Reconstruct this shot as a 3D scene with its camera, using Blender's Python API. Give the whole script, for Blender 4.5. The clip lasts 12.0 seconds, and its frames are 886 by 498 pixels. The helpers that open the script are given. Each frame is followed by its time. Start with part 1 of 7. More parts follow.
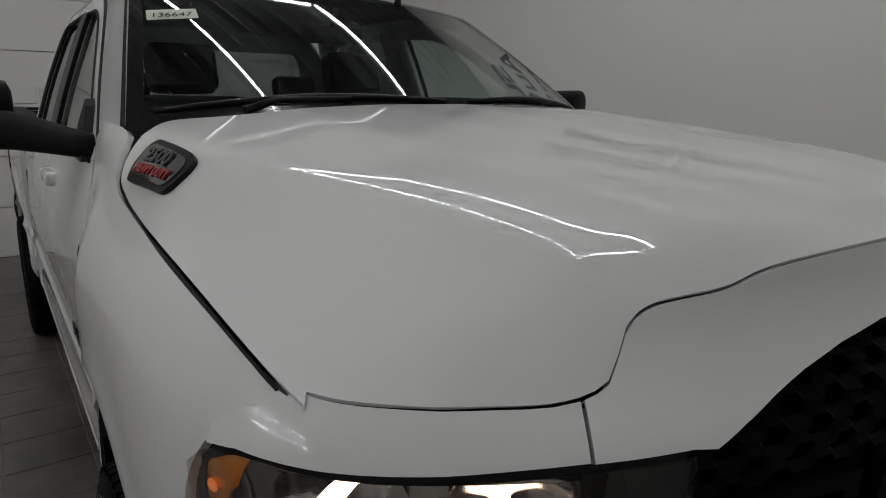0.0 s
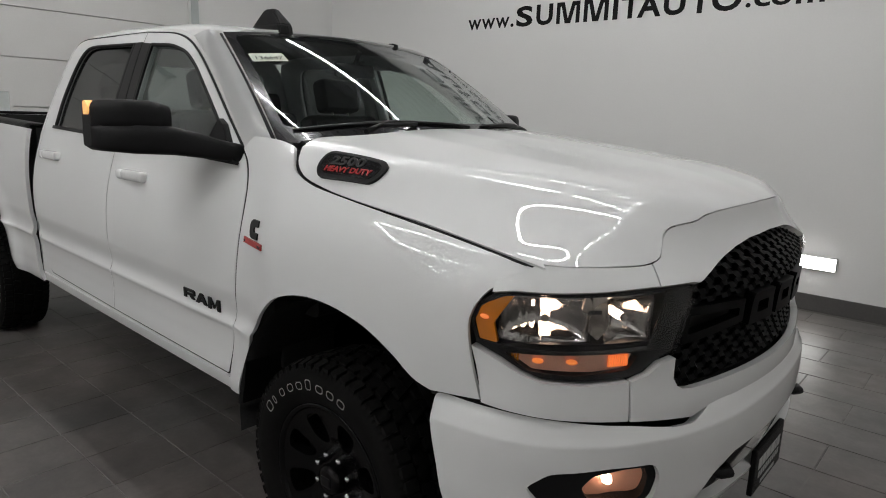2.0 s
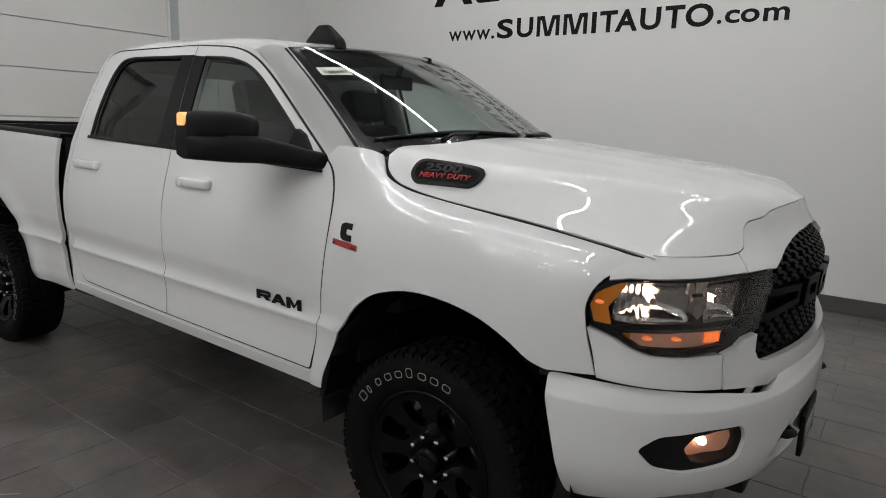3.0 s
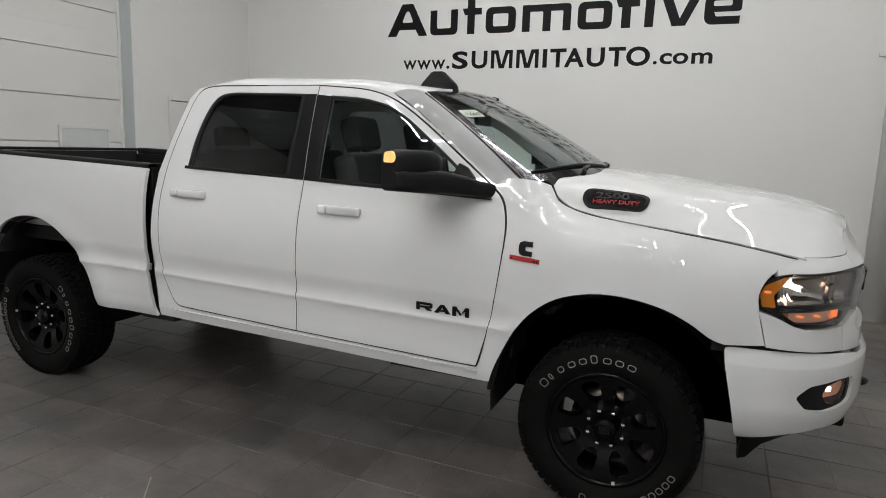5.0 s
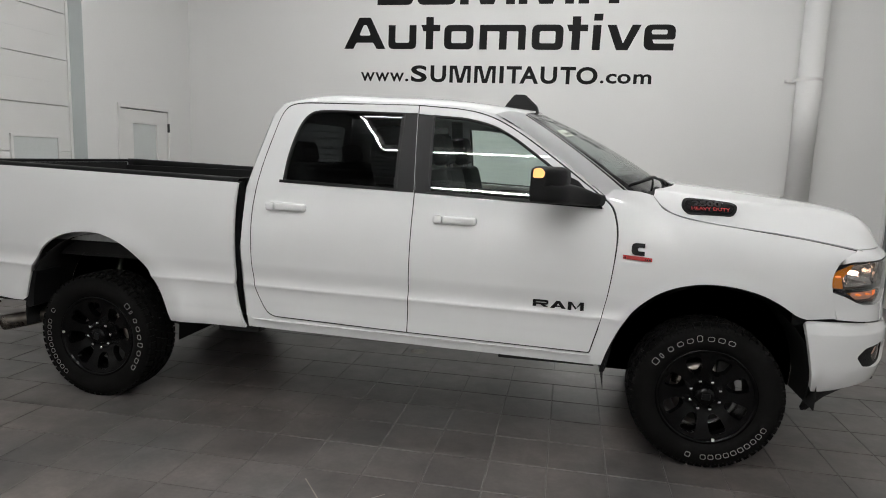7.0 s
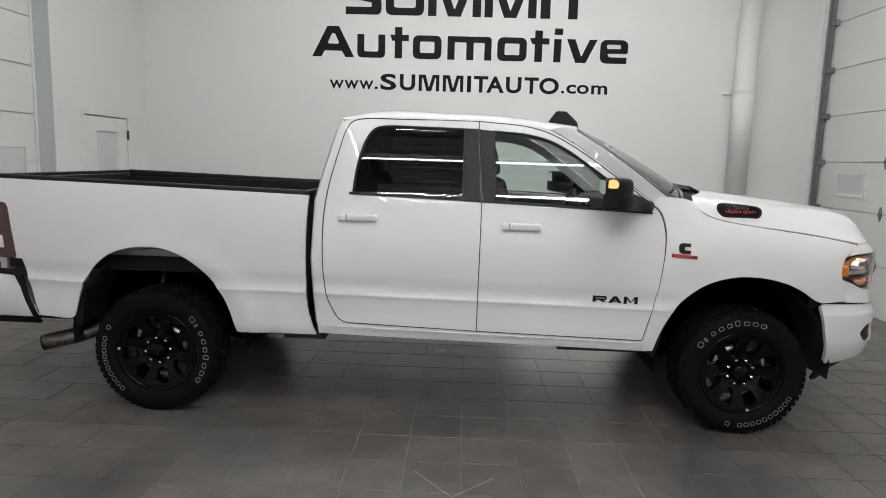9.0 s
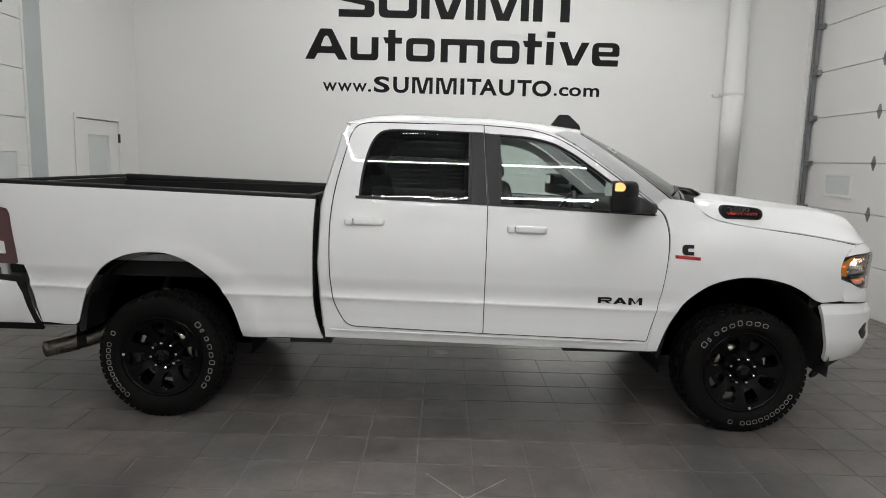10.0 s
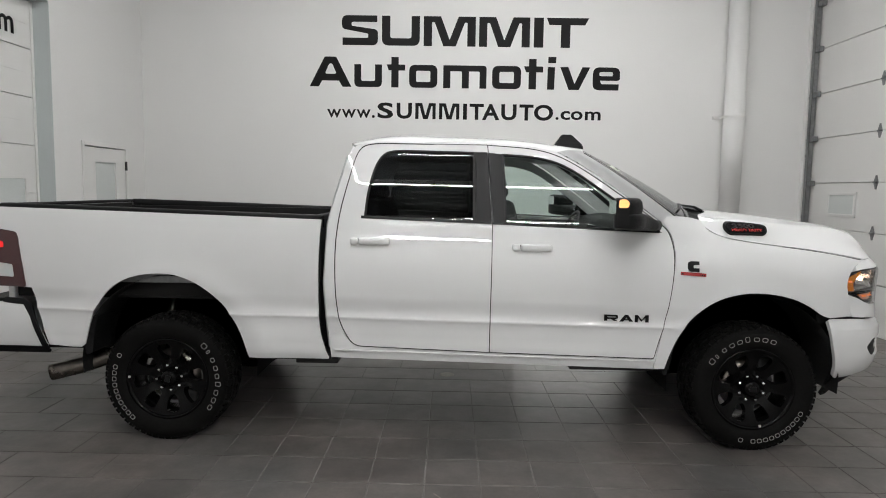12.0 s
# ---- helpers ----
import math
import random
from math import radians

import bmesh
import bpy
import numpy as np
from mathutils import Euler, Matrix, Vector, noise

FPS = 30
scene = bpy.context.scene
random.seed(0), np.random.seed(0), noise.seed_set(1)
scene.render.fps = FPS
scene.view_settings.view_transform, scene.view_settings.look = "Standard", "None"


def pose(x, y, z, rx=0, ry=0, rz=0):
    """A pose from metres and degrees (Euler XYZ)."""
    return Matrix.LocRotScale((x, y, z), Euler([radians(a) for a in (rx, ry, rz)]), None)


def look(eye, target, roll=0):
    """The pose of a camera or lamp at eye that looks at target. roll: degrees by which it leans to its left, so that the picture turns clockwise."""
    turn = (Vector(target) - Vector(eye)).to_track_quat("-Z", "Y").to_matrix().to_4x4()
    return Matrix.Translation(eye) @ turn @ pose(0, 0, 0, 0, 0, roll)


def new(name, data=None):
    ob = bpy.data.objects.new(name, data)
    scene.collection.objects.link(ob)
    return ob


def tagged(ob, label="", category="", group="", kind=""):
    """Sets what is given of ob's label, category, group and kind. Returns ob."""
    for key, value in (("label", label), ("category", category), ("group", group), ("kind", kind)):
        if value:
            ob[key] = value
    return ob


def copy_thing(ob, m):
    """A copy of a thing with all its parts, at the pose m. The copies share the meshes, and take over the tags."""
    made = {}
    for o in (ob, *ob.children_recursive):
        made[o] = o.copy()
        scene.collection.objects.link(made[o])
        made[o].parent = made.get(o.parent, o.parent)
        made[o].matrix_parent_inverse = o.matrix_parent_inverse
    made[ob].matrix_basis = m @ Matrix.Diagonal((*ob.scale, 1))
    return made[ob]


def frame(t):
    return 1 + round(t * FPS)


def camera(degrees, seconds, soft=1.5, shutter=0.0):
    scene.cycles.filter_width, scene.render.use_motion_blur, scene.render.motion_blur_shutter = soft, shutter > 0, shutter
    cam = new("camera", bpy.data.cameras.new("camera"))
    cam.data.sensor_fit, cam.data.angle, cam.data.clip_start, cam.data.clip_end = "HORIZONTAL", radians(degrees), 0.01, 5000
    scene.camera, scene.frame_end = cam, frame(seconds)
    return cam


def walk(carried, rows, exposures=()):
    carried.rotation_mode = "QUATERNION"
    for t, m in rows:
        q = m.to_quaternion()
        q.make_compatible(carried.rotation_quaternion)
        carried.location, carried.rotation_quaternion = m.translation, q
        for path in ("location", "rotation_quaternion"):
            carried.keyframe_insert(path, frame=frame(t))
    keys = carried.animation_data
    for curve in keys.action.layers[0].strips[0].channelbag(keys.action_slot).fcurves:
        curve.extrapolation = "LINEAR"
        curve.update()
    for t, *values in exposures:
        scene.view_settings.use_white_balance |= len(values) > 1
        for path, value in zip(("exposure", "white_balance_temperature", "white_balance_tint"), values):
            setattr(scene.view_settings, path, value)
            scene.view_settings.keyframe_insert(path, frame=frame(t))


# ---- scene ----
cam = camera(69.3, 12.0, soft=1.0)
PATH = [
    (0, (1.304, -1.124, 1.55), (-0.287, 0.006, 1.114), 0.3),
    (0.5, (1.354, -1.45, 1.545), (-0.106, -0.179, 1.043), 1.3),
    (1, (1.444, -1.688, 1.578), (0.104, -0.306, 1.036), 1.6),
    (1.5, (1.534, -1.915, 1.582), (0.222, -0.495, 1.07), 2.0),
    (2, (1.528, -2.201, 1.602), (0.245, -0.721, 1.197), 2.0),
    (2.5, (1.453, -2.459, 1.592), (0.228, -0.926, 1.207), 1.8),
    (3, (1.279, -2.679, 1.597), (0.125, -1.09, 1.219), 1.9),
    (5, (0.386, -3.788, 1.645), (-0.395, -1.975, 1.328), 2.0),
    (5.5, (0.124, -4.052, 1.662), (-0.563, -2.199, 1.356), 2.0),
    (6, (-0.156, -4.24, 1.653), (-0.734, -2.349, 1.354), 2.1),
    (6.5, (-0.496, -4.365, 1.649), (-0.968, -2.444, 1.356), 2.0),
    (7, (-0.811, -4.563, 1.657), (-1.182, -2.619, 1.37), 2.1),
    (9, (-1.821, -4.989, 1.7), (-1.875, -3.009, 1.424), 1.7),
    (9.5, (-1.923, -4.989, 1.703), (-1.949, -3.008, 1.43), 1.6),
    (10, (-1.964, -5.012, 1.711), (-1.969, -3.03, 1.44), 1.5),
    (10.5, (-1.996, -5.051, 1.71), (-1.983, -3.068, 1.451), 1.4),
    (11, (-2.009, -5.065, 1.709), (-2.009, -3.078, 1.481), 1.2),
    (11.5, (-2.008, -5.046, 1.684), (-2.033, -3.056, 1.49), 1.0),
    (12, (-1.974, -5.032, 1.658), (-1.992, -3.041, 1.472), 0.9),
]
EXPOSURES = [(0.0, -1.16), (0.5, -1.15), (1.0, -0.78), (1.5, -0.44), (2.0, -0.38), (3.0, -0.34), (5.0, -0.10), (7.0, 0.0), (9.0, 0.07), (12.0, 0.08)]
walk(cam, [(t, look(eye, target, roll)) for t, eye, target, roll in PATH], EXPOSURES)

# ---- world: a closed showroom, so the sky outside hardly matters ----
world = bpy.data.worlds.new("world")
scene.world = world
world.use_nodes = True
world.node_tree.nodes["Background"].inputs[0].default_value = (0.6, 0.65, 0.7, 1)
world.node_tree.nodes["Background"].inputs[1].default_value = 0.05


# ---- materials ----
def shader(name, colour, rough=0.5, metal=0.0, coat=0.0, grain=0.0, grain_scale=60.0, stain=0.0, stain_scale=2.0,
           bump=0.0, bump_scale=200.0, rough_var=0.0, per_piece=0.0, spec=0.5, warm=None, world_size=False):
    """A principled surface with variation at two scales, fine relief and uneven gloss."""
    m = bpy.data.materials.new(name)
    m.use_nodes = True
    nt = m.node_tree
    b = nt.nodes["Principled BSDF"]
    b.inputs["Roughness"].default_value = rough
    b.inputs["Metallic"].default_value = metal
    b.inputs["Coat Weight"].default_value = coat
    b.inputs["Coat Roughness"].default_value = 0.006
    b.inputs["Specular IOR Level"].default_value = spec
    tex = nt.nodes.new("ShaderNodeNewGeometry" if world_size else "ShaderNodeTexCoord")
    where = tex.outputs["Position" if world_size else "Object"]
    value = None

    def noise_node(scale, detail=4.0):
        n = nt.nodes.new("ShaderNodeTexNoise")
        n.inputs["Scale"].default_value = scale
        n.inputs["Detail"].default_value = detail
        nt.links.new(where, n.inputs["Vector"])
        return n

    def scaled(source, amount):
        """source (about 0.5 in the middle) turned into a factor round 1."""
        r = nt.nodes.new("ShaderNodeMapRange")
        r.inputs["From Min"].default_value, r.inputs["From Max"].default_value = 0.25, 0.75
        r.inputs["To Min"].default_value, r.inputs["To Max"].default_value = 1 - amount, 1 + amount
        nt.links.new(source, r.inputs["Value"])
        return r.outputs["Result"]

    factors = []
    if grain:
        factors.append(scaled(noise_node(grain_scale).outputs["Fac"], grain))
    if stain:
        factors.append(scaled(noise_node(stain_scale, 6.0).outputs["Fac"], stain))
    if per_piece:
        info = nt.nodes.new("ShaderNodeObjectInfo")
        factors.append(scaled(info.outputs["Random"], per_piece))
    for f in factors:
        if value is None:
            value = f
        else:
            mul = nt.nodes.new("ShaderNodeMath")
            mul.operation = "MULTIPLY"
            nt.links.new(value, mul.inputs[0])
            nt.links.new(f, mul.inputs[1])
            value = mul.outputs[0]
    if value is None:
        b.inputs["Base Color"].default_value = (*colour, 1)
    else:
        base = nt.nodes.new("ShaderNodeRGB")
        base.outputs[0].default_value = (*colour, 1)
        source = base.outputs[0]
        if warm:
            mix = nt.nodes.new("ShaderNodeMix")
            mix.data_type = "RGBA"
            mix.inputs["A"].default_value = (*colour, 1)
            mix.inputs["B"].default_value = (*warm, 1)
            r = nt.nodes.new("ShaderNodeMapRange")
            r.inputs["From Min"].default_value, r.inputs["From Max"].default_value = 0.45, 0.62
            nt.links.new(noise_node(1.1, 5.0).outputs["Fac"], r.inputs["Value"])
            nt.links.new(r.outputs["Result"], mix.inputs["Factor"])
            source = mix.outputs["Result"]
        vm = nt.nodes.new("ShaderNodeVectorMath")
        vm.operation = "SCALE"
        nt.links.new(source, vm.inputs[0])
        nt.links.new(value, vm.inputs["Scale"])
        nt.links.new(vm.outputs[0], b.inputs["Base Color"])
    if rough_var:
        mul = nt.nodes.new("ShaderNodeMath")
        mul.operation = "MULTIPLY"
        mul.inputs[1].default_value = rough
        nt.links.new(scaled(noise_node(3.5, 5.0).outputs["Fac"], rough_var), mul.inputs[0])
        nt.links.new(mul.outputs[0], b.inputs["Roughness"])
    if bump:
        bn = nt.nodes.new("ShaderNodeBump")
        bn.inputs["Strength"].default_value = bump
        bn.inputs["Distance"].default_value = 0.002
        nt.links.new(noise_node(bump_scale, 3.0).outputs["Fac"], bn.inputs["Height"])
        nt.links.new(bn.outputs["Normal"], b.inputs["Normal"])
    return m


def slate(name, cool, warm):
    """Polished slate-look porcelain: drifting grey and brown clouds, fine mineral veins, pale scuffs and uneven gloss."""
    m = bpy.data.materials.new(name)
    m.use_nodes = True
    nt = m.node_tree
    b = nt.nodes["Principled BSDF"]
    geo = nt.nodes.new("ShaderNodeNewGeometry")
    info = nt.nodes.new("ShaderNodeObjectInfo")

    def noise_at(scale, detail, rough=0.5, stretch=(1, 1, 1), warp=0.0):
        mp = nt.nodes.new("ShaderNodeMapping")
        mp.inputs["Scale"].default_value = stretch
        nt.links.new(geo.outputs["Position"], mp.inputs["Vector"])
        n = nt.nodes.new("ShaderNodeTexNoise")
        n.inputs["Scale"].default_value, n.inputs["Detail"].default_value = scale, detail
        n.inputs["Roughness"].default_value, n.inputs["Distortion"].default_value = rough, warp
        nt.links.new(mp.outputs["Vector"], n.inputs["Vector"])
        return n.outputs["Fac"]

    def ramp(source, lo, hi, a=0.0, z=1.0):
        r = nt.nodes.new("ShaderNodeMapRange")
        for key, v in (("From Min", lo), ("From Max", hi), ("To Min", a), ("To Max", z)):
            r.inputs[key].default_value = v
        nt.links.new(source, r.inputs["Value"])
        return r.outputs["Result"]

    def blend(kind, fac, a, c):
        n = nt.nodes.new("ShaderNodeMix")
        n.data_type, n.blend_type = "RGBA", kind
        for key, v in (("Factor", fac), ("A", a), ("B", c)):
            if isinstance(v, (int, float)):
                n.inputs[key].default_value = v
            elif isinstance(v, tuple):
                n.inputs[key].default_value = (*v, 1)
            else:
                nt.links.new(v, n.inputs[key])
        return n.outputs["Result"]

    def product(a, c):
        n = nt.nodes.new("ShaderNodeMath")
        n.operation = "MULTIPLY"
        nt.links.new(a, n.inputs[0])
        if isinstance(c, float):
            n.inputs[1].default_value = c
        else:
            nt.links.new(c, n.inputs[1])
        return n.outputs[0]

    col = blend("MIX", ramp(noise_at(0.8, 3.0, 0.5), 0.36, 0.66), cool, warm)
    clouds = product(ramp(noise_at(1.3, 4.0, 0.55), 0.34, 0.66, 0.72, 1.28), ramp(noise_at(6.0, 6.0, 0.6), 0.34, 0.66, 0.82, 1.18))
    clouds = product(product(clouds, ramp(noise_at(45.0, 3.0), 0.3, 0.7, 0.93, 1.07)), ramp(info.outputs["Random"], 0.0, 1.0, 0.93, 1.07))
    vm = nt.nodes.new("ShaderNodeVectorMath")
    vm.operation = "SCALE"
    nt.links.new(col, vm.inputs[0])
    nt.links.new(clouds, vm.inputs["Scale"])
    # pale smeared scuffs in two directions, kept to worn patches
    scuff = ramp(noise_at(1.7, 5.0, 0.6, (1.0, 14.0, 1.0), 0.3), 0.60, 0.76)
    scuff_b = ramp(noise_at(1.6, 5.0, 0.6, (14.0, 1.0, 1.0), 0.3), 0.60, 0.76)
    worn = ramp(noise_at(0.8, 3.0), 0.42, 0.60)
    col = blend("MIX", product(product(scuff, worn), 0.42), vm.outputs[0], (0.20, 0.185, 0.172))
    col = blend("MIX", product(product(scuff_b, worn), 0.36), col, (0.20, 0.185, 0.172))
    nt.links.new(col, b.inputs["Base Color"])
    nt.links.new(ramp(noise_at(2.5, 3.0, 0.5), 0.3, 0.7, 0.33, 0.39), b.inputs["Roughness"])
    bn = nt.nodes.new("ShaderNodeBump")
    bn.inputs["Strength"].default_value, bn.inputs["Distance"].default_value = 0.06, 0.002
    nt.links.new(noise_at(26.0, 4.0, 0.5), bn.inputs["Height"])
    nt.links.new(bn.outputs["Normal"], b.inputs["Normal"])
    return m


def glass(name, tint, rough=0.0, ior=1.5):
    """Thin pane: what is behind shows through the tint, and its gloss grows towards grazing angles."""
    m = bpy.data.materials.new(name)
    m.use_nodes = True
    nt = m.node_tree
    nt.nodes.remove(nt.nodes["Principled BSDF"])
    clear = nt.nodes.new("ShaderNodeBsdfTransparent")
    clear.inputs[0].default_value = (*tint, 1)
    gloss = nt.nodes.new("ShaderNodeBsdfGlossy")
    gloss.inputs["Roughness"].default_value = rough
    lw = nt.nodes.new("ShaderNodeLayerWeight")
    lw.inputs["Blend"].default_value = 0.5
    power = nt.nodes.new("ShaderNodeMath")
    power.operation = "POWER"
    power.inputs[1].default_value = 4.6
    nt.links.new(lw.outputs["Facing"], power.inputs[0])
    fres = nt.nodes.new("ShaderNodeMapRange")
    fres.inputs["To Min"].default_value = ((ior - 1) / (ior + 1)) ** 2
    fres.inputs["To Max"].default_value = 0.95
    nt.links.new(power.outputs[0], fres.inputs["Value"])
    mix = nt.nodes.new("ShaderNodeMixShader")
    nt.links.new(fres.outputs[0], mix.inputs[0])
    nt.links.new(clear.outputs[0], mix.inputs[1])
    nt.links.new(gloss.outputs[0], mix.inputs[2])
    nt.links.new(mix.outputs[0], nt.nodes["Material Output"].inputs[0])
    return m


def glow(name, colour, strength):
    m = bpy.data.materials.new(name)
    m.use_nodes = True
    b = m.node_tree.nodes["Principled BSDF"]
    b.inputs["Base Color"].default_value = (*colour, 1)
    b.inputs["Emission Color"].default_value = (*colour, 1)
    b.inputs["Emission Strength"].default_value = strength
    return m


WALL = shader("wall paint", (0.72, 0.718, 0.708), 0.85, spec=0.25, grain=0.015, stain=0.02, stain_scale=0.7, bump=0.08, bump_scale=90)
CEIL = shader("dark ceiling paint", (0.085, 0.087, 0.09), 0.6, grain=0.05, stain=0.12)
SEALED = shader("door panel paint", (0.70, 0.695, 0.68), 0.45, grain=0.015, stain=0.03, stain_scale=1.3, bump=0.06, bump_scale=240)
REVEAL = shader("grey reveal paint", (0.50, 0.54, 0.54), 0.5, grain=0.02, stain=0.03)
BASEB = shader("dark rubber base", (0.085, 0.08, 0.078), 0.45, grain=0.1, stain=0.1)
TILE = slate("slate porcelain tile", (0.098, 0.094, 0.091), (0.138, 0.118, 0.109))
GROUT = shader("grout", (0.155, 0.148, 0.141), 0.85, grain=0.25, stain=0.35, stain_scale=1.2)
PALEFILL = shader("pale joint filler", (0.34, 0.31, 0.27), 0.7, grain=0.15, stain=0.2, stain_scale=6)
INK = shader("black vinyl lettering", (0.006, 0.006, 0.006), 0.5, spec=0.12, grain=0.06)
GALV = shader("galvanised steel", (0.24, 0.245, 0.25), 0.42, metal=0.85, grain=0.15, grain_scale=30, rough_var=0.3)
PAINT = shader("white car paint", (0.745, 0.75, 0.75), 1.0, coat=1.0, spec=0.0, grain=0.006, grain_scale=900)
BLACKP = shader("black textured plastic", (0.007, 0.007, 0.0075), 0.52, spec=0.18, grain=0.12, grain_scale=300, bump=0.35, bump_scale=700)
GLOSSB = shader("gloss black trim", (0.012, 0.012, 0.013), 0.16, coat=0.6, grain=0.08)
SATINB = shader("satin black trim", (0.006, 0.006, 0.0065), 0.36, spec=0.2, grain=0.08, bump=0.05, bump_scale=500)
RUBBER = shader("tyre rubber", (0.006, 0.0058, 0.0056), 0.65, spec=0.08, grain=0.2, grain_scale=80, stain=0.25, stain_scale=7, bump=0.3, bump_scale=350)
LETTERW = shader("white rubber lettering", (0.62, 0.61, 0.58), 0.6, grain=0.15, grain_scale=120)
WHEELB = shader("black painted alloy", (0.002, 0.002, 0.0022), 0.22, spec=0.16, coat=0.03, grain=0.1)
CHROME = shader("chrome", (0.78, 0.78, 0.78), 0.10, metal=1.0, grain=0.03)
STEEL = shader("stainless steel", (0.34, 0.31, 0.28), 0.30, metal=1.0, grain=0.15, grain_scale=40, rough_var=0.3)
DARKM = shader("dark chassis steel", (0.012, 0.012, 0.012), 0.6, grain=0.25, grain_scale=30, stain=0.3, stain_scale=6)
LINER = shader("black wheel liner", (0.026, 0.026, 0.026), 0.8, spec=0.2, grain=0.2, grain_scale=80)
BEDL = shader("sprayed bed liner", (0.007, 0.007, 0.007), 0.6, spec=0.3, grain=0.2, grain_scale=150, bump=0.5, bump_scale=260)
CLOTH = shader("dark grey seat cloth", (0.045, 0.045, 0.047), 0.9, grain=0.2, grain_scale=220, bump=0.3, bump_scale=500)
DASH = shader("dark dashboard vinyl", (0.016, 0.016, 0.017), 0.6, grain=0.15, grain_scale=200, bump=0.2, bump_scale=500)
HEADLINER = shader("grey headliner cloth", (0.22, 0.22, 0.21), 0.9, grain=0.1, grain_scale=200)
REDP = shader("red badge paint", (0.42, 0.02, 0.02), 0.35, coat=0.4, grain=0.05)
REDLENS = shader("dark red lamp lens", (0.055, 0.003, 0.005), 0.12, coat=0.8, grain=0.08)
PAPER = shader("paper sticker", (0.55, 0.60, 0.52), 0.8, grain=0.05)
GREYL = shader("grey dealer lettering", (0.45, 0.45, 0.45), 0.5, grain=0.05)
GLASS_F = glass("green front glass", (0.90, 0.945, 0.925), ior=1.55)
GLASS_W = glass("windscreen glass", (0.85, 0.89, 0.875), ior=1.56)
GLASS_R = glass("privacy glass", (0.34, 0.35, 0.35), ior=1.55)
GLASS_B = glass("back window glass", (0.60, 0.62, 0.62), ior=1.5)
GRILLEB = shader("black grille plastic", (0.002, 0.002, 0.0022), 0.34, spec=0.05, grain=0.1)
LENS = glass("clear lamp lens", (0.96, 0.96, 0.96), ior=1.26)
SMOKE = glass("smoked lamp lens", (0.42, 0.42, 0.42), ior=1.42)
MIRROR = shader("mirror", (0.85, 0.85, 0.85), 0.02, metal=1.0)
REFLECT = shader("lamp reflector", (0.90, 0.88, 0.86), 0.10, metal=1.0, grain=0.05)
BULB = glow("halogen bulb", (1.0, 0.70, 0.52), 13.0)
AMBER = shader("amber lens", (0.62, 0.20, 0.010), 0.2, coat=0.7, grain=0.06)
AMBERON = glow("lit amber lens", (1.0, 0.27, 0.06), 0.65)
FIGUREG = shader("dark grey raised figures", (0.03, 0.03, 0.031), 0.3, grain=0.08)
ROSE = shader("pale rose reflector", (0.82, 0.46, 0.33), 0.32, metal=0.35, grain=0.08)
MIRLAMP = glow("lit mirror lamp", (1.0, 0.52, 0.18), 0.75)
TAILON = glow("lit tail lamp", (0.7, 0.01, 0.015), 0.35)
LED = glow("led tube", (1.0, 0.995, 0.985), 128.0)
LEDW = glow("led wall bar", (1.0, 0.99, 0.97), 16.0)
SCREEN = shader("obscure pane", (0.60, 0.63, 0.62), 0.25, grain=0.03, stain=0.05)


# ---- small modelling kit ----
def part(name, bm, material, parent, label="", smooth=False):
    me = bpy.data.meshes.new(name)
    bm.normal_update()
    bm.to_mesh(me)
    bm.free()
    me.materials.append(material)
    if smooth:
        for p in me.polygons:
            p.use_smooth = True
    ob = new(name, me)
    ob.parent = parent
    if label:
        ob["label"] = label
    return ob


def thing(name, label, category, group="", kind="", at=(0, 0, 0)):
    ob = new(name)
    ob.empty_display_size = 0.2
    ob.location = at
    return tagged(ob, label, category, group, kind)


def add_box(bm, a, b, bevel=0.0, m=None, segments=2):
    """A box between two corners, its edges rounded by bevel."""
    a, b = [min(p, q) for p, q in zip(a, b)], [max(p, q) for p, q in zip(a, b)]
    made = bmesh.ops.create_cube(bm, size=1)["verts"]
    for v in made:
        v.co = Vector([(a[i] + b[i]) / 2 + v.co[i] * (b[i] - a[i]) for i in range(3)])
    if bevel:
        edges = list({e for v in made for e in v.link_edges})
        res = bmesh.ops.bevel(bm, geom=edges, offset=bevel, segments=segments, profile=0.6, affect="EDGES")
        made = list({v for f in res["faces"] for v in f.verts} | {v for v in made if v.is_valid})
    if m is not None:
        bmesh.ops.transform(bm, matrix=m, verts=made)
    return made


def box(a, b, bevel=0.0, m=None, segments=2):
    bm = bmesh.new()
    add_box(bm, a, b, bevel, m, segments)
    return bm


def add_tube(bm, points, radius, sides=10, cap=True):
    """A round bar along points; radius is a number or one for each point."""
    pts = [Vector(p) for p in points]
    rings = []
    side = None
    for i, p in enumerate(pts):
        way = (pts[min(i + 1, len(pts) - 1)] - pts[max(i - 1, 0)]).normalized()
        if side is None:
            side = way.orthogonal().normalized()
        side = (side - way * side.dot(way)).normalized()
        up = way.cross(side)
        r = radius[i] if isinstance(radius, (list, tuple)) else radius
        rings.append([bm.verts.new(p + r * (math.cos(a) * side + math.sin(a) * up)) for a in (math.tau * k / sides for k in range(sides))])
    for a, b in zip(rings, rings[1:]):
        for k in range(sides):
            bm.faces.new((a[k], a[(k + 1) % sides], b[(k + 1) % sides], b[k])).smooth = True
    if cap:
        bm.faces.new(rings[0][::-1])
        bm.faces.new(rings[-1])


def tube(points, radius, sides=10):
    bm = bmesh.new()
    add_tube(bm, points, radius, sides)
    return bm


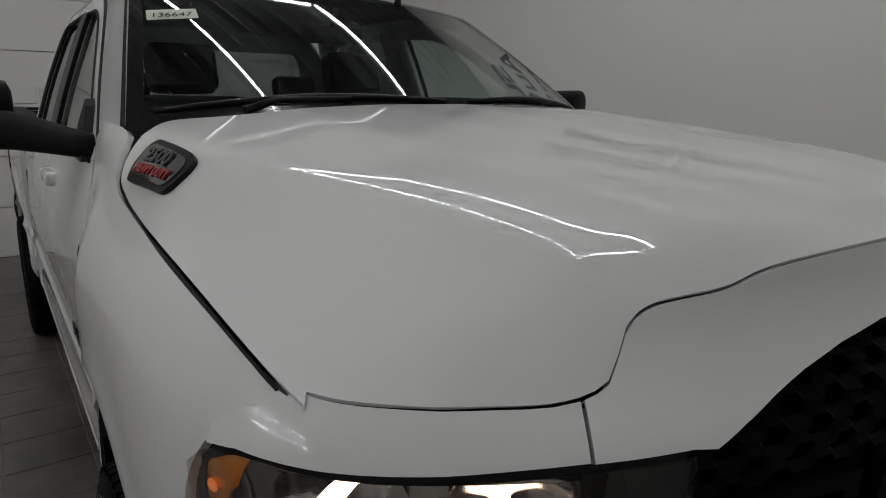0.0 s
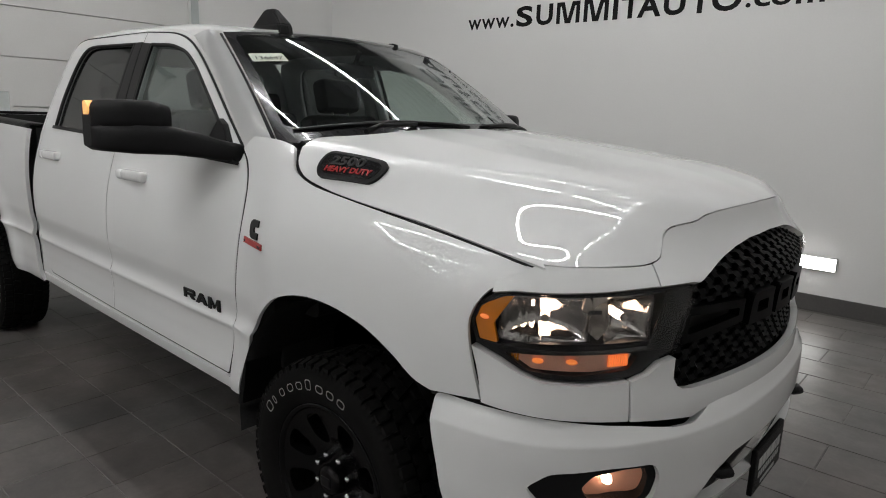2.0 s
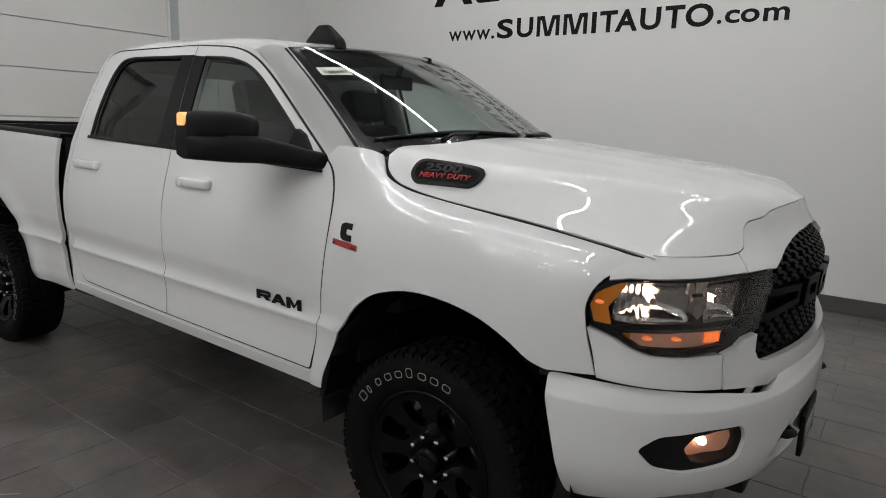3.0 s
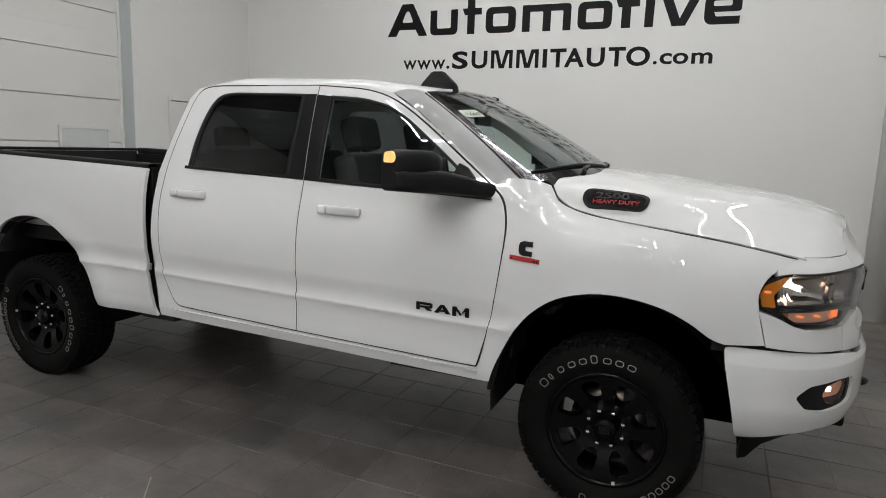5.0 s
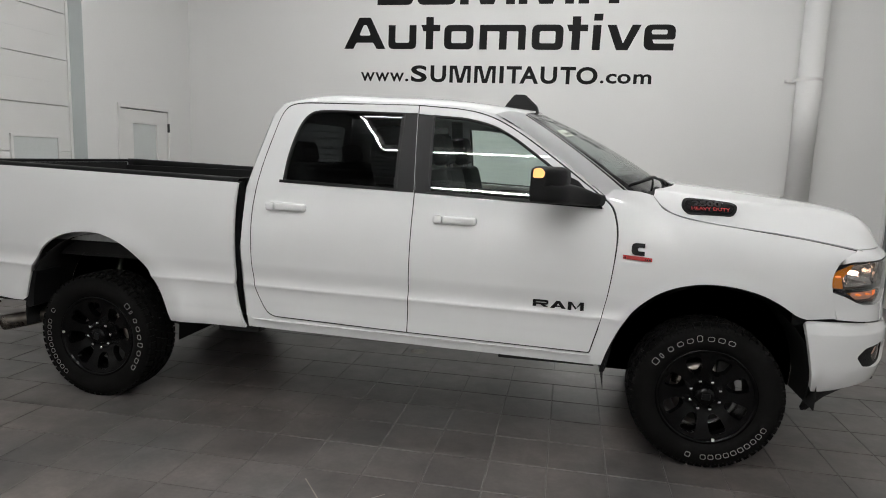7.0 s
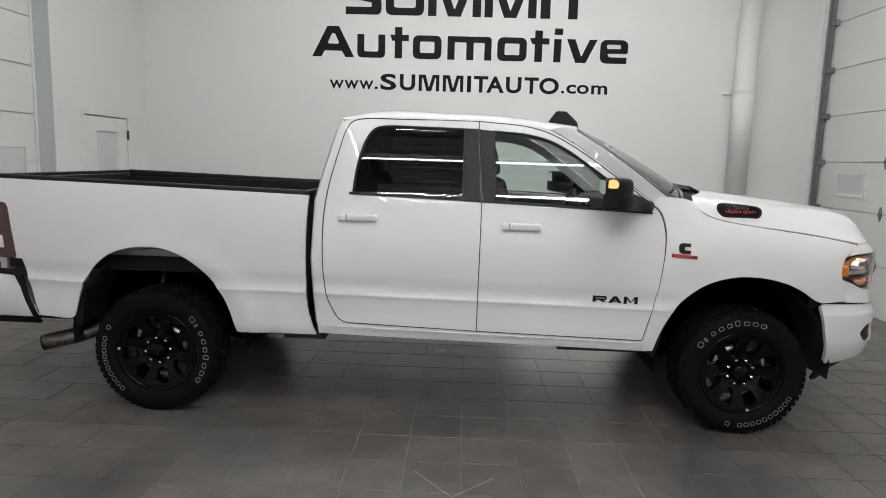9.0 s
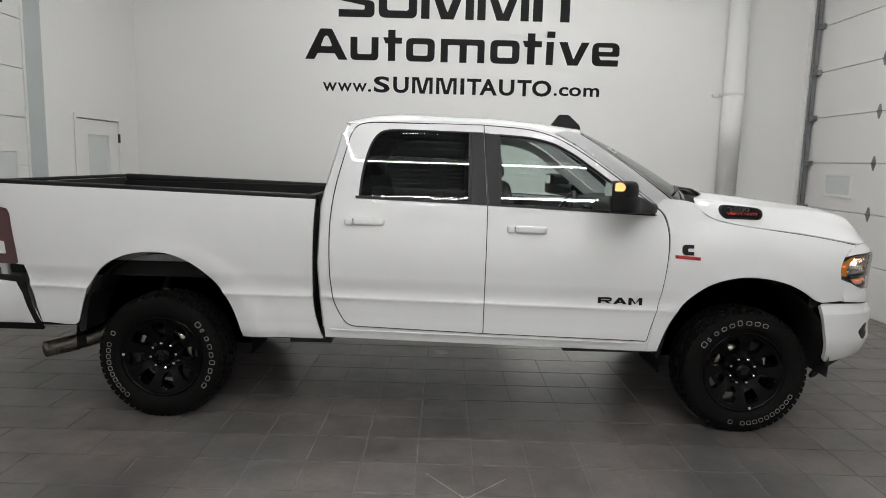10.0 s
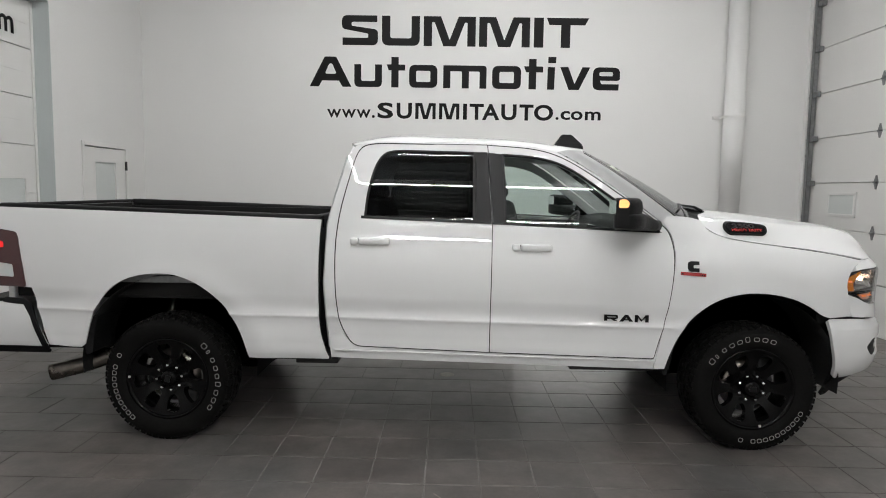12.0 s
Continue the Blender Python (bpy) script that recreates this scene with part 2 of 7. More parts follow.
def lathe(profile, segments=64, closed=False, axis_y=True):
    """Profile of (radius, along) turned about the y axis."""
    bm = bmesh.new()
    rings = []
    for r, h in profile:
        rings.append([bm.verts.new((r * math.cos(a), h, r * math.sin(a))) for a in (math.tau * k / segments for k in range(segments))])
    pairs = list(zip(rings, rings[1:])) + ([(rings[-1], rings[0])] if closed else [])
    for a, b in pairs:
        for k in range(segments):
            bm.faces.new((a[k], a[(k + 1) % segments], b[(k + 1) % segments], b[k])).smooth = True
    bmesh.ops.recalc_face_normals(bm, faces=bm.faces)
    return bm


def herm(xs, ys, x):
    """Smooth curve through (xs, ys), with gentle slopes, straight outside."""
    n = len(xs)
    if x <= xs[0]:
        return ys[0] + (x - xs[0]) * (ys[1] - ys[0]) / (xs[1] - xs[0])
    if x >= xs[-1]:
        return ys[-1] + (x - xs[-1]) * (ys[-1] - ys[-2]) / (xs[-1] - xs[-2])
    i = 0
    while x > xs[i + 1]:
        i += 1

    def slope(k):
        if k == 0:
            return (ys[1] - ys[0]) / (xs[1] - xs[0])
        if k == n - 1:
            return (ys[-1] - ys[-2]) / (xs[-1] - xs[-2])
        h0, h1 = xs[k] - xs[k - 1], xs[k + 1] - xs[k]
        d0, d1 = (ys[k] - ys[k - 1]) / h0, (ys[k + 1] - ys[k]) / h1
        return (d0 * h1 + d1 * h0) / (h0 + h1)

    h = xs[i + 1] - xs[i]
    t = (x - xs[i]) / h
    a, b = slope(i) * h, slope(i + 1) * h
    return (2 * t**3 - 3 * t**2 + 1) * ys[i] + (t**3 - 2 * t**2 + t) * a + (3 * t**2 - 2 * t**3) * ys[i + 1] + (t**3 - t**2) * b


class Spline:
    """Natural cubic spline over fixed knots, as weights on the knots' values, so that reflections flow without kinks."""

    def __init__(self, knots):
        self.x = np.array(knots, float)
        n = len(knots)
        h = np.diff(self.x)
        a, r = np.eye(n), np.zeros((n, n))
        for i in range(1, n - 1):
            a[i, i - 1], a[i, i], a[i, i + 1] = h[i - 1], 2 * (h[i - 1] + h[i]), h[i]
            r[i, i - 1], r[i, i], r[i, i + 1] = 6 / h[i - 1], -6 / h[i - 1] - 6 / h[i], 6 / h[i]
        self.m, self.h, self.n = np.linalg.solve(a, r), h, n

    def weights(self, x):
        if x < self.x[0] or x > self.x[-1]:
            end = 0 if x < self.x[0] else self.n - 1
            near = self.x[0] + 1e-4 if end == 0 else self.x[-1] - 1e-4
            w0, w1 = self.weights(self.x[end]), self.weights(near)
            return w0 + (w1 - w0) * (x - self.x[end]) / (near - self.x[end])
        i = min(int(np.searchsorted(self.x, x, side="right")) - 1, self.n - 2)
        h = self.h[i]
        b = (x - self.x[i]) / h
        a = 1 - b
        w = (a**3 - a) * h * h / 6 * self.m[i] + (b**3 - b) * h * h / 6 * self.m[i + 1]
        w[i] += a
        w[i + 1] += b
        return w


def table(us, vs, rows):
    """A smooth surface value over u and v from rows of values, one row for each u."""
    su, sv, values = Spline(us), Spline(vs), np.array(rows, float)
    return lambda u, v: float(su.weights(u) @ values @ sv.weights(v))


def smooth_line(points, closed=False, steps=6):
    """A flowing line through 2D or 3D points."""
    pts = [Vector(p) for p in points]
    n, out = len(pts), []
    for i in range(n if closed else n - 1):
        p0 = pts[i - 1] if closed or i > 0 else pts[i]
        p1, p2 = pts[i], pts[(i + 1) % n]
        p3 = pts[(i + 2) % n] if closed or i + 2 < n else p2
        for k in range(steps):
            t = k / steps
            out.append(0.5 * ((2 * p1) + (p2 - p0) * t + (2 * p0 - 5 * p1 + 4 * p2 - p3) * t * t + (3 * p1 - p0 - 3 * p2 + p3) * t**3))
    if not closed:
        out.append(pts[-1])
    return [tuple(p) for p in out]


def rounded(points, radius, steps=5):
    """A closed 2D outline with its corners rounded; radius is a number or one for each corner."""
    out, n = [], len(points)
    for i, p in enumerate(points):
        r = radius[i] if isinstance(radius, (list, tuple)) else radius
        p, a, b = Vector(p), Vector(points[i - 1]), Vector(points[(i + 1) % n])
        if r <= 0:
            out.append(tuple(p))
            continue
        da, db = (a - p), (b - p)
        ra, rb = min(r, da.length * 0.48), min(r, db.length * 0.48)
        s, e = p + da.normalized() * ra, p + db.normalized() * rb
        for k in range(steps + 1):
            t = k / steps
            out.append(tuple((1 - t) ** 2 * s + 2 * t * (1 - t) * p + t * t * e))
    return out


def dense(points, step):
    """The same closed outline with no side longer than step."""
    out = []
    for i, p in enumerate(points):
        q = points[(i + 1) % len(points)]
        n = max(1, int(math.dist(p, q) / step))
        out += [tuple(p[j] + (q[j] - p[j]) * k / n for j in range(2)) for k in range(n)]
    return out


def panel(name, outline, fn, material, parent, thick=0.012, holes=(), step=(0.06, 0.06), flip=False, label="", lift=0.0):
    """A sheet cut to an outline in (u, v), laid on the surface fn(u, v) and given thickness."""
    bm = bmesh.new()
    edges = []
    for loop in (outline, *holes):
        vs = [bm.verts.new((p[0], p[1], 0)) for p in dense(loop, max(step))]
        edges += [bm.edges.new((vs[i], vs[(i + 1) % len(vs)])) for i in range(len(vs))]
    bmesh.ops.triangle_fill(bm, use_beauty=True, use_dissolve=False, edges=edges, normal=(0, 0, 1))
    us, vs = [v.co.x for v in bm.verts], [v.co.y for v in bm.verts]
    for axis, low, high, d in ((0, min(us), max(us), step[0]), (1, min(vs), max(vs), step[1])):
        n = max(1, round((high - low) / d))
        for k in range(1, n):
            at = low + (high - low) * k / n
            co = (at, 0, 0) if axis == 0 else (0, at, 0)
            bmesh.ops.bisect_plane(bm, geom=bm.verts[:] + bm.edges[:] + bm.faces[:], plane_co=co, plane_no=(1, 0, 0) if axis == 0 else (0, 1, 0), dist=1e-5)
    bmesh.ops.remove_doubles(bm, verts=bm.verts, dist=2e-5)
    bm.verts.index_update()
    e = 1e-3
    places, normals = [], []
    for v in bm.verts:
        u, w = v.co.x, v.co.y
        p = Vector(fn(u, w))
        n = (Vector(fn(u + e, w)) - Vector(fn(u - e, w))).cross(Vector(fn(u, w + e)) - Vector(fn(u, w - e)))
        n = n.normalized() if n.length > 1e-12 else Vector((0, 0, 1))
        if flip:
            n = -n
        places.append(p + n * lift)
        normals.append(n)
    bm.normal_update()
    for f in bm.faces:
        if f.normal.z < 0:
            f.normal_flip()
    faces = [[v.index for v in f.verts] for f in bm.faces]
    rim = []
    for ed in bm.edges:
        if len(ed.link_faces) == 1:
            loop = ed.link_loops[0]
            rim.append((loop.vert.index, loop.link_loop_next.vert.index))
    bm.free()
    verts, polys, loops = list(places), [], []
    for f in faces:
        order = f[::-1] if flip else f
        polys.append(order)
        loops += [normals[i] for i in order]
    if thick:
        back = len(verts)
        verts += [p - m * thick for p, m in zip(places, normals)]
        for f in faces:
            order = [back + i for i in (f if flip else f[::-1])]
            polys.append(order)
            loops += [-normals[i - back] for i in order]
        for a, b in rim:
            out = (places[b] - places[a]).cross(normals[a]) * (-1 if flip else 1)
            out = out.normalized() if out.length > 1e-12 else normals[a]
            quad = [a, back + a, back + b, b]
            polys.append(quad[::-1] if flip else quad)
            loops += [out] * 4
    me = bpy.data.meshes.new(name)
    me.from_pydata([tuple(v) for v in verts], [], polys)
    for p in me.polygons:
        p.use_smooth = True
    me.materials.append(material)
    me.update()
    me.normals_split_custom_set([tuple(l) for l in loops])
    ob = new(name, me)
    ob.parent = parent
    if label:
        ob["label"] = label
    return ob


def loft(name, lines, material, parent, across=8, flip=False, label="", thick=0.0):
    """A skin over lines of equally many 3D points, flowing from line to line."""
    bm = bmesh.new()
    cols = []
    for k in range(len(lines[0])):
        cols.append(smooth_line([ln[k] for ln in lines], steps=across) if len(lines) > 2 else [tuple(Vector(lines[0][k]).lerp(Vector(lines[1][k]), i / across)) for i in range(across + 1)])
    grid = [[bm.verts.new(p) for p in c] for c in cols]
    for a, b in zip(grid, grid[1:]):
        for i in range(len(a) - 1):
            f = (a[i], a[i + 1], b[i + 1], b[i])
            bm.faces.new(f[::-1] if flip else f).smooth = True
    if thick:
        bmesh.ops.solidify(bm, geom=bm.faces[:], thickness=thick)
        for f in bm.faces:
            f.smooth = True
        for ed in bm.edges:
            ed.smooth = ed.calc_face_angle(0.0) < 0.7
    return part(name, bm, material, parent, label)


def prism(outline, fn, depth):
    """A flat outline (a, b) pushed through a depth: fn(a, b, h) gives the place."""
    bm = bmesh.new()
    lo = [bm.verts.new(fn(a, b, 0)) for a, b in outline]
    hi = [bm.verts.new(fn(a, b, depth)) for a, b in outline]
    bm.faces.new(lo[::-1])
    bm.faces.new(hi)
    for i in range(len(lo)):
        j = (i + 1) % len(lo)
        bm.faces.new((lo[i], lo[j], hi[j], hi[i]))
    bmesh.ops.recalc_face_normals(bm, faces=bm.faces)
    return bm


def merge(target, other):
    """Adds the mesh of one bmesh to another."""
    me = bpy.data.meshes.new("spare")
    other.to_mesh(me)
    other.free()
    target.from_mesh(me)
    bpy.data.meshes.remove(me)


def words(name, text, size, matrix, material, parent, extrude=0.002, wide=1.0, spacing=1.0, bold=0.0, label=""):
    """Lettering in the built-in font, as a mesh, standing on matrix (x along the line, y up)."""
    cu = bpy.data.curves.new(name, "FONT")
    cu.body, cu.size, cu.extrude, cu.space_character, cu.offset = text, size, extrude, spacing, bold
    cu.resolution_u = 4
    ob = bpy.data.objects.new(name, cu)
    scene.collection.objects.link(ob)
    bpy.context.view_layer.update()
    me = bpy.data.meshes.new_from_object(ob.evaluated_get(bpy.context.evaluated_depsgraph_get()))
    bpy.data.objects.remove(ob)
    bpy.data.curves.remove(cu)
    me.transform(matrix @ Matrix.Diagonal((wide, 1, 1, 1)))
    me.materials.clear()
    me.materials.append(material)
    out = new(name, me)
    out.parent = parent
    if label:
        out["label"] = label
    return out


# ---- the showroom ----
NORTH, WEST, EAST, SOUTH, HEIGHT = 4.2, -6.36, 3.0, -8.5, 4.95


def struct(name, bm, material, label, smooth=False):
    ob = part(name, bm, material, None, smooth=smooth)
    return tagged(ob, label, name.split("_")[0], kind="structure")


def wall_with_openings(name, fn, length, height, openings, depth, label):
    """A wall of blocks round rectangular openings (a0, a1, b0, b1)."""
    bm = bmesh.new()
    cuts = sorted({0.0, length, *(v for o in openings for v in o[:2])})
    for a, b in zip(cuts, cuts[1:]):
        spans = [(0.0, height)]
        for o in openings:
            if o[0] <= a and b <= o[1]:
                spans = [s for lo, hi in spans for s in ((lo, min(hi, o[2])), (max(lo, o[3]), hi)) if s[1] - s[0] > 1e-6]
        for lo, hi in spans:
            merge(bm, prism([(a, lo), (b, lo), (b, hi), (a, hi)], fn, depth))
    bmesh.ops.remove_doubles(bm, verts=bm.verts, dist=1e-4)
    return struct(name, bm, WALL, label)


struct("wall_north", box((WEST - 0.2, NORTH, 0), (EAST + 0.2, NORTH + 0.2, HEIGHT)), WALL, "smooth white painted wall carrying the black lettering")
# the south wall is out of view, added to close the room
struct("wall_south", box((WEST - 0.2, SOUTH - 0.2, 0), (EAST + 0.2, SOUTH, HEIGHT)), WALL, "plain white painted wall added unseen behind the walk")
GAR_W = (-2.6, 2.09, 3.62)   # opening of the west overhead door: from, to, height
DOOR_W = (2.62, 3.70, 2.17)  # opening of the west side door
wall_with_openings("wall_west", lambda a, b, h: (WEST - h, SOUTH + a, b), NORTH - SOUTH, HEIGHT,
                   [(GAR_W[0] - SOUTH, GAR_W[1] - SOUTH, 0.0, GAR_W[2]), (DOOR_W[0] - SOUTH, DOOR_W[1] - SOUTH, 0.0, DOOR_W[2])], 0.22,
                   "white painted wall with an overhead door and a side door")
GAR_E = (-2.2, 4.12, 4.86)
wall_with_openings("wall_east", lambda a, b, h: (EAST + h, SOUTH + a, b), NORTH - SOUTH, HEIGHT,
                   [(GAR_E[0] - SOUTH, GAR_E[1] - SOUTH, 0.0, GAR_E[2])], 0.2, "white painted wall with a wide overhead door")
ribs = [(SOUTH - 0.2, HEIGHT + 0.15)]
for i in range(44):
    y = SOUTH - 0.2 + i * 0.30
    ribs += [(y, HEIGHT), (y + 0.13, HEIGHT), (y + 0.16, HEIGHT + 0.06), (y + 0.27, HEIGHT + 0.06)]
ribs = [p for p in ribs if p[0] < NORTH + 0.2] + [(NORTH + 0.2, HEIGHT), (NORTH + 0.2, HEIGHT + 0.15)]
struct("ceiling", prism(ribs, lambda a, b, h: (WEST - 0.4 + h, a, b), EAST - WEST + 0.8), CEIL, "dark ribbed steel deck ceiling with rows of led tubes")

# base strip along the north wall, and beside the west doors
struct("baseboard_north", box((WEST + 0.012, NORTH - 0.012, 0), (EAST - 0.1, NORTH + 0.001, 0.15), 0.003), BASEB, "dark rubber base strip along the white wall")
struct("baseboard_west", box((WEST - 0.001, DOOR_W[1] + 0.08, 0), (WEST + 0.012, NORTH - 0.014, 0.15), 0.003), BASEB, "dark rubber base strip beside the side door")


def overhead_door(name, x, y0, y1, height, into, label, rows, grooved=True):
    """Sectional door of flat insulated panels; into is the side on which the room lies (+1 or -1)."""
    door = thing(name, label, "overhead door", kind="structure")
    each = height / rows
    for k in range(rows):
        z0, z1 = k * each + 0.004, (k + 1) * each - 0.004
        bm = box((x - 0.022, y0, z0), (x + 0.022, y1, z1), 0.006)
        if grooved:
            add_box(bm, (x + into * 0.0235 - 0.0015, y0 + 0.03, z0 + each * 0.49), (x + into * 0.0235 + 0.0015, y1 - 0.03, z0 + each * 0.505))
        part("panel", bm, SEALED, door)
    return door


GW = WEST - 0.19   # face of the west overhead door
west_door = overhead_door("door_1", GW - 0.022, GAR_W[0] - 0.05, GAR_W[1] - 0.004, GAR_W[2] - 0.010, 1, "closed white sectional overhead door in a grey reveal", 7)
part("seal", box((GW + 0.001, GAR_W[1] - 0.045, 0), (GW + 0.016, GAR_W[1] - 0.007, GAR_W[2] - 0.012), 0.004), SEALED, west_door)
for y in (1.24, -0.6):
    part("pane", box((GW + 0.002, y, 1.38), (GW + 0.012, y + 0.60, 1.70), 0.004), SCREEN, west_door, "frosted pane")
    frame_bm = bmesh.new()
    for a, b in (((y - 0.03, 1.35), (y + 0.63, 1.38)), ((y - 0.03, 1.70), (y + 0.63, 1.73)), ((y - 0.03, 1.38), (y, 1.70)), ((y + 0.60, 1.38), (y + 0.63, 1.70))):
        add_box(frame_bm, (GW + 0.001, a[0], a[1]), (GW + 0.022, b[0], b[1]), 0.002)
    part("window_frame", frame_bm, SEALED, west_door)
words("door_lettering", "om", 0.34, Matrix(((0, 0, 1, GW + 0.006), (1, 0, 0, 1.345), (0, 1, 0, 3.205), (0, 0, 0, 1))), INK, west_door, 0.001, bold=0.006)
# grey lined reveal of the opening
reveal = bmesh.new()
add_box(reveal, (WEST - 0.216, GAR_W[1] - 0.006, 0), (WEST + 0.003, GAR_W[1] - 0.001, GAR_W[2]))
add_box(reveal, (WEST - 0.216, GAR_W[0], GAR_W[2] - 0.006), (WEST + 0.003, GAR_W[1] - 0.006, GAR_W[2] - 0.001))
struct("trim_west", reveal, REVEAL, "grey painted reveal round the overhead door")
struct("wall_west_outer", box((WEST - 0.46, GAR_W[0] - 0.3, 0), (WEST - 0.30, NORTH + 0.2, HEIGHT)), WALL, "plain backing behind the doors")

# the side door with its frosted pane
side_door = thing("door_2", "closed white side door with a frosted pane and black hinges", "door", kind="structure")
y0, y1, z1 = DOOR_W
part("frame", box((WEST - 0.12, y0, 0), (WEST + 0.012, y0 + 0.05, z1), 0.004), SEALED, side_door)
part("frame", box((WEST - 0.12, y1 - 0.05, 0), (WEST + 0.012, y1, z1), 0.004), SEALED, side_door)
part("frame", box((WEST - 0.12, y0 + 0.05, z1 - 0.05), (WEST + 0.012, y1 - 0.05, z1), 0.004), SEALED, side_door)
leaf = bmesh.new()
ly0, ly1, lz1, py0, py1, pz0, pz1 = y0 + 0.062, y1 - 0.056, z1 - 0.064, y0 + 0.30, y1 - 0.29, 0.95, z1 - 0.24
for a, b in (((ly0, 0.01), (py0, lz1)), ((py1, 0.01), (ly1, lz1)), ((py0, 0.01), (py1, pz0)), ((py0, pz1), (py1, lz1))):
    add_box(leaf, (WEST - 0.05, a[0], a[1]), (WEST - 0.004, b[0], b[1]))
bmesh.ops.remove_doubles(leaf, verts=leaf.verts, dist=1e-4)
part("leaf", leaf, SEALED, side_door)
part("pane", box((WEST - 0.034, py0, pz0), (WEST - 0.026, py1, pz1)), SCREEN, side_door, "frosted pane")
part("backing", box((WEST - 0.16, y0, 0), (WEST - 0.13, y1, z1)), LINER, side_door)
for z in (0.3, 1.9):
    part("hinge", box((WEST - 0.004, y1 - 0.062, z - 0.06), (WEST + 0.024, y1 - 0.04, z + 0.06), 0.004), GLOSSB, side_door, "black hinge")
part("lever", tube([(WEST + 0.0, y0 + 0.13, 1.0), (WEST + 0.05, y0 + 0.13, 1.0), (WEST + 0.055, y0 + 0.24, 1.0)], 0.009), GALV, side_door, "steel lever handle")

# the east overhead door with its track, rollers and hinges
east_door = overhead_door("door_3", EAST + 0.10, GAR_E[0] - 0.02, GAR_E[1] - 0.02, 4.85, -1, "closed white sectional overhead door with steel track and hinges", 8, grooved=False)
GX = EAST + 0.078
each = 4.85 / 8
track = bmesh.new()
for a, b in (((GX - 0.075, 4.02), (GX - 0.070, 4.09)), ((GX - 0.075, 4.02), (GX - 0.02, 4.026)), ((GX - 0.02, 4.02), (GX - 0.015, 4.05)), ((GX - 0.070, 4.085), (GX - 0.0, 4.09))):
    add_box(track, (a[0], a[1], 0.05), (b[0], b[1], 4.6))
part("track", track, GALV, east_door, "galvanised steel track")
part("seal", box((GX - 0.01, 4.085, 0.0), (GX + 0.01, 4.115, 4.6), 0.003), BLACKP, east_door, "black rubber edge seal")
for k in range(1, 8):
    z = k * each
    roller = box((GX - 0.07, 3.93, z - 0.035), (GX - 0.002, 4.06, z + 0.035), 0.006)
    add_tube(roller, [(GX - 0.045, 3.98, z), (GX - 0.045, 4.075, z)], 0.024)
    part("roller", roller, GALV, east_door, "steel roller bracket")
    for y in (2.66, 1.2, -0.2, -1.6):
        hinge = box((GX - 0.006, y - 0.035, z - 0.02), (GX - 0.0, y + 0.035, z + 0.02), 0.002)
        add_tube(hinge, [(GX - 0.012, y - 0.035, z), (GX - 0.012, y + 0.035, z)], 0.009, 8)
        for s in (-1, 1):
            merge(hinge, prism([(-0.045, 0), (0.045, 0), (0.012, 0.085), (-0.012, 0.085)], lambda a, b, h, y=y, z=z, s=s: (GX - h, y + a, z + s * b), 0.004))
        part("hinge", hinge, GALV, east_door, "galvanised hinge")
for z in (0.75, 1.35, 2.2, 3.0, 3.8):
    part("bracket", box((GX - 0.068, 4.088, z - 0.02), (GX + 0.02, 4.118, z + 0.02), 0.003), GALV, east_door)
wy0, wy1, wz0, wz1 = 3.00, 3.60, 1.38, 1.70
part("pane", box((GX - 0.010, wy0 + 0.04, wz0 + 0.04), (GX - 0.004, wy1 - 0.04, wz1 - 0.04)), SCREEN, east_door, "bright frosted pane")
fr = bmesh.new()
for a, b in (((wy0, wz0), (wy1, wz0 + 0.04)), ((wy0, wz1 - 0.04), (wy1, wz1)), ((wy0, wz0 + 0.04), (wy0 + 0.04, wz1 - 0.04)), ((wy1 - 0.04, wz0 + 0.04), (wy1, wz1 - 0.04))):
    add_box(fr, (GX - 0.02, a[0], a[1]), (GX + 0.0, b[0], b[1]), 0.003)
part("window_frame", fr, SEALED, east_door, "white plastic window frame")
struct("wall_east_outer", box((EAST + 0.3, GAR_E[0] - 0.3, 0), (EAST + 0.42, NORTH + 0.2, HEIGHT)), WALL, "plain backing behind the overhead door")

# white duct in front of the north wall
duct = thing("duct_pipe", "white painted round duct standing against the white wall", "pipe", at=(1.945, 4.02, 0))
bm = lathe([(0.0, 0.0), (0.134, 0.0), (0.134, 1.95), (0.138, 1.952), (0.138, 2.70), (0.134, 2.702), (0.134, HEIGHT), (0.0, HEIGHT)], 48)
bmesh.ops.rotate(bm, matrix=Matrix.Rotation(radians(90), 3, "X"), verts=bm.verts, cent=(0, 0, 0))
part("pipe", bm, WALL, duct, smooth=False)
strap = bmesh.new()
for k in range(24):
    a0, a1 = math.pi + math.pi * k / 24, math.pi + math.pi * (k + 1) / 24
    merge(strap, prism([(0.137, 2.70), (0.143, 2.70), (0.143, 2.735), (0.137, 2.735)], lambda a, b, h, a0=a0, a1=a1: (a * math.cos(a0 + (a1 - a0) * h), a * math.sin(a0 + (a1 - a0) * h), b), 1.0))
add_box(strap, (-0.225, 0.14, 2.70), (-0.137, 0.179, 2.735), 0.004)
add_box(strap, (-0.143, 0.0, 2.70), (-0.137, 0.17, 2.735), 0.002)
part("strap", strap, SEALED, duct, "painted steel strap")

# low led bar on the north wall
bar = thing("wall_light_bar", "lit white led bar fixed low on the white wall", "lamp")
part("housing", box((-0.95, NORTH - 0.05, 0.385), (0.545, NORTH - 0.0005, 0.505), 0.006), SEALED, bar)
part("diffuser", box((-0.94, NORTH - 0.062, 0.392), (0.538, NORTH - 0.052, 0.498), 0.004), LEDW, bar, "glowing diffuser")


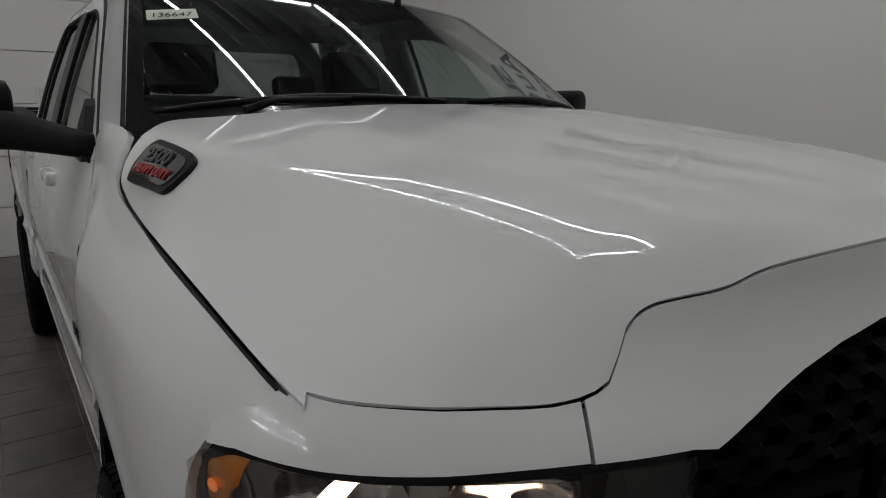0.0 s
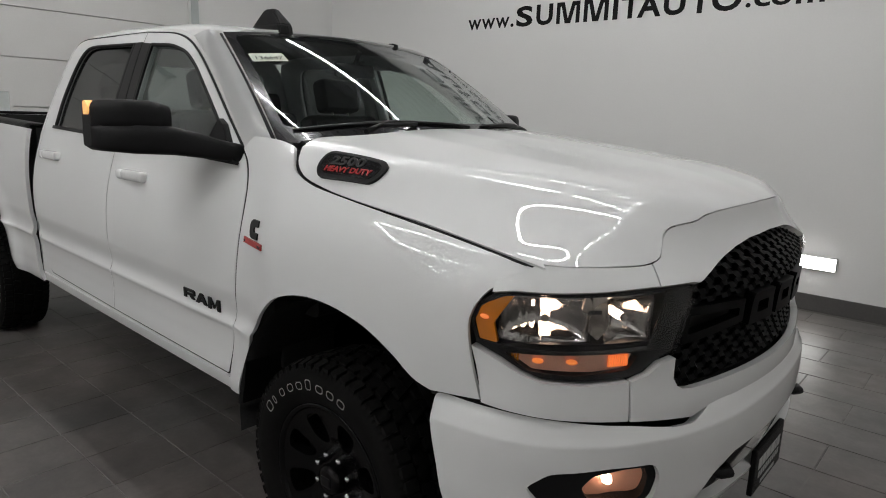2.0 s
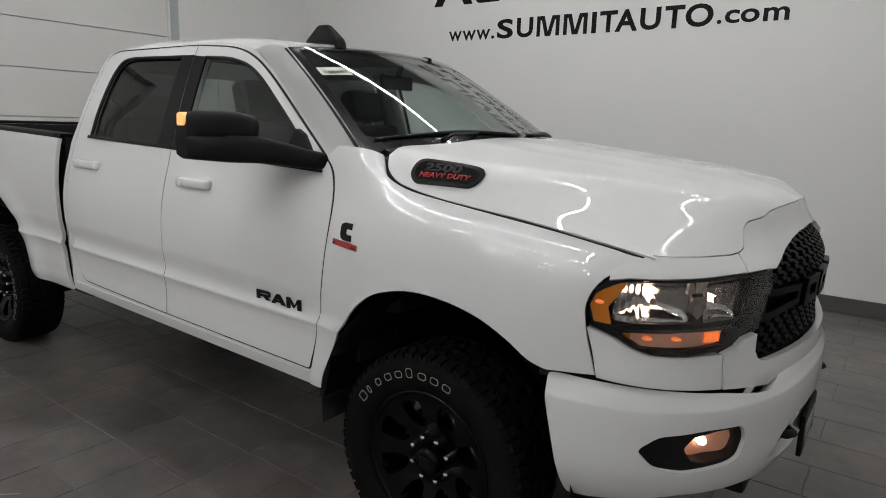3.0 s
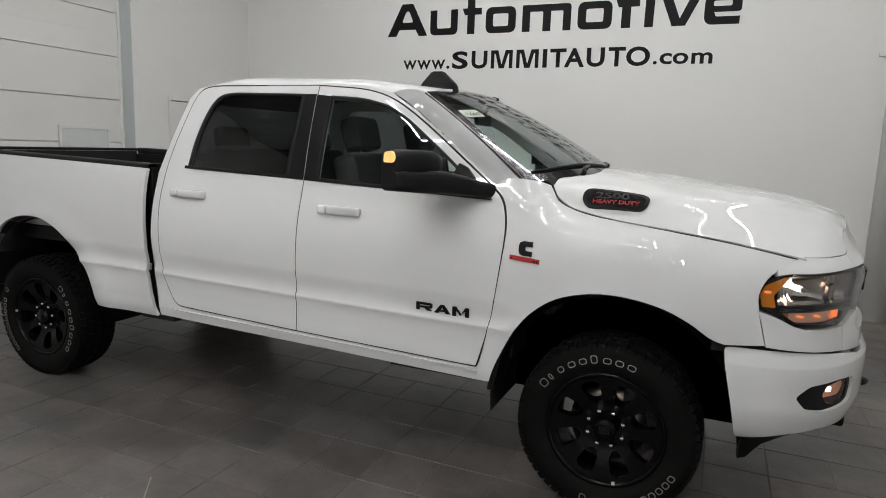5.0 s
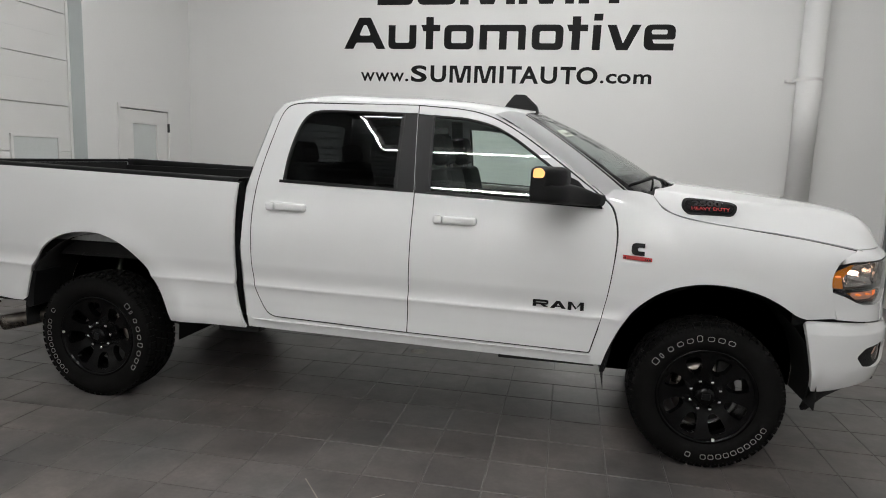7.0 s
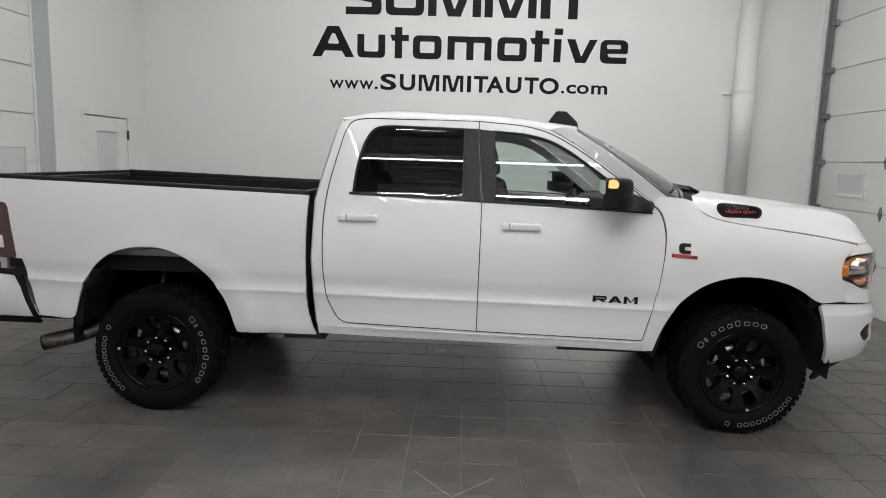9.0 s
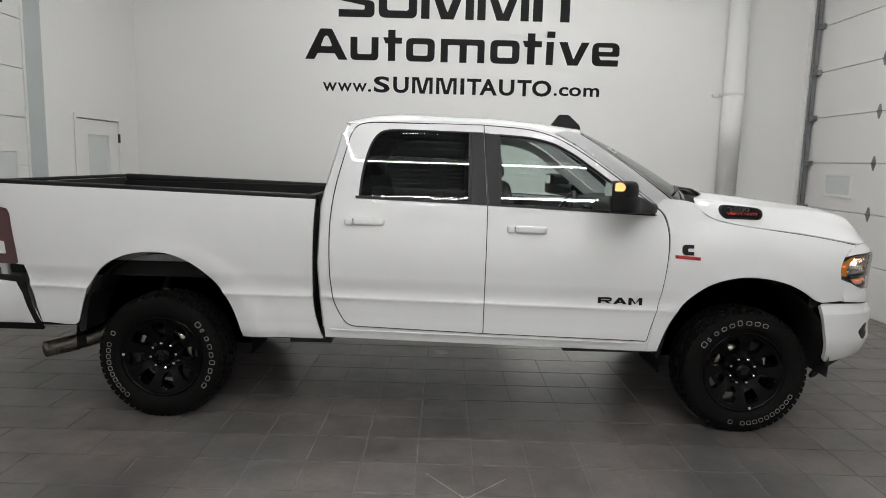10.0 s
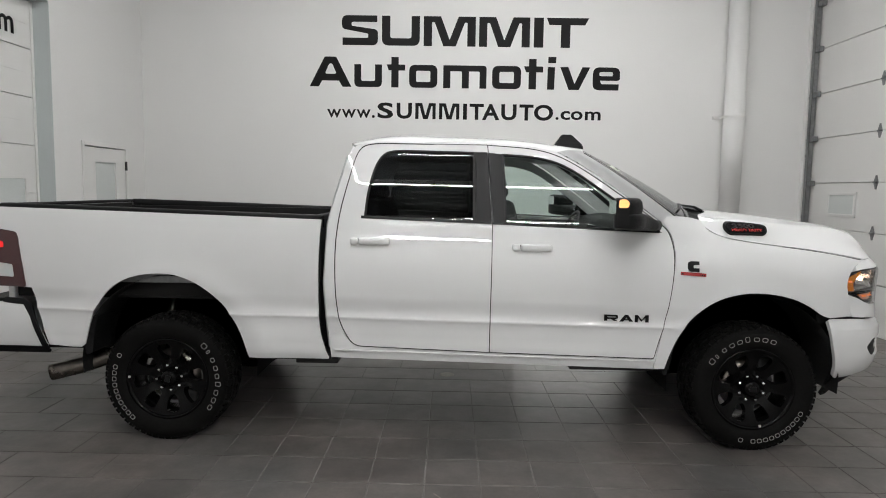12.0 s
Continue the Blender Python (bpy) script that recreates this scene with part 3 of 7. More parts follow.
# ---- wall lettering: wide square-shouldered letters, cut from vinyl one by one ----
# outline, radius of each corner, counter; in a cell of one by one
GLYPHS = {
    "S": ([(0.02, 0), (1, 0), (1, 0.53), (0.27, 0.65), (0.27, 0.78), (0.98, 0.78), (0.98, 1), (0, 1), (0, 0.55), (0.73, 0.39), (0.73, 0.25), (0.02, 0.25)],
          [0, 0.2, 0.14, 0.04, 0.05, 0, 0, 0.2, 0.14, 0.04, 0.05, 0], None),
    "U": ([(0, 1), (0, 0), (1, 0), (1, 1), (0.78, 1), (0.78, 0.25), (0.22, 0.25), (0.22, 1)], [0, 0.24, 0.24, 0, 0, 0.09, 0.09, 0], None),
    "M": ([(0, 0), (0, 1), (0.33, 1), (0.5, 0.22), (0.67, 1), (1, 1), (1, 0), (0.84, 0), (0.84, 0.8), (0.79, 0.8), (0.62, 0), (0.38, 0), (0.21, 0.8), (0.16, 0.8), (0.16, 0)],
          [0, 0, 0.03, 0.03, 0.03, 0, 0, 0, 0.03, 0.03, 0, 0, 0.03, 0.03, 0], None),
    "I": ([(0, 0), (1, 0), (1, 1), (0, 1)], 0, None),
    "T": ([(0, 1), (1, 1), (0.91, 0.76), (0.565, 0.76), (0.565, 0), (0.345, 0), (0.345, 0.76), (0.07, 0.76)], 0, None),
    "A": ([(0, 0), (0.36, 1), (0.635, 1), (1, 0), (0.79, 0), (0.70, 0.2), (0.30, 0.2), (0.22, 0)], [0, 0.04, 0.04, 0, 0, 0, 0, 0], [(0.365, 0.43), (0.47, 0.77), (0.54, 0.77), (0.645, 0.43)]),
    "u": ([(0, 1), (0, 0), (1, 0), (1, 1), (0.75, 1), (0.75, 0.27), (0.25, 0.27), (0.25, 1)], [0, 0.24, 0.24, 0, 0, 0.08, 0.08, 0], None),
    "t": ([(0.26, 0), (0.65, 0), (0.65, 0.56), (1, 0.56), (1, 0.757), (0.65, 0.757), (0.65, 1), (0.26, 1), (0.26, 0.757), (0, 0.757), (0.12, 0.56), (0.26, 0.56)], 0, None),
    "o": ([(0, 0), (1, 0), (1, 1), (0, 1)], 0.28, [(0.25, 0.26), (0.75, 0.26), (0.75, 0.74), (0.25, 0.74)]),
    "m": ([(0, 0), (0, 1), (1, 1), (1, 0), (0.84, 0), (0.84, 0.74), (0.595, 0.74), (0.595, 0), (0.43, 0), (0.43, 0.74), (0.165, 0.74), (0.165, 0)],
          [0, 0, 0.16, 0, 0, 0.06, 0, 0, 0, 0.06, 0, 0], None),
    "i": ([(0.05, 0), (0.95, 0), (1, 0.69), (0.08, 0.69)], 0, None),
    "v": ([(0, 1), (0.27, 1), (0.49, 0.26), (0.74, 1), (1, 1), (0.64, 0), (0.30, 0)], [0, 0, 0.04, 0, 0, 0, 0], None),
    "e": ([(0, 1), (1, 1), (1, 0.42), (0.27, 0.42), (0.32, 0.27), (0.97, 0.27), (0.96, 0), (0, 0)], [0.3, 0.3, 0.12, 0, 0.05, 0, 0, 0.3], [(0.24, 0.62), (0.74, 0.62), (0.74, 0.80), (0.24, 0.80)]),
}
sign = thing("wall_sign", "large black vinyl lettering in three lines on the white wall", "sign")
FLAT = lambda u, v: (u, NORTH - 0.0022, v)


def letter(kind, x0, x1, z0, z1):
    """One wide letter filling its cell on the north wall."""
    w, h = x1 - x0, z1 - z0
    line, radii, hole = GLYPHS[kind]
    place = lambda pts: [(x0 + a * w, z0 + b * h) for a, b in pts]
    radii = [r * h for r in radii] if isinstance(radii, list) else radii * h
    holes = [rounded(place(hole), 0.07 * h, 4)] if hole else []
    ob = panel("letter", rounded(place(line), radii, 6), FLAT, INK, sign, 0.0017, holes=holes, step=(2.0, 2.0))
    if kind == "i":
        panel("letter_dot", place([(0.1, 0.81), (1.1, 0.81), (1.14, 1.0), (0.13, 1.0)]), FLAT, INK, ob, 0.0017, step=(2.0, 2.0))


def small_letter(text, x0, x1, z0, z1, bold):
    """One letter of the plain address line, set into its cell."""
    if text == "M":
        return letter("M", x0, x1, z0, z1)
    ob = words("letter", text, 1.0, Matrix.Identity(4), INK, sign, 0.0, bold=bold)
    xs, ys = [v.co.x for v in ob.data.vertices], [v.co.y for v in ob.data.vertices]
    for v in ob.data.vertices:
        v.co = Vector((x0 + (v.co.x - min(xs)) / (max(xs) - min(xs)) * (x1 - x0), NORTH - 0.0022, z0 + (v.co.y - min(ys)) / (max(ys) - min(ys)) * (z1 - z0)))


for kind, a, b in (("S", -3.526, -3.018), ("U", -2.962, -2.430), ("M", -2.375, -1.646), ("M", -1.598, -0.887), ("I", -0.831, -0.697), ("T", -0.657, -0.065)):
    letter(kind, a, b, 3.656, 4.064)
for kind, a, b, h in (("A", -3.981, -3.390, 0.415), ("u", -3.349, -2.958, 0.315), ("t", -2.894, -2.631, 0.420), ("o", -2.574, -2.175, 0.317), ("m", -2.092, -1.482, 0.317),
                      ("o", -1.402, -0.996, 0.319), ("t", -0.958, -0.688, 0.420), ("i", -0.632, -0.521, 0.452), ("v", -0.448, -0.027, 0.315), ("e", 0.013, 0.394, 0.317)):
    letter(kind, a, b, 3.079, 3.079 + h)
for text, a, b in (("w", -3.734, -3.533), ("w", -3.525, -3.324), ("w", -3.316, -3.115)):
    small_letter(text, a, b, 2.646, 2.768, 0.012)
for text, a, b in (("S", -3.019, -2.794), ("U", -2.746, -2.529), ("M", -2.481, -2.192), ("M", -2.144, -1.856), ("I", -1.804, -1.748), ("T", -1.712, -1.511),
                   ("A", -1.535, -1.287), ("U", -1.263, -1.047), ("T", -1.007, -0.808), ("O", -0.800, -0.528)):
    small_letter(text, a, b, 2.644, 2.868, 0.030)
for text, a, b, h in ((".", -3.099, -3.054, 0.040), (".", -0.493, -0.449, 0.040), ("c", -0.423, -0.287, 0.126), ("o", -0.279, -0.111, 0.126), ("m", -0.079, 0.144, 0.124)):
    small_letter(text, a, b, 2.650 if a < -1 else 2.660, (2.650 if a < -1 else 2.660) + h, 0.022)

# ---- ceiling tubes ----
def hang_tube(a, b):
    """A thin lit tube from a to b (x, y) under the ceiling, in lengths of about 1.3 m."""
    dx, dy = b[0] - a[0], b[1] - a[1]
    n = max(1, round(math.hypot(dx, dy) / 1.35))
    for k in range(n):
        x0, y0 = a[0] + dx * k / n, a[1] + dy * k / n
        x1, y1 = a[0] + dx * (k + 1) / n, a[1] + dy * (k + 1) / n
        w, g = 0.016, 0.012
        lo = (min(x0, x1) + (g if dx else -w), min(y0, y1) + (g if dy else -w))
        hi = (max(x0, x1) - (g if dx else -w), max(y0, y1) - (g if dy else -w))
        lamp = thing("ceiling_tube", "lit white led tube hung below the ceiling", "lamp", "ceiling tubes")
        part("housing", box((lo[0], lo[1], HEIGHT - 0.13), (hi[0], hi[1], HEIGHT - 0.0005), 0.004), SEALED, lamp)
        part("diffuser", box((lo[0] + 0.004, lo[1] + 0.004, HEIGHT - 0.145), (hi[0] - 0.004, hi[1] - 0.004, HEIGHT - 0.132), 0.004), LED, lamp, "glowing diffuser")


# closed loops of tubes over the truck and in front of it
for x0, x1, y0, y1 in ((-3.30, 0.15, -4.45, -3.05), (-4.10, 1.45, -0.30, 1.70), (-3.20, 0.60, -7.60, -6.20)):
    for a, b in (((x0, y0), (x1, y0)), ((x0, y1), (x1, y1)), ((x0, y0 + 0.05), (x0, y1 - 0.05)), ((x1, y0 + 0.05), (x1, y1 - 0.05))):
        hang_tube(a, b)


# ---- the pickup truck: x ahead, right side towards -y, front axle at x = 0 ----
truck = thing("pickup_truck", "white crew cab pickup truck with black wheels and trim, lamps lit", "truck")
AXLE_F, AXLE_R, HUB = 0.0, -3.785, 0.405


def rake(x):
    """The body stands a little higher towards the tail."""
    return 0.015 * (x + 1.6)


DOOR_Z = [0.45, 0.52, 0.585, 0.62, 0.70, 0.790, 0.809, 0.821, 0.95, 1.08, 1.18, 1.28, 1.36, 1.43, 1.50, 1.60, 1.70, 1.80, 1.90, 1.97]
DOOR_Y = [0.920, 0.947, 0.9575, 0.9570, 0.9535, 0.9605, 0.9655, 0.960, 0.966, 0.966, 0.956, 0.936, 0.914, 0.896, 0.874, 0.842, 0.806, 0.768, 0.726, 0.690]


def y_cab(x, z):
    y = herm(DOOR_Z, DOOR_Y, z + rake(x))
    return y - 0.012 * max(0.0, (-x - 2.2)) ** 2


BED_Z = [0.50, 0.56, 0.64, 0.790, 0.809, 0.821, 0.95, 1.10, 1.25, 1.36, 1.42, 1.46, 1.49, 1.54]
BED_Y = [0.936, 0.956, 0.9585, 0.9640, 0.9695, 0.964, 0.970, 0.976, 0.970, 0.957, 0.946, 0.934, 0.915, 0.86]


def y_bed(x, z):
    y = herm(BED_Z, BED_Y, z + rake(x))
    d = math.hypot(x - AXLE_R, z - 0.46)
    return y + 0.020 * math.exp(-((d - 0.62) / 0.09) ** 2) - 0.03 * max(0.0, -x - 4.4) ** 1.5


FEN_X = [-0.68, -0.42, -0.10, 0.20, 0.45, 0.58, 0.67, 0.76]
FEN_Z = [0.50, 0.80, 0.95, 1.10, 1.20, 1.28, 1.36, 1.44, 1.53]
y_fender_table = table(FEN_X, FEN_Z, [
    [0.920, 0.962, 0.966, 0.965, 0.954, 0.936, 0.914, 0.890, 0.845],
    [0.930, 0.975, 0.985, 0.996, 0.988, 0.964, 0.926, 0.878, 0.800],
    [0.940, 0.980, 0.998, 1.005, 0.992, 0.960, 0.905, 0.840, 0.760],
    [0.945, 0.984, 1.002, 1.004, 0.986, 0.945, 0.876, 0.800, 0.710],
    [0.940, 0.982, 0.998, 0.994, 0.968, 0.915, 0.840, 0.760, 0.670],
    [0.925, 0.966, 0.976, 0.970, 0.945, 0.890, 0.810, 0.730, 0.640],
    [0.900, 0.940, 0.948, 0.940, 0.918, 0.868, 0.780, 0.700, 0.610],
    [0.860, 0.898, 0.906, 0.898, 0.880, 0.828, 0.740, 0.660, 0.570],
])


def y_fender(x, z):
    d = math.hypot(x - AXLE_F, z - 0.44)
    t = min(1.0, max(0.0, (x + 0.54) / 0.30))
    t = t * t * (3 - 2 * t)
    return y_cab(x, z) * (1 - t) + y_fender_table(x, z) * t + 0.008 * math.exp(-((d - 0.59) / 0.05) ** 2)


def right(f, lift=0.0):
    return lambda u, v: (u, -f(u, v) - lift, v)


def left(f, lift=0.0):
    return lambda u, v: (u, f(u, v) + lift, v)


SIDES = (("right", right, False), ("left", left, True))

# hood height over the plan: a middle line, then break lines (distance from the middle, height) out to the fender seam,
# with a soft crease along the dome and a sharper one from the vent badge to the front corner
HOOD_X = [-0.60, -0.20, 0.10, 0.40, 0.70, 0.90, 1.04]
HOOD_MID = [1.585, 1.556, 1.526, 1.493, 1.453, 1.400, 1.338]
HOOD_LINES = [
    [(0.25, 1.582), (0.25, 1.553), (0.25, 1.523), (0.25, 1.490), (0.24, 1.4495), (0.22, 1.3965), (0.20, 1.333)],
    [(0.50, 1.572), (0.50, 1.543), (0.50, 1.513), (0.50, 1.480), (0.475, 1.4415), (0.40, 1.388), (0.36, 1.324)],
    [(0.78, 1.530), (0.785, 1.498), (0.785, 1.468), (0.700, 1.450), (0.610, 1.420), (0.550, 1.362), (0.52, 1.298)],
    [(0.82, 1.505), (0.825, 1.465), (0.825, 1.430), (0.765, 1.402), (0.690, 1.360), (0.62, 1.305), (0.60, 1.235)],
    [(0.86, 1.476), (0.86, 1.425), (0.86, 1.392), (0.83, 1.352), (0.80, 1.303), (0.76, 1.252), (0.74, 1.200)],
    [(0.90, 1.440), (0.90, 1.374), (0.90, 1.343), (0.90, 1.305), (0.90, 1.251), (0.90, 1.212), (0.90, 1.164)],
]
HOOD_Y = [0.0, 0.90]
hood_spline = Spline(HOOD_X)


def hood_section(x):
    """Distances from the middle and heights of the hood's break lines at x."""
    w = hood_spline.weights(x)
    ys = [0.0] + [float(w @ np.array([p[0] for p in ln])) for ln in HOOD_LINES]
    zs = [float(w @ np.array(HOOD_MID))] + [float(w @ np.array([p[1] for p in ln])) for ln in HOOD_LINES]
    return ys, zs


class Sheet:
    """A height over the plan, even on both sides of the middle, rounded off so that reflections flow."""

    def __init__(self, us, vs, rows, soft, step=0.02, pad=8, section=None):
        self.step = step
        self.u0, self.v0 = us[0] - pad * step, -vs[-1] - pad * step
        nu, nv = int((us[-1] - us[0]) / step) + 2 * pad + 1, 2 * (int(vs[-1] / step) + pad) + 2
        at = np.abs(self.v0 + step * np.arange(nv))
        over = np.maximum(0.0, at - vs[-1])
        if section is None:
            su = Spline(us)
            wu = np.array([su.weights(self.u0 + i * step) for i in range(nu)])
            cuts = [(vs, r) for r in wu @ np.array(rows, float)]
        else:
            cuts = [section(self.u0 + i * step) for i in range(nu)]
        z = np.array([np.interp(at, ys, zs) + over * (zs[-1] - zs[-2]) / (ys[-1] - ys[-2]) for ys, zs in cuts])
        self.soften(z, soft)

    def soften(self, z, soft):
        step = self.step
        reach = int(3 * soft / step) + 1
        bell = np.exp(-0.5 * (np.arange(-reach, reach + 1) * step / soft) ** 2)
        bell /= bell.sum()
        for axis in (0, 1):
            ends = [(reach, reach) if a == axis else (0, 0) for a in (0, 1)]
            wide = np.pad(z, ends, mode="reflect", reflect_type="odd")
            z = np.apply_along_axis(lambda line: np.convolve(line, bell, mode="valid"), axis, wide)
        self.z = z

    def cubic(self, a, n):
        i = min(max(int(a), 1), n - 3)
        t = a - i
        return i, np.array([(1 - t) ** 3, 3 * t**3 - 6 * t * t + 4, -3 * t**3 + 3 * t * t + 3 * t + 1, t**3]) / 6

    def __call__(self, u, v):
        i, a = self.cubic((u - self.u0) / self.step, self.z.shape[0])
        j, b = self.cubic((v - self.v0) / self.step, self.z.shape[1])
        return float(a @ self.z[i - 1:i + 3, j - 1:j + 3] @ b)


hood_sheet = Sheet(HOOD_X, HOOD_Y, None, 0.016, 0.014, 12, hood_section)


# the hood's front edge: height over the distance from the middle, and (found below) its line in plan
EDGE_Y = [0.0, 0.25, 0.33, 0.385, 0.415, 0.44, 0.50, 0.55, 0.575, 0.59, 0.605, 0.62, 0.645, 0.675, 0.75, 0.88]
EDGE_Z = [1.376, 1.370, 1.365, 1.358, 1.348, 1.345, 1.343, 1.335, 1.318, 1.300, 1.281, 1.268, 1.259, 1.2535, 1.2525, 1.2525]
EDGE_PLAN = []


def edge_z(y):
    return herm(EDGE_Y, EDGE_Z, abs(y))


def z_rolled(x, y):
    """The hood with its skin rolled over into a lip along the front edge."""
    z = hood_sheet(x, y)
    xe = float(np.interp(abs(y), EDGE_PLAN[0], EDGE_PLAN[1]))
    d = (xe - x) * (1.0 - 0.3 * min(1.0, abs(y) / 0.7))
    if d < 0.07:
        z += float(np.interp(abs(y), EDGE_PLAN[2], EDGE_PLAN[3])) * (1 - max(-0.02, d) / 0.07) ** 1.8
    return z


def z_hood(x, y):
    return hood_skin(x, y) if EDGE_PLAN else hood_sheet(x, y)


def on_hood(u, v):
    return (u, v, z_hood(u, v))


class Shell:
    """An upright skin along a plan line, from the middle (s = 0) round the right corner (s > 0) and, mirrored, the left."""

    def __init__(self, plan, levels, insets):
        self.px, self.py = [p[0] for p in plan], [p[1] for p in plan]
        self.s = [0.0]
        for a, b in zip(plan, plan[1:]):
            self.s.append(self.s[-1] + math.dist(a, b))
        # mirrored knots keep the middle smooth
        self.ms = [-self.s[1]] + self.s
        self.mx = [self.px[1]] + self.px
        self.my = [-self.py[1]] + self.py
        self.levels, self.insets = levels, insets

    def plan(self, s):
        a = abs(s)
        return herm(self.ms, self.mx, a), herm(self.ms, self.my, a)

    def at(self, s, z, deeper=0.0):
        a = abs(s)
        x, y = self.plan(a)
        x1, y1 = self.plan(a + 0.004)
        dx, dy = x1 - x, y1 - y
        n = math.hypot(dx, dy) or 1.0
        d = herm(self.levels, self.insets, z) + deeper
        # inward is to the rear and the middle
        x, y = x - d * dy / n, y + d * dx / n
        return (x, -y if s >= 0 else y, z)

    def at_y(self, y):
        lo, hi = 0.0, self.s[-1]
        for _ in range(40):
            mid = (lo + hi) / 2
            lo, hi = (mid, hi) if self.plan(mid)[1] < y else (lo, mid)
        return lo

    def at_x(self, x):
        lo, hi = 0.0, self.s[-1]
        for _ in range(40):
            mid = (lo + hi) / 2
            lo, hi = (mid, hi) if self.plan(mid)[0] > x else (lo, mid)
        return lo

    def fn(self, deeper=0.0):
        return lambda s, z: self.at(s, z, deeper)


FRONT = Shell([(1.064, 0.0), (1.053, 0.2), (1.020, 0.40), (0.980, 0.57), (0.949, 0.645), (0.900, 0.735), (0.840, 0.826), (0.765, 0.900), (0.670, 0.948), (0.560, 0.970), (0.42, 0.983)],
              [0.80, 0.88, 0.95, 1.02, 1.10, 1.185, 1.215, 1.25, 1.30, 1.375, 1.46], [-0.006, -0.006, 0.002, 0.002, 0.0, 0.0, 0.016, 0.046, 0.082, 0.112, 0.135])
fy, fx = FRONT.at_y, FRONT.at_x


def shell_top(s):
    z = 1.27
    for _ in range(12):
        x, y, _ = FRONT.at(s, z)
        z = 0.5 * z + 0.5 * (edge_z(y) - 0.004)
    return z


TOPS = [(s, shell_top(s)) for s in np.linspace(0.0, fx(0.70), 60).tolist()]


def top_at(s):
    return herm([t[0] for t in TOPS], [t[1] for t in TOPS], abs(s))


# hood, with its front edge running just behind the brow
front_edge = []
for s, z in TOPS:
    x, y, _ = FRONT.at(s, z)
    x2, y2, _ = FRONT.at(s, z, 0.004)
    front_edge.append((x2, y2))
EDGE_PLAN.append([-p[1] for p in front_edge])
EDGE_PLAN.append([p[0] for p in front_edge])
at = np.linspace(0.0, 0.92, 93)
drop = np.array([edge_z(y) - hood_sheet(float(np.interp(y, EDGE_PLAN[0], EDGE_PLAN[1])), y) for y in at])
bell = np.exp(-0.5 * (np.arange(-9, 10) / 2.5) ** 2)
drop = np.convolve(np.pad(drop, 9, mode="edge"), bell / bell.sum(), mode="valid")
EDGE_PLAN += [at.tolist(), drop.tolist()]
hood_skin = Sheet(HOOD_X, HOOD_Y, None, 0.016, 0.012, 14, hood_section)
hood_skin.soften(np.array([[z_rolled(hood_skin.u0 + i * 0.012, hood_skin.v0 + j * 0.012) for j in range(hood_skin.z.shape[1])] for i in range(hood_skin.z.shape[0])]), 0.010)
TOPS = [(s, z_hood(*FRONT.at(s, z, 0.004)[:2]) - 0.003) for s, z in TOPS]
front_edge = [p for p in front_edge if p[1] > -0.878]
seam = smooth_line([(0.722, -0.887), (0.64, -0.897), (0.42, -0.905), (0.20, -0.9075), (-0.02, -0.904), (-0.15, -0.898), (-0.24, -0.888), (-0.305, -0.860), (-0.340, -0.816)], steps=4)
rear = smooth_line([(-0.335, -0.806), (-0.32, -0.74), (-0.26, -0.66), (-0.205, -0.56), (-0.19, -0.47), (-0.20, -0.30), (-0.19, 0.0)], steps=4)
half = [p for p in front_edge] + seam + rear
outline = half + [(x, -y) for x, y in half[::-1][1:-1]]
hood = panel("hood", outline, on_hood, PAINT, truck, 0.007, step=(0.026, 0.013))
# black tubes that paint the shade in the gap under the hood's edge
for k in (1, -1):
    for gap in ([(x + 0.001, k * y, z_hood(x, y) - 0.0105) for x, y in front_edge], [(x, k * (y - 0.0015), z_hood(x, y) - 0.0095) for x, y in seam[3:]]):
        part("hood_seal", tube(gap, 0.0026, 6), LINER, hood)

# vent badge let into each flank of the hood
for name, side, flip in SIDES:
    k = -1 if name == "right" else 1
    pts = [(-0.196, 0.860), (-0.190, 0.826), (-0.165, 0.812), (0.075, 0.804), (0.100, 0.815), (0.090, 0.850), (0.065, 0.868), (-0.165, 0.884)]
    out = rounded([(a, k * b) for a, b in pts], 0.02)
    badge = panel("hood_badge", out, on_hood, SATINB, hood, 0.012, step=(0.03, 0.02), lift=0.010, label="black vent badge with raised figures")
    c = [(a * 0.88 - 0.006, (b - 0.845) * 0.72 + 0.845) for a, b in pts]
    panel("hood_badge_well", rounded([(a, k * b) for a, b in c], 0.012), on_hood, GLOSSB, badge, 0.002, step=(0.03, 0.02), lift=0.0122)
    if k < 0:
        base = Vector(on_hood(-0.150, -0.877))
        e = (Vector(on_hood(0.05, -0.862)) - base).normalized()
        du = Vector(on_hood(0.0, -0.84)) - Vector(on_hood(-0.1, -0.84))
        dv = Vector(on_hood(-0.05, -0.82)) - Vector(on_hood(-0.05, -0.86))
        n = du.cross(dv)
        n = (n - e * n.dot(e)).normalized()
        up = n.cross(e)
        m = Matrix(((e.x, up.x, n.x, 0), (e.y, up.y, n.y, 0), (e.z, up.z, n.z, 0), (0, 0, 0, 1)))
        words("figures", "2500", 0.046, Matrix.Translation(base + n * 0.0135 + up * 0.042 + e * 0.014) @ m, FIGUREG, badge, 0.004, wide=1.62, bold=0.0012)
        words("lettering", "HEAVY DUTY", 0.029, Matrix.Translation(base + n * 0.0135 + up * 0.014 + e * 0.004) @ m, REDP, badge, 0.003, wide=1.16, bold=0.0006, label="red raised letters")

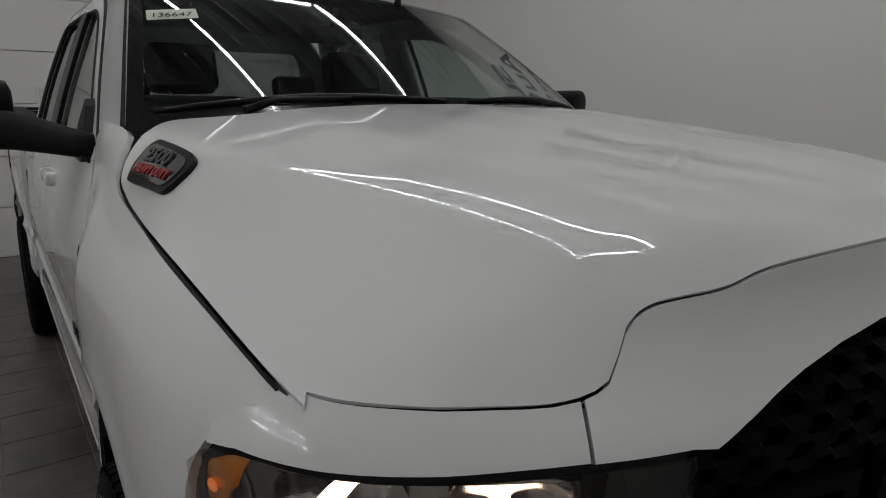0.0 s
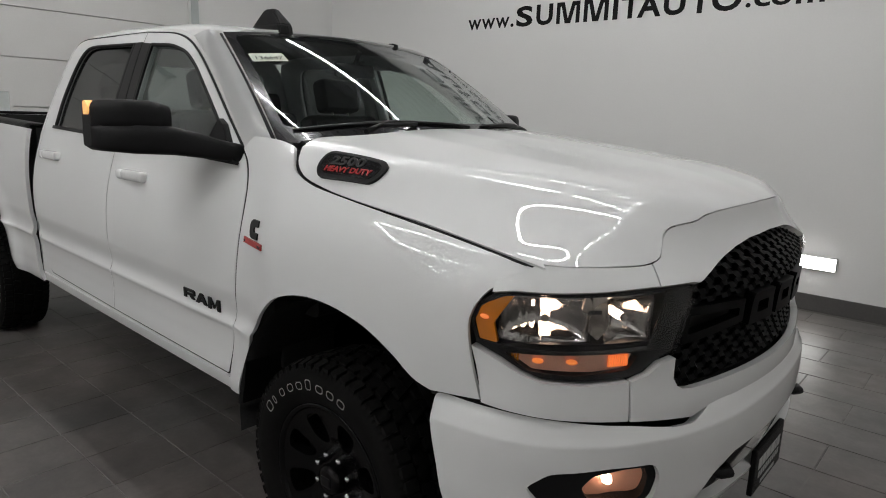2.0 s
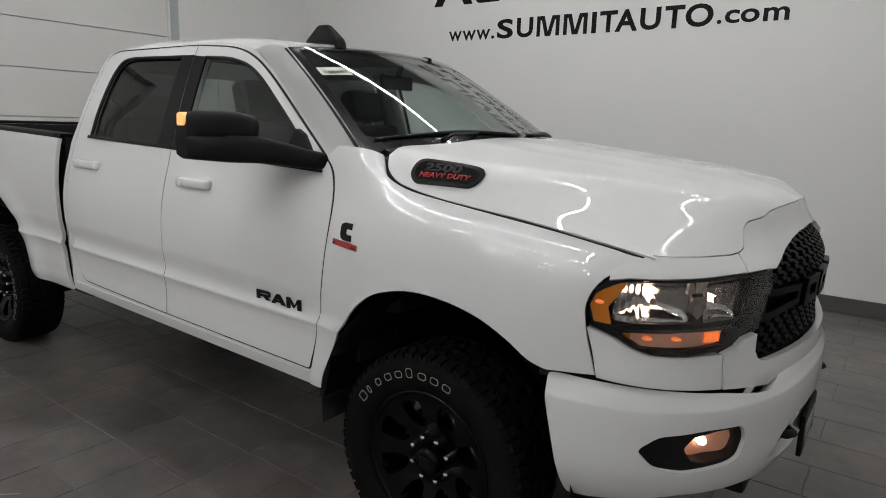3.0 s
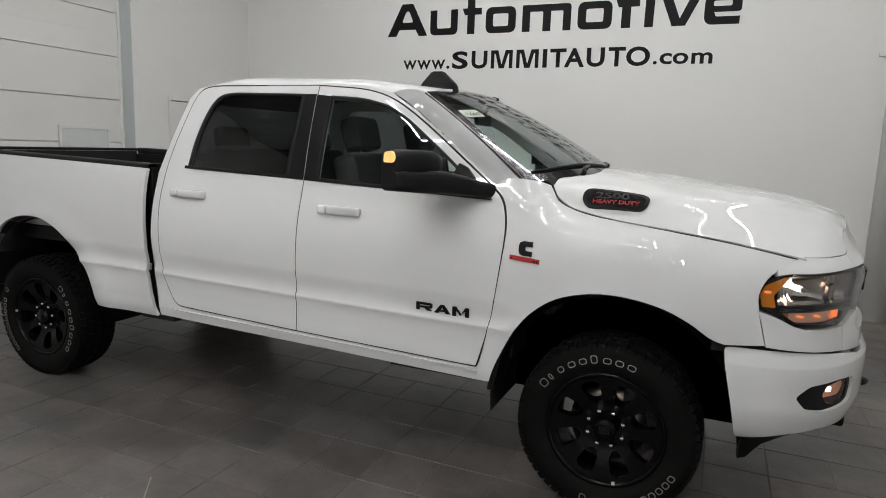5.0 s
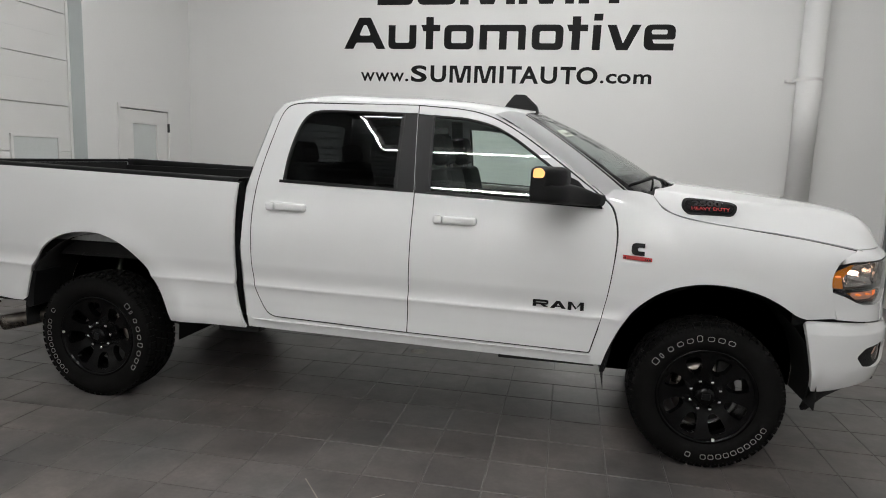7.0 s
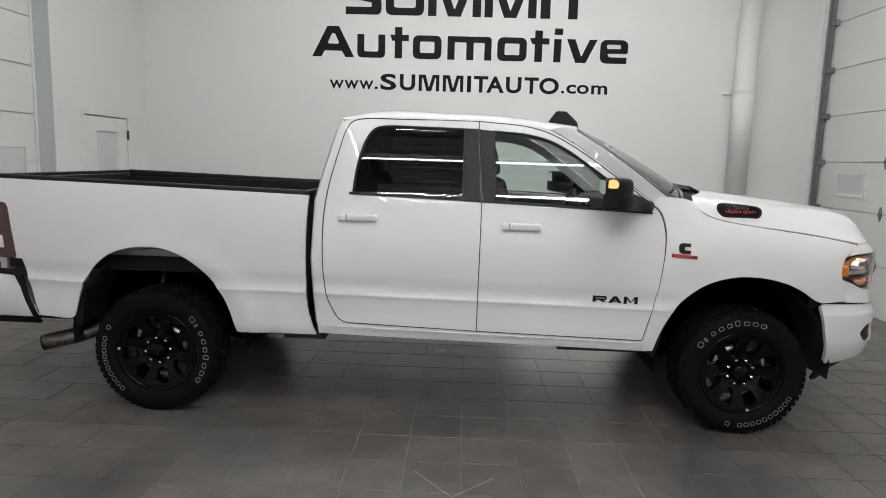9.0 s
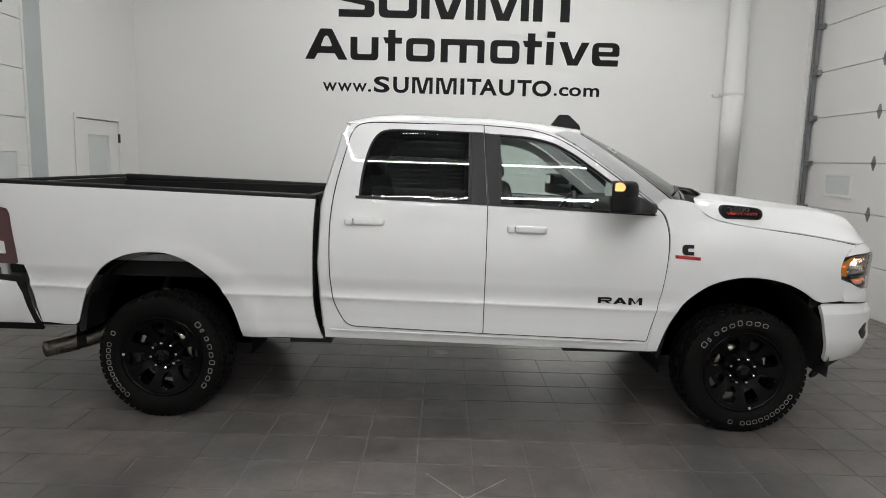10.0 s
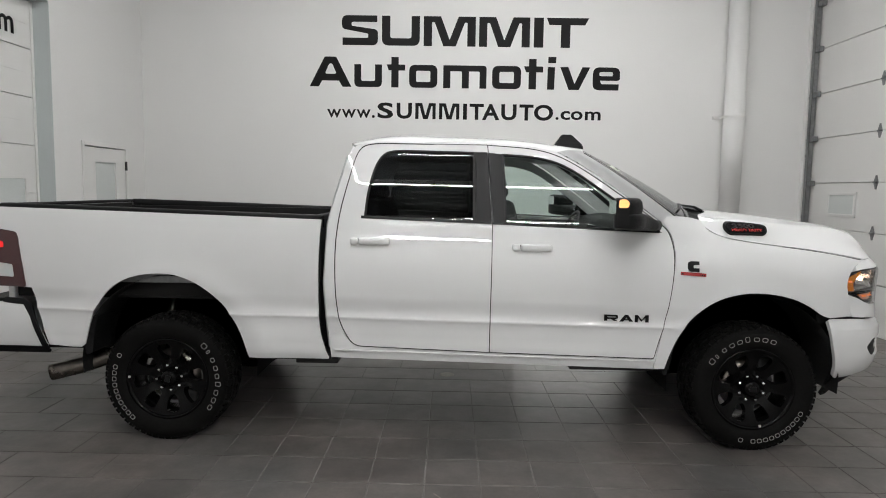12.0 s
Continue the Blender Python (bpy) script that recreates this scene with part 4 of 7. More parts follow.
# fenders
FENDER = (smooth_line([(-0.636, 0.520), (-0.602, 0.70), (-0.561, 0.90), (-0.534, 1.10), (-0.522, 1.25), (-0.532, 1.34), (-0.557, 1.412), (-0.610, 1.462)], steps=4)
          + smooth_line([(-0.560, 1.508), (-0.47, 1.505), (-0.40, 1.497), (-0.345, 1.482)], steps=3)
          + smooth_line([(-0.322, 1.450), (-0.295, 1.415), (-0.24, 1.388), (-0.15, 1.363), (0.0, 1.342), (0.20, 1.3175), (0.42, 1.2895), (0.62, 1.256), (0.712, 1.238)], steps=3)
          + smooth_line([(0.690, 1.238), (0.634, 1.207), (0.586, 1.164), (0.560, 1.10), (0.566, 1.036), (0.578, 0.98), (0.602, 0.892)], steps=3)
          + smooth_line([(0.455, 0.880), (0.395, 0.900), (0.315, 0.952), (0.20, 1.002), (0.05, 1.030), (-0.10, 1.028), (-0.25, 0.985), (-0.36, 0.908), (-0.44, 0.815), (-0.50, 0.705), (-0.545, 0.60), (-0.568, 0.522)], steps=4))
for name, side, flip in SIDES:
    fender = panel("front_fender", FENDER, side(y_fender), PAINT, truck, 0.014, step=(0.045, 0.03), flip=flip)
    k = -1 if name == "right" else 1
    # engine badge: a bent figure over a red bar
    def on_fender(a, b, h, k=k):
        return (a, k * (y_fender(a, b) + 0.0005 + h), b)
    shape = [(1, 0.66), (1, 1), (0.30, 1), (0.08, 0.90), (0, 0.68), (0, 0.32), (0.08, 0.10), (0.30, 0), (1, 0), (1, 0.34), (0.56, 0.34), (0.48, 0.42), (0.48, 0.58), (0.56, 0.66)]
    bm = prism([(-0.450 + 0.068 * a, 1.160 + 0.066 * b) for a, b in shape], on_fender, 0.006)
    part("engine_badge", bm, SATINB, fender, "black bent emblem")
    part("engine_badge_bar", prism([(-0.492, 1.137), (-0.342, 1.130), (-0.342, 1.151), (-0.492, 1.158)], on_fender, 0.005), REDP, fender, "red bar under the emblem")
    bm = bmesh.new()
    for i in range(11):
        a = -0.486 + i * 0.0128
        merge(bm, prism([(a, 1.1405 - 0.0006 * i), (a + 0.0085, 1.1405 - 0.0006 * i), (a + 0.0085, 1.1495 - 0.0006 * i), (a, 1.1495 - 0.0006 * i)], lambda p, q, h: on_fender(p, q, h + 0.0052), 0.0012))
    part("engine_badge_marks", bm, SATINB, fender, "dark bars on the red strip")

# ---- cab ----
ROCK_R, ROCK_F = 0.552, 0.512


def rocker(x):
    return ROCK_R + (ROCK_F - ROCK_R) * (x + 2.70) / 2.08


REAR_WIN = rounded([(-2.520, 1.472), (-1.802, 1.450), (-1.805, 1.900), (-2.33, 1.908), (-2.415, 1.888), (-2.470, 1.795), (-2.510, 1.62)], [0.012, 0.004, 0.004, 0.08, 0.08, 0.1, 0.1], 4)
FRONT_WIN = rounded([(-1.615, 1.444), (-0.640, 1.408), (-0.905, 1.612), (-1.135, 1.775), (-1.262, 1.842), (-1.42, 1.878), (-1.630, 1.890)], [0.004, 0.01, 0.06, 0.06, 0.06, 0.06, 0.004])
DOOR_R = rounded([(-2.585, 0.640), (-1.704, 0.612), (-1.702, 1.0), (-1.697, 1.448), (-1.728, 1.952), (-2.50, 1.952), (-2.585, 1.915), (-2.700, 1.43), (-2.700, 1.05), (-2.680, 0.80)], [0.06, 0.004, 0, 0.05, 0.004, 0.1, 0.1, 0.2, 0.2, 0.2])
DOOR_F = rounded([(-1.698, 0.612), (-0.640, 0.590), (-0.575, 0.83), (-0.540, 1.08), (-0.527, 1.28), (-0.560, 1.408), (-0.625, 1.462), (-0.880, 1.650), (-1.10, 1.803), (-1.26, 1.890), (-1.42, 1.932), (-1.722, 1.952), (-1.691, 1.448), (-1.696, 1.0)],
                 [0.004, 0.01, 0.2, 0.2, 0.1, 0.06, 0.02, 0.2, 0.2, 0.1, 0.1, 0.004, 0.05, 0])
CAB_SIDE = [(-2.728, 0.553), (-0.60, 0.511), (-0.585, 0.75), (-0.57, 1.0), (-0.56, 1.25), (-0.565, 1.40), (-0.598, 1.464), (-0.70, 1.542), (-0.88, 1.675), (-1.10, 1.828), (-1.26, 1.917), (-1.42, 1.958), (-1.73, 1.978), (-2.45, 1.974), (-2.60, 1.945),
            (-2.650, 1.88), (-2.760, 1.43), (-2.772, 1.05), (-2.755, 0.80)]


def on_screen(u, v):
    """Windscreen: u across from -1 to 1, v from its foot to its head."""
    bx, by, bz = -0.20 - 0.275 * u * u, 0.828 * u, 1.525 - 0.03 * u * u
    tx, ty, tz = -1.015 - 0.065 * u * u, 0.676 * u, 1.955 - 0.037 * u * u
    bulge = 0.026 * 4 * v * (1 - v) * (1 - 0.5 * u * u)
    return (bx + (tx - bx) * v + bulge * 0.45, by + (ty - by) * v, bz + (tz - bz) * v + bulge * 0.9)


def grown(points, d):
    """A convex outline pushed outwards by d."""
    cx, cy = sum(p[0] for p in points) / len(points), sum(p[1] for p in points) / len(points)
    out = []
    for x, y in points:
        r = math.hypot(x - cx, y - cy)
        out.append((x + (x - cx) / r * d, y + (y - cy) / r * d))
    return out


for name, side, flip in SIDES:
    k = -1 if name == "right" else 1
    shellp = panel("cab_side", CAB_SIDE, side(y_cab), PAINT, truck, 0.03, holes=[grown(REAR_WIN, 0.012), grown(FRONT_WIN, 0.012)], step=(0.07, 0.03), flip=flip, lift=-0.010)
    panel("rocker_strip", [(-2.70, rocker(-2.70) + 0.052), (-0.62, rocker(-0.62) + 0.052), (-0.62, rocker(-0.62) + 0.060), (-2.70, rocker(-2.70) + 0.060)], side(y_cab), PAINT, shellp, 0.012, step=(0.2, 0.03), flip=flip, lift=0.002)
    for dname, door_line, win, tint in (("rear_door", DOOR_R, REAR_WIN, GLASS_R), ("front_door", DOOR_F, FRONT_WIN, GLASS_F)):
        door = panel(dname, door_line, side(y_cab), PAINT, truck, 0.035, holes=[win], step=(0.06, 0.008), flip=flip)
        pane = panel("window_pane", grown(win, 0.006), side(y_cab), tint, door, 0.004, step=(0.12, 0.05), flip=flip, lift=-0.014, label="dark privacy glass" if dname == "rear_door" else "green tinted glass")
        pane.visible_shadow = False
        # handle: a bridged grip with a lock cover behind it
        hx, hz = (-2.375 - 0.105, 1.318) if dname == "rear_door" else (-1.335 - 0.105, 1.293)
        hy = y_cab(hx, hz)
        grip = bmesh.new()
        add_box(grip, (hx - 0.074, k * (hy - 0.012), hz - 0.024), (hx + 0.128, k * (hy + 0.034), hz + 0.024), 0.021, segments=6)
        bmesh.ops.recalc_face_normals(grip, faces=grip.faces)
        handle = part("handle", grip, PAINT, door, "white grip handle", smooth=True)
        lock = box((hx - 0.128, k * (hy - 0.012), hz - 0.024), (hx - 0.0765, k * (hy + 0.033), hz + 0.024), 0.019, segments=6)
        part("lock_cover", lock, PAINT, handle, smooth=True)
        part("handle_gasket", box((hx - 0.118, k * (hy - 0.006), hz - 0.016), (hx + 0.118, k * (hy + 0.002), hz + 0.016), 0.003), DASH, handle)
    # belt mouldings and the black pillar covers
    panel("belt_moulding", [(-2.545, 1.462), (-1.70, 1.438), (-1.70, 1.454), (-2.50, 1.476), (-2.545, 1.478)], side(y_cab), SATINB, shellp, 0.012, step=(0.2, 0.03), flip=flip, lift=0.006, label="black belt moulding")
    panel("belt_moulding", [(-1.692, 1.437), (-0.62, 1.397), (-0.62, 1.411), (-1.692, 1.453)], side(y_cab), SATINB, shellp, 0.012, step=(0.2, 0.03), flip=flip, lift=0.006, label="black belt moulding")
    panel("pillar_cover", [(-1.822, 1.454), (-1.699, 1.451), (-1.727, 1.905), (-1.822, 1.905)], side(y_cab), SATINB, shellp, 0.01, step=(0.1, 0.04), flip=flip, lift=0.0035, label="satin black pillar cover")
    panel("pillar_cover", [(-1.690, 1.452), (-1.602, 1.447), (-1.618, 1.892), (-1.720, 1.902)], side(y_cab), SATINB, shellp, 0.01, step=(0.1, 0.04), flip=flip, lift=0.0035, label="satin black pillar cover")
    # dark rubber round the glass, and black tubes painting the shade in the door gaps
    for line, depth, r in ((grown(DOOR_R, 0.003), 0.0062, 0.0054), (grown(DOOR_F, 0.003), 0.0062, 0.0054), (REAR_WIN, 0.004, 0.009), (FRONT_WIN, 0.004, 0.009)):
        f = side(y_cab)
        path = []
        for u, v in dense(line, 0.018) + [line[0]]:
            p = f(u, v)
            path.append((p[0], p[1] - k * depth, p[2]))
        part("rubber_seal", tube(path, r, 6), LINER, shellp)
    # windscreen pillar
    fr = [(-0.598, 1.466), (-0.70, 1.544), (-0.88, 1.677), (-1.10, 1.830), (-1.255, 1.917)]
    outer = [(x, k * (y_cab(x, z) - 0.004), z) for x, z in fr]
    inner = [(p[0], p[1], p[2] + 0.004) for p in (on_screen(k, v) for v in (0.0, 0.2, 0.45, 0.75, 1.0))]
    mid = []
    for o, i, w in zip(outer, inner, (0.0, 0.003, 0.005, 0.005, 0.004)):
        mid.append((0.45 * o[0] + 0.55 * i[0] - 0.01, 0.5 * (o[1] + i[1]) + k * w, 0.5 * (o[2] + i[2]) + w * 1.4 + 0.010))
    loft("windscreen_pillar", [smooth_line(outer, steps=5), smooth_line(mid, steps=5), smooth_line(inner, steps=5)], PAINT, truck, 6, flip=(k > 0), thick=0.012)


SCREEN_LINE = [(-1, 0), (1, 0), (1, 1), (-1, 1)]
screen = panel("windscreen", SCREEN_LINE, on_screen, GLASS_W, truck, 0.005, step=(0.08, 0.06), flip=True, label="tinted windscreen glass")
screen.visible_shadow = False
panel("windscreen_border", [(-1, -0.03), (1, -0.03), (1, 1), (-1, 1)], on_screen, GLOSSB, screen, 0.001, holes=[rounded([(-0.955, 0.085), (0.955, 0.085), (0.945, 0.955), (-0.945, 0.955)], 0.04)], step=(0.1, 0.08), flip=True, lift=-0.0055, label="black ceramic border")
for k in (-1, 1):
    panel("windscreen_trim", [(k * 0.955, 0.0), (k * 1.016, 0.0), (k * 1.020, 1.0), (k * 0.965, 1.0)][::k], on_screen, BLACKP, screen, 0.008, step=(0.05, 0.08), flip=True, lift=0.007, label="black edge moulding")
panel("sticker", rounded([(-0.935, 0.655), (-0.745, 0.648), (-0.747, 0.733), (-0.937, 0.740)], 0.004), on_screen, PAPER, screen, 0.0006, step=(0.1, 0.1), flip=True, lift=-0.0068, label="pale paper stock sticker")
a, b = Vector(on_screen(-0.928, 0.664)), Vector(on_screen(-0.750, 0.657))
c = Vector(on_screen(-0.930, 0.735))
# plan: the screen's left edge at u = -1 is the right flank of the truck
e = (b - a).normalized()
n = e.cross((c - a)).normalized()
up = n.cross(e)
m = Matrix(((e.x, up.x, n.x, 0), (e.y, up.y, n.y, 0), (e.z, up.z, n.z, 0), (0, 0, 0, 1)))
words("sticker_figures", "136647", 0.040, Matrix.Translation(a + n * 0.0105 + up * 0.003 + e * 0.004) @ m, INK, screen, 0.0002)

# roof
ROOF_X = [-2.66, -2.45, -2.0, -1.6, -1.3, -1.03]
ROOF_Y = [0.0, 0.30, 0.50, 0.60, 0.66, 0.70]
roof_table = Sheet(ROOF_X, ROOF_Y, [
    [1.985, 1.983, 1.976, 1.964, 1.950, 1.930],
    [2.034, 2.031, 2.020, 2.004, 1.984, 1.953],
    [2.040, 2.037, 2.027, 2.010, 1.990, 1.961],
    [2.031, 2.028, 2.018, 2.002, 1.984, 1.954],
    [2.002, 1.999, 1.990, 1.975, 1.955, 1.925],
    [1.972, 1.969, 1.957, 1.938, 1.914, 1.875],
], 0.03)
rx = lambda y: -1.018 - 0.065 * (y / 0.66) ** 2
roof_line = [(-2.650, -0.60), (-2.62, -0.66), (-2.50, -0.695), (-2.0, -0.702), (-1.70, -0.698), (-1.45, -0.699), (-1.30, -0.697), (-1.17, -0.690)] + [(rx(y) + 0.006, y) for y in (-0.665, -0.60, -0.5, -0.4, -0.3, -0.2, -0.1)]
roof_line = roof_line + [(rx(0) + 0.006, 0.0)] + [(x, -y) for x, y in roof_line[::-1]] + [(-2.668, 0.0)]
roof = panel("roof", roof_line, lambda u, v: (u, v, roof_table(u, abs(v)) - 0.006), PAINT, truck, 0.02, step=(0.06, 0.04))
panel("headliner", [(-2.58, -0.62), (-1.22, -0.58), (-1.14, 0), (-1.22, 0.58), (-2.58, 0.62)], lambda u, v: (u, v, roof_table(u, abs(v)) - 0.035), HEADLINER, roof, 0.01, step=(0.15, 0.12))
# roof marker lamps: moulded wedges
for x, y, s in ((-1.135, -0.385, 1.0), (-1.05, 0.30, 0.34)):
    z = roof_table(x, abs(y)) - 0.012
    lamp = bmesh.new()
    low = [(-0.105, -0.052), (0.105, -0.040), (0.115, 0.0), (0.105, 0.040), (-0.105, 0.052)]
    top = [(-0.045, -0.018), (0.020, -0.016), (0.026, 0.0), (0.020, 0.016), (-0.045, 0.018)]
    lo = [lamp.verts.new((x + a * s, y + b * s, z + (0.004 if a < 0 else -0.022))) for a, b in low]
    mi = [lamp.verts.new((x + a * s * 0.93, y + b * s * 0.9, z + 0.022 * s)) for a, b in low]
    hi = [lamp.verts.new((x + a * s, y + b * s, z + (0.095 if s == 1.0 else 0.045) * s)) for a, b in top]
    for p, q in ((lo, mi), (mi, hi)):
        for i in range(5):
            lamp.faces.new((p[i], p[(i + 1) % 5], q[(i + 1) % 5], q[i]))
    lamp.faces.new(hi)
    lamp.faces.new(lo[::-1])
    bmesh.ops.recalc_face_normals(lamp, faces=lamp.faces)
    bmesh.ops.bevel(lamp, geom=lamp.edges[:], offset=0.006 * s, segments=2, affect="EDGES")
    part("roof_lamp", lamp, BLACKP, roof, "black moulded roof lamp")

# cab back with its window
CAB_BACK = [(-0.86, 0.62), (0.86, 0.62), (0.90, 1.05), (0.875, 1.42), (0.70, 1.86), (0.62, 1.955), (0.0, 1.975), (-0.62, 1.955), (-0.70, 1.86), (-0.875, 1.42), (-0.90, 1.05)]
BACK_WIN = rounded([(-0.64, 1.50), (0.64, 1.50), (0.54, 1.86), (-0.54, 1.86)], 0.05)
on_back = lambda u, v: (-2.735 + 0.25 * max(0.0, v - 1.42) ** 1.4, u, v)
back = panel("cab_back", CAB_BACK, on_back, PAINT, truck, 0.02, holes=[BACK_WIN], step=(0.15, 0.06), flip=True)
bw = panel("window_pane", grown(BACK_WIN, 0.01), on_back, GLASS_B, back, 0.004, step=(0.2, 0.1), flip=True, lift=-0.006, label="dark privacy glass")
bw.visible_shadow = False
for k in (-1, 1):
    edge = [(-2.738, 0.62), (-2.757, 0.80), (-2.774, 1.05), (-2.762, 1.42), (-2.712, 1.64), (-2.655, 1.87)]
    side_line = [(x, k * (y_cab(x, z) - 0.010), z) for x, z in edge]
    mid_line = [(x - 0.010, k * (y_cab(x, z) - 0.03), z) for x, z in edge]
    in_line = [(on_back(0, z)[0] - 0.002, k * (y_cab(x, z) - 0.075), z) for x, z in edge]
    loft("cab_corner", [side_line, mid_line, in_line], PAINT, truck, 5, flip=(k < 0), thick=0.01)

# cowl and wipers at the foot of the windscreen
cowl_line = smooth_line([(-0.335, -0.79), (-0.315, -0.72), (-0.25, -0.65), (-0.20, -0.55), (-0.195, -0.3), (-0.19, 0.0)], steps=3)
cowl_line = cowl_line + [(x, -y) for x, y in cowl_line[::-1][1:]]
back_line = [(-0.475 + 0.262 * (1 - (y / 0.76) ** 2), y) for y in np.linspace(0.76, -0.76, 15).tolist()]
cowl = panel("cowl", [(x + 0.004, y) for x, y in cowl_line] + back_line, lambda u, v: (u, v, 1.512 - 0.10 * max(0.0, abs(v) - 0.55) + 0.01 * math.sin(u * 60)), BLACKP, truck, 0.02, step=(0.02, 0.06), label="black plastic cowl grille")
for y0, y1 in ((-0.70, -0.02), (0.05, 0.70)):
    pts, arm = [], []
    for i in range(9):
        t = i / 8
        u = (y0 + (y1 - y0) * t) / 0.75
        x, y, z = on_screen(u, 0.055 + 0.03 * math.sin(t * math.pi))
        pts.append((x + 0.008, y, z + 0.009))
    wiper = tube(pts, [0.006, 0.008, 0.009, 0.010, 0.012, 0.010, 0.009, 0.008, 0.005], 8)
    x, y, z = on_screen((y0 + 0.62 * (y1 - y0)) / 0.75, 0.07)
    add_tube(wiper, [(x + 0.010, y, z + 0.012), (x + 0.030, y - 0.22, z + 0.004), (x + 0.045, y - 0.30, z - 0.02)], [0.007, 0.009, 0.012], 8)
    part("wiper", wiper, SATINB, truck, "black wiper arm and blade")

# ---- mirrors ----
for k in (-1, 1):
    mirror = bmesh.new()
    # upper head
    def sweep(bm, rings, bevel=0.0):
        loops = [[bm.verts.new((x, k * y, z)) for x, y, z in ring] for ring in rings]
        n = len(loops[0])
        for a, b in zip(loops, loops[1:]):
            for i in range(n):
                bm.faces.new((a[i], a[(i + 1) % n], b[(i + 1) % n], b[i])).smooth = True
        bm.faces.new(loops[0][::-1])
        bm.faces.new(loops[-1])
    def ring(y, x0, x1, z0, z1, r=0.035, steps=4):
        return [(a, y, b) for a, b in rounded([(x0, z0), (x1, z0), (x1 - 0.0, z1), (x0, z1)], [r * 0.5, r, r * 1.3, r * 0.6], steps)]
    sweep(mirror, [ring(1.045, -0.945, -0.825, 1.525, 1.585, 0.02), ring(1.055, -0.955, -0.805, 1.52, 1.610), ring(1.12, -0.972, -0.80, 1.515, 1.622), ring(1.20, -0.990, -0.825, 1.515, 1.624), ring(1.265, -1.0, -0.88, 1.515, 1.618), ring(1.290, -1.0, -0.925, 1.52, 1.600, 0.02)])
    # lower head and arm down to the door
    sweep(mirror, [ring(1.292, -0.998, -0.925, 1.455, 1.53, 0.02), ring(1.27, -1.005, -0.87, 1.440, 1.535), ring(1.18, -0.990, -0.80, 1.432, 1.540), ring(1.06, -0.945, -0.755, 1.428, 1.532), ring(0.99, -0.875, -0.690, 1.420, 1.512), ring(0.935, -0.82, -0.64, 1.412, 1.490), ring(0.885, -0.80, -0.60, 1.408, 1.475, 0.02)])
    bmesh.ops.recalc_face_normals(mirror, faces=mirror.faces)
    head = part("side_mirror", mirror, BLACKP, truck, "black folding tow mirror")
    # sail against the window corner
    sail = prism([(-0.612, 1.402), (-0.80, 1.408), (-0.83, 1.50), (-0.800, 1.565), (-0.755, 1.545), (-0.640, 1.425)], lambda a, b, h, k=k: (a, k * (y_cab(a, b) - 0.006 + h), b), 0.03)
    part("mirror_sail", sail, BLACKP, head)
    part("mirror_glass", prism(rounded([(1.065, 1.53), (1.275, 1.53), (1.275, 1.605), (1.065, 1.61)], 0.015), lambda a, b, h, k=k: (-0.997 - h + 0.22 * (1.275 - a) * 0.25, k * a, b), 0.004), MIRROR, head, "mirror glass")
    lamp = bmesh.new()
    pts = rounded([(-0.990, 1.560), (-0.936, 1.560), (-0.927, 1.588), (-0.950, 1.611), (-0.986, 1.604)], 0.012)
    merge(lamp, prism(pts, lambda a, b, h, k=k: (a, k * (1.255 + 0.042 * (1 - ((a + 0.945) / 0.08) ** 2 * 0.5) * h - (0.12 * max(0, a + 0.93)) * h), b + 0.006), 1.0))
    part("mirror_lamp", lamp, MIRLAMP, head, "lit amber repeater")

# ---- front mask ----
L1 = [(fy(0.571), 1.203), (fy(0.66), 1.200), (fy(0.80), 1.194), (fx(0.67), 1.186), (fx(0.62), 1.176), (fx(0.572), 1.140), (fx(0.556), 1.09), (fx(0.572), 1.035),
      (fx(0.645), 1.012), (fx(0.70), 0.985), (fx(0.745), 0.970), (fy(0.83), 0.964), (fy(0.735), 0.968), (fy(0.695), 0.982), (fy(0.665), 1.008), (fy(0.632), 1.020), (fy(0.615), 1.030)]
GRILLE_TOP = [(0.0, 1.288), (fy(0.20), 1.281), (fy(0.30), 1.268), (fy(0.38), 1.252), (fy(0.44), 1.237), (fy(0.50), 1.220), (fy(0.545), 1.205), (fy(0.566), 1.197)]
SEAM_T = fy(0.675)
ring_top = [(s, top_at(s)) for s in np.linspace(0, SEAM_T - 0.002, 44).tolist()]
arch = ring_top + [(SEAM_T - 0.002, 1.205), (fy(0.571), 1.208)] + GRILLE_TOP[::-1][1:]
arch = arch + [(-s, z) for s, z in arch[::-1][1:-1]]
panel("grille_surround", arch, FRONT.fn(), PAINT, truck, 0.022, step=(0.04, 0.02), flip=True)
for k in (-1, 1):
    tops = [(s, top_at(s)) for s in np.linspace(SEAM_T + 0.003, fx(0.72), 12).tolist()] + [(fx(0.69), 1.236), (fx(0.655), 1.226), (fx(0.620), 1.206)]
    line = tops + [(s, z + 0.006) for s, z in (L1[4], L1[3], L1[2])] + [(SEAM_T + 0.003, 1.206)]
    line = [(-k * s, z) for s, z in line]
    panel("lamp_brow", line, FRONT.fn(), PAINT, truck, 0.05, step=(0.04, 0.02), flip=True)
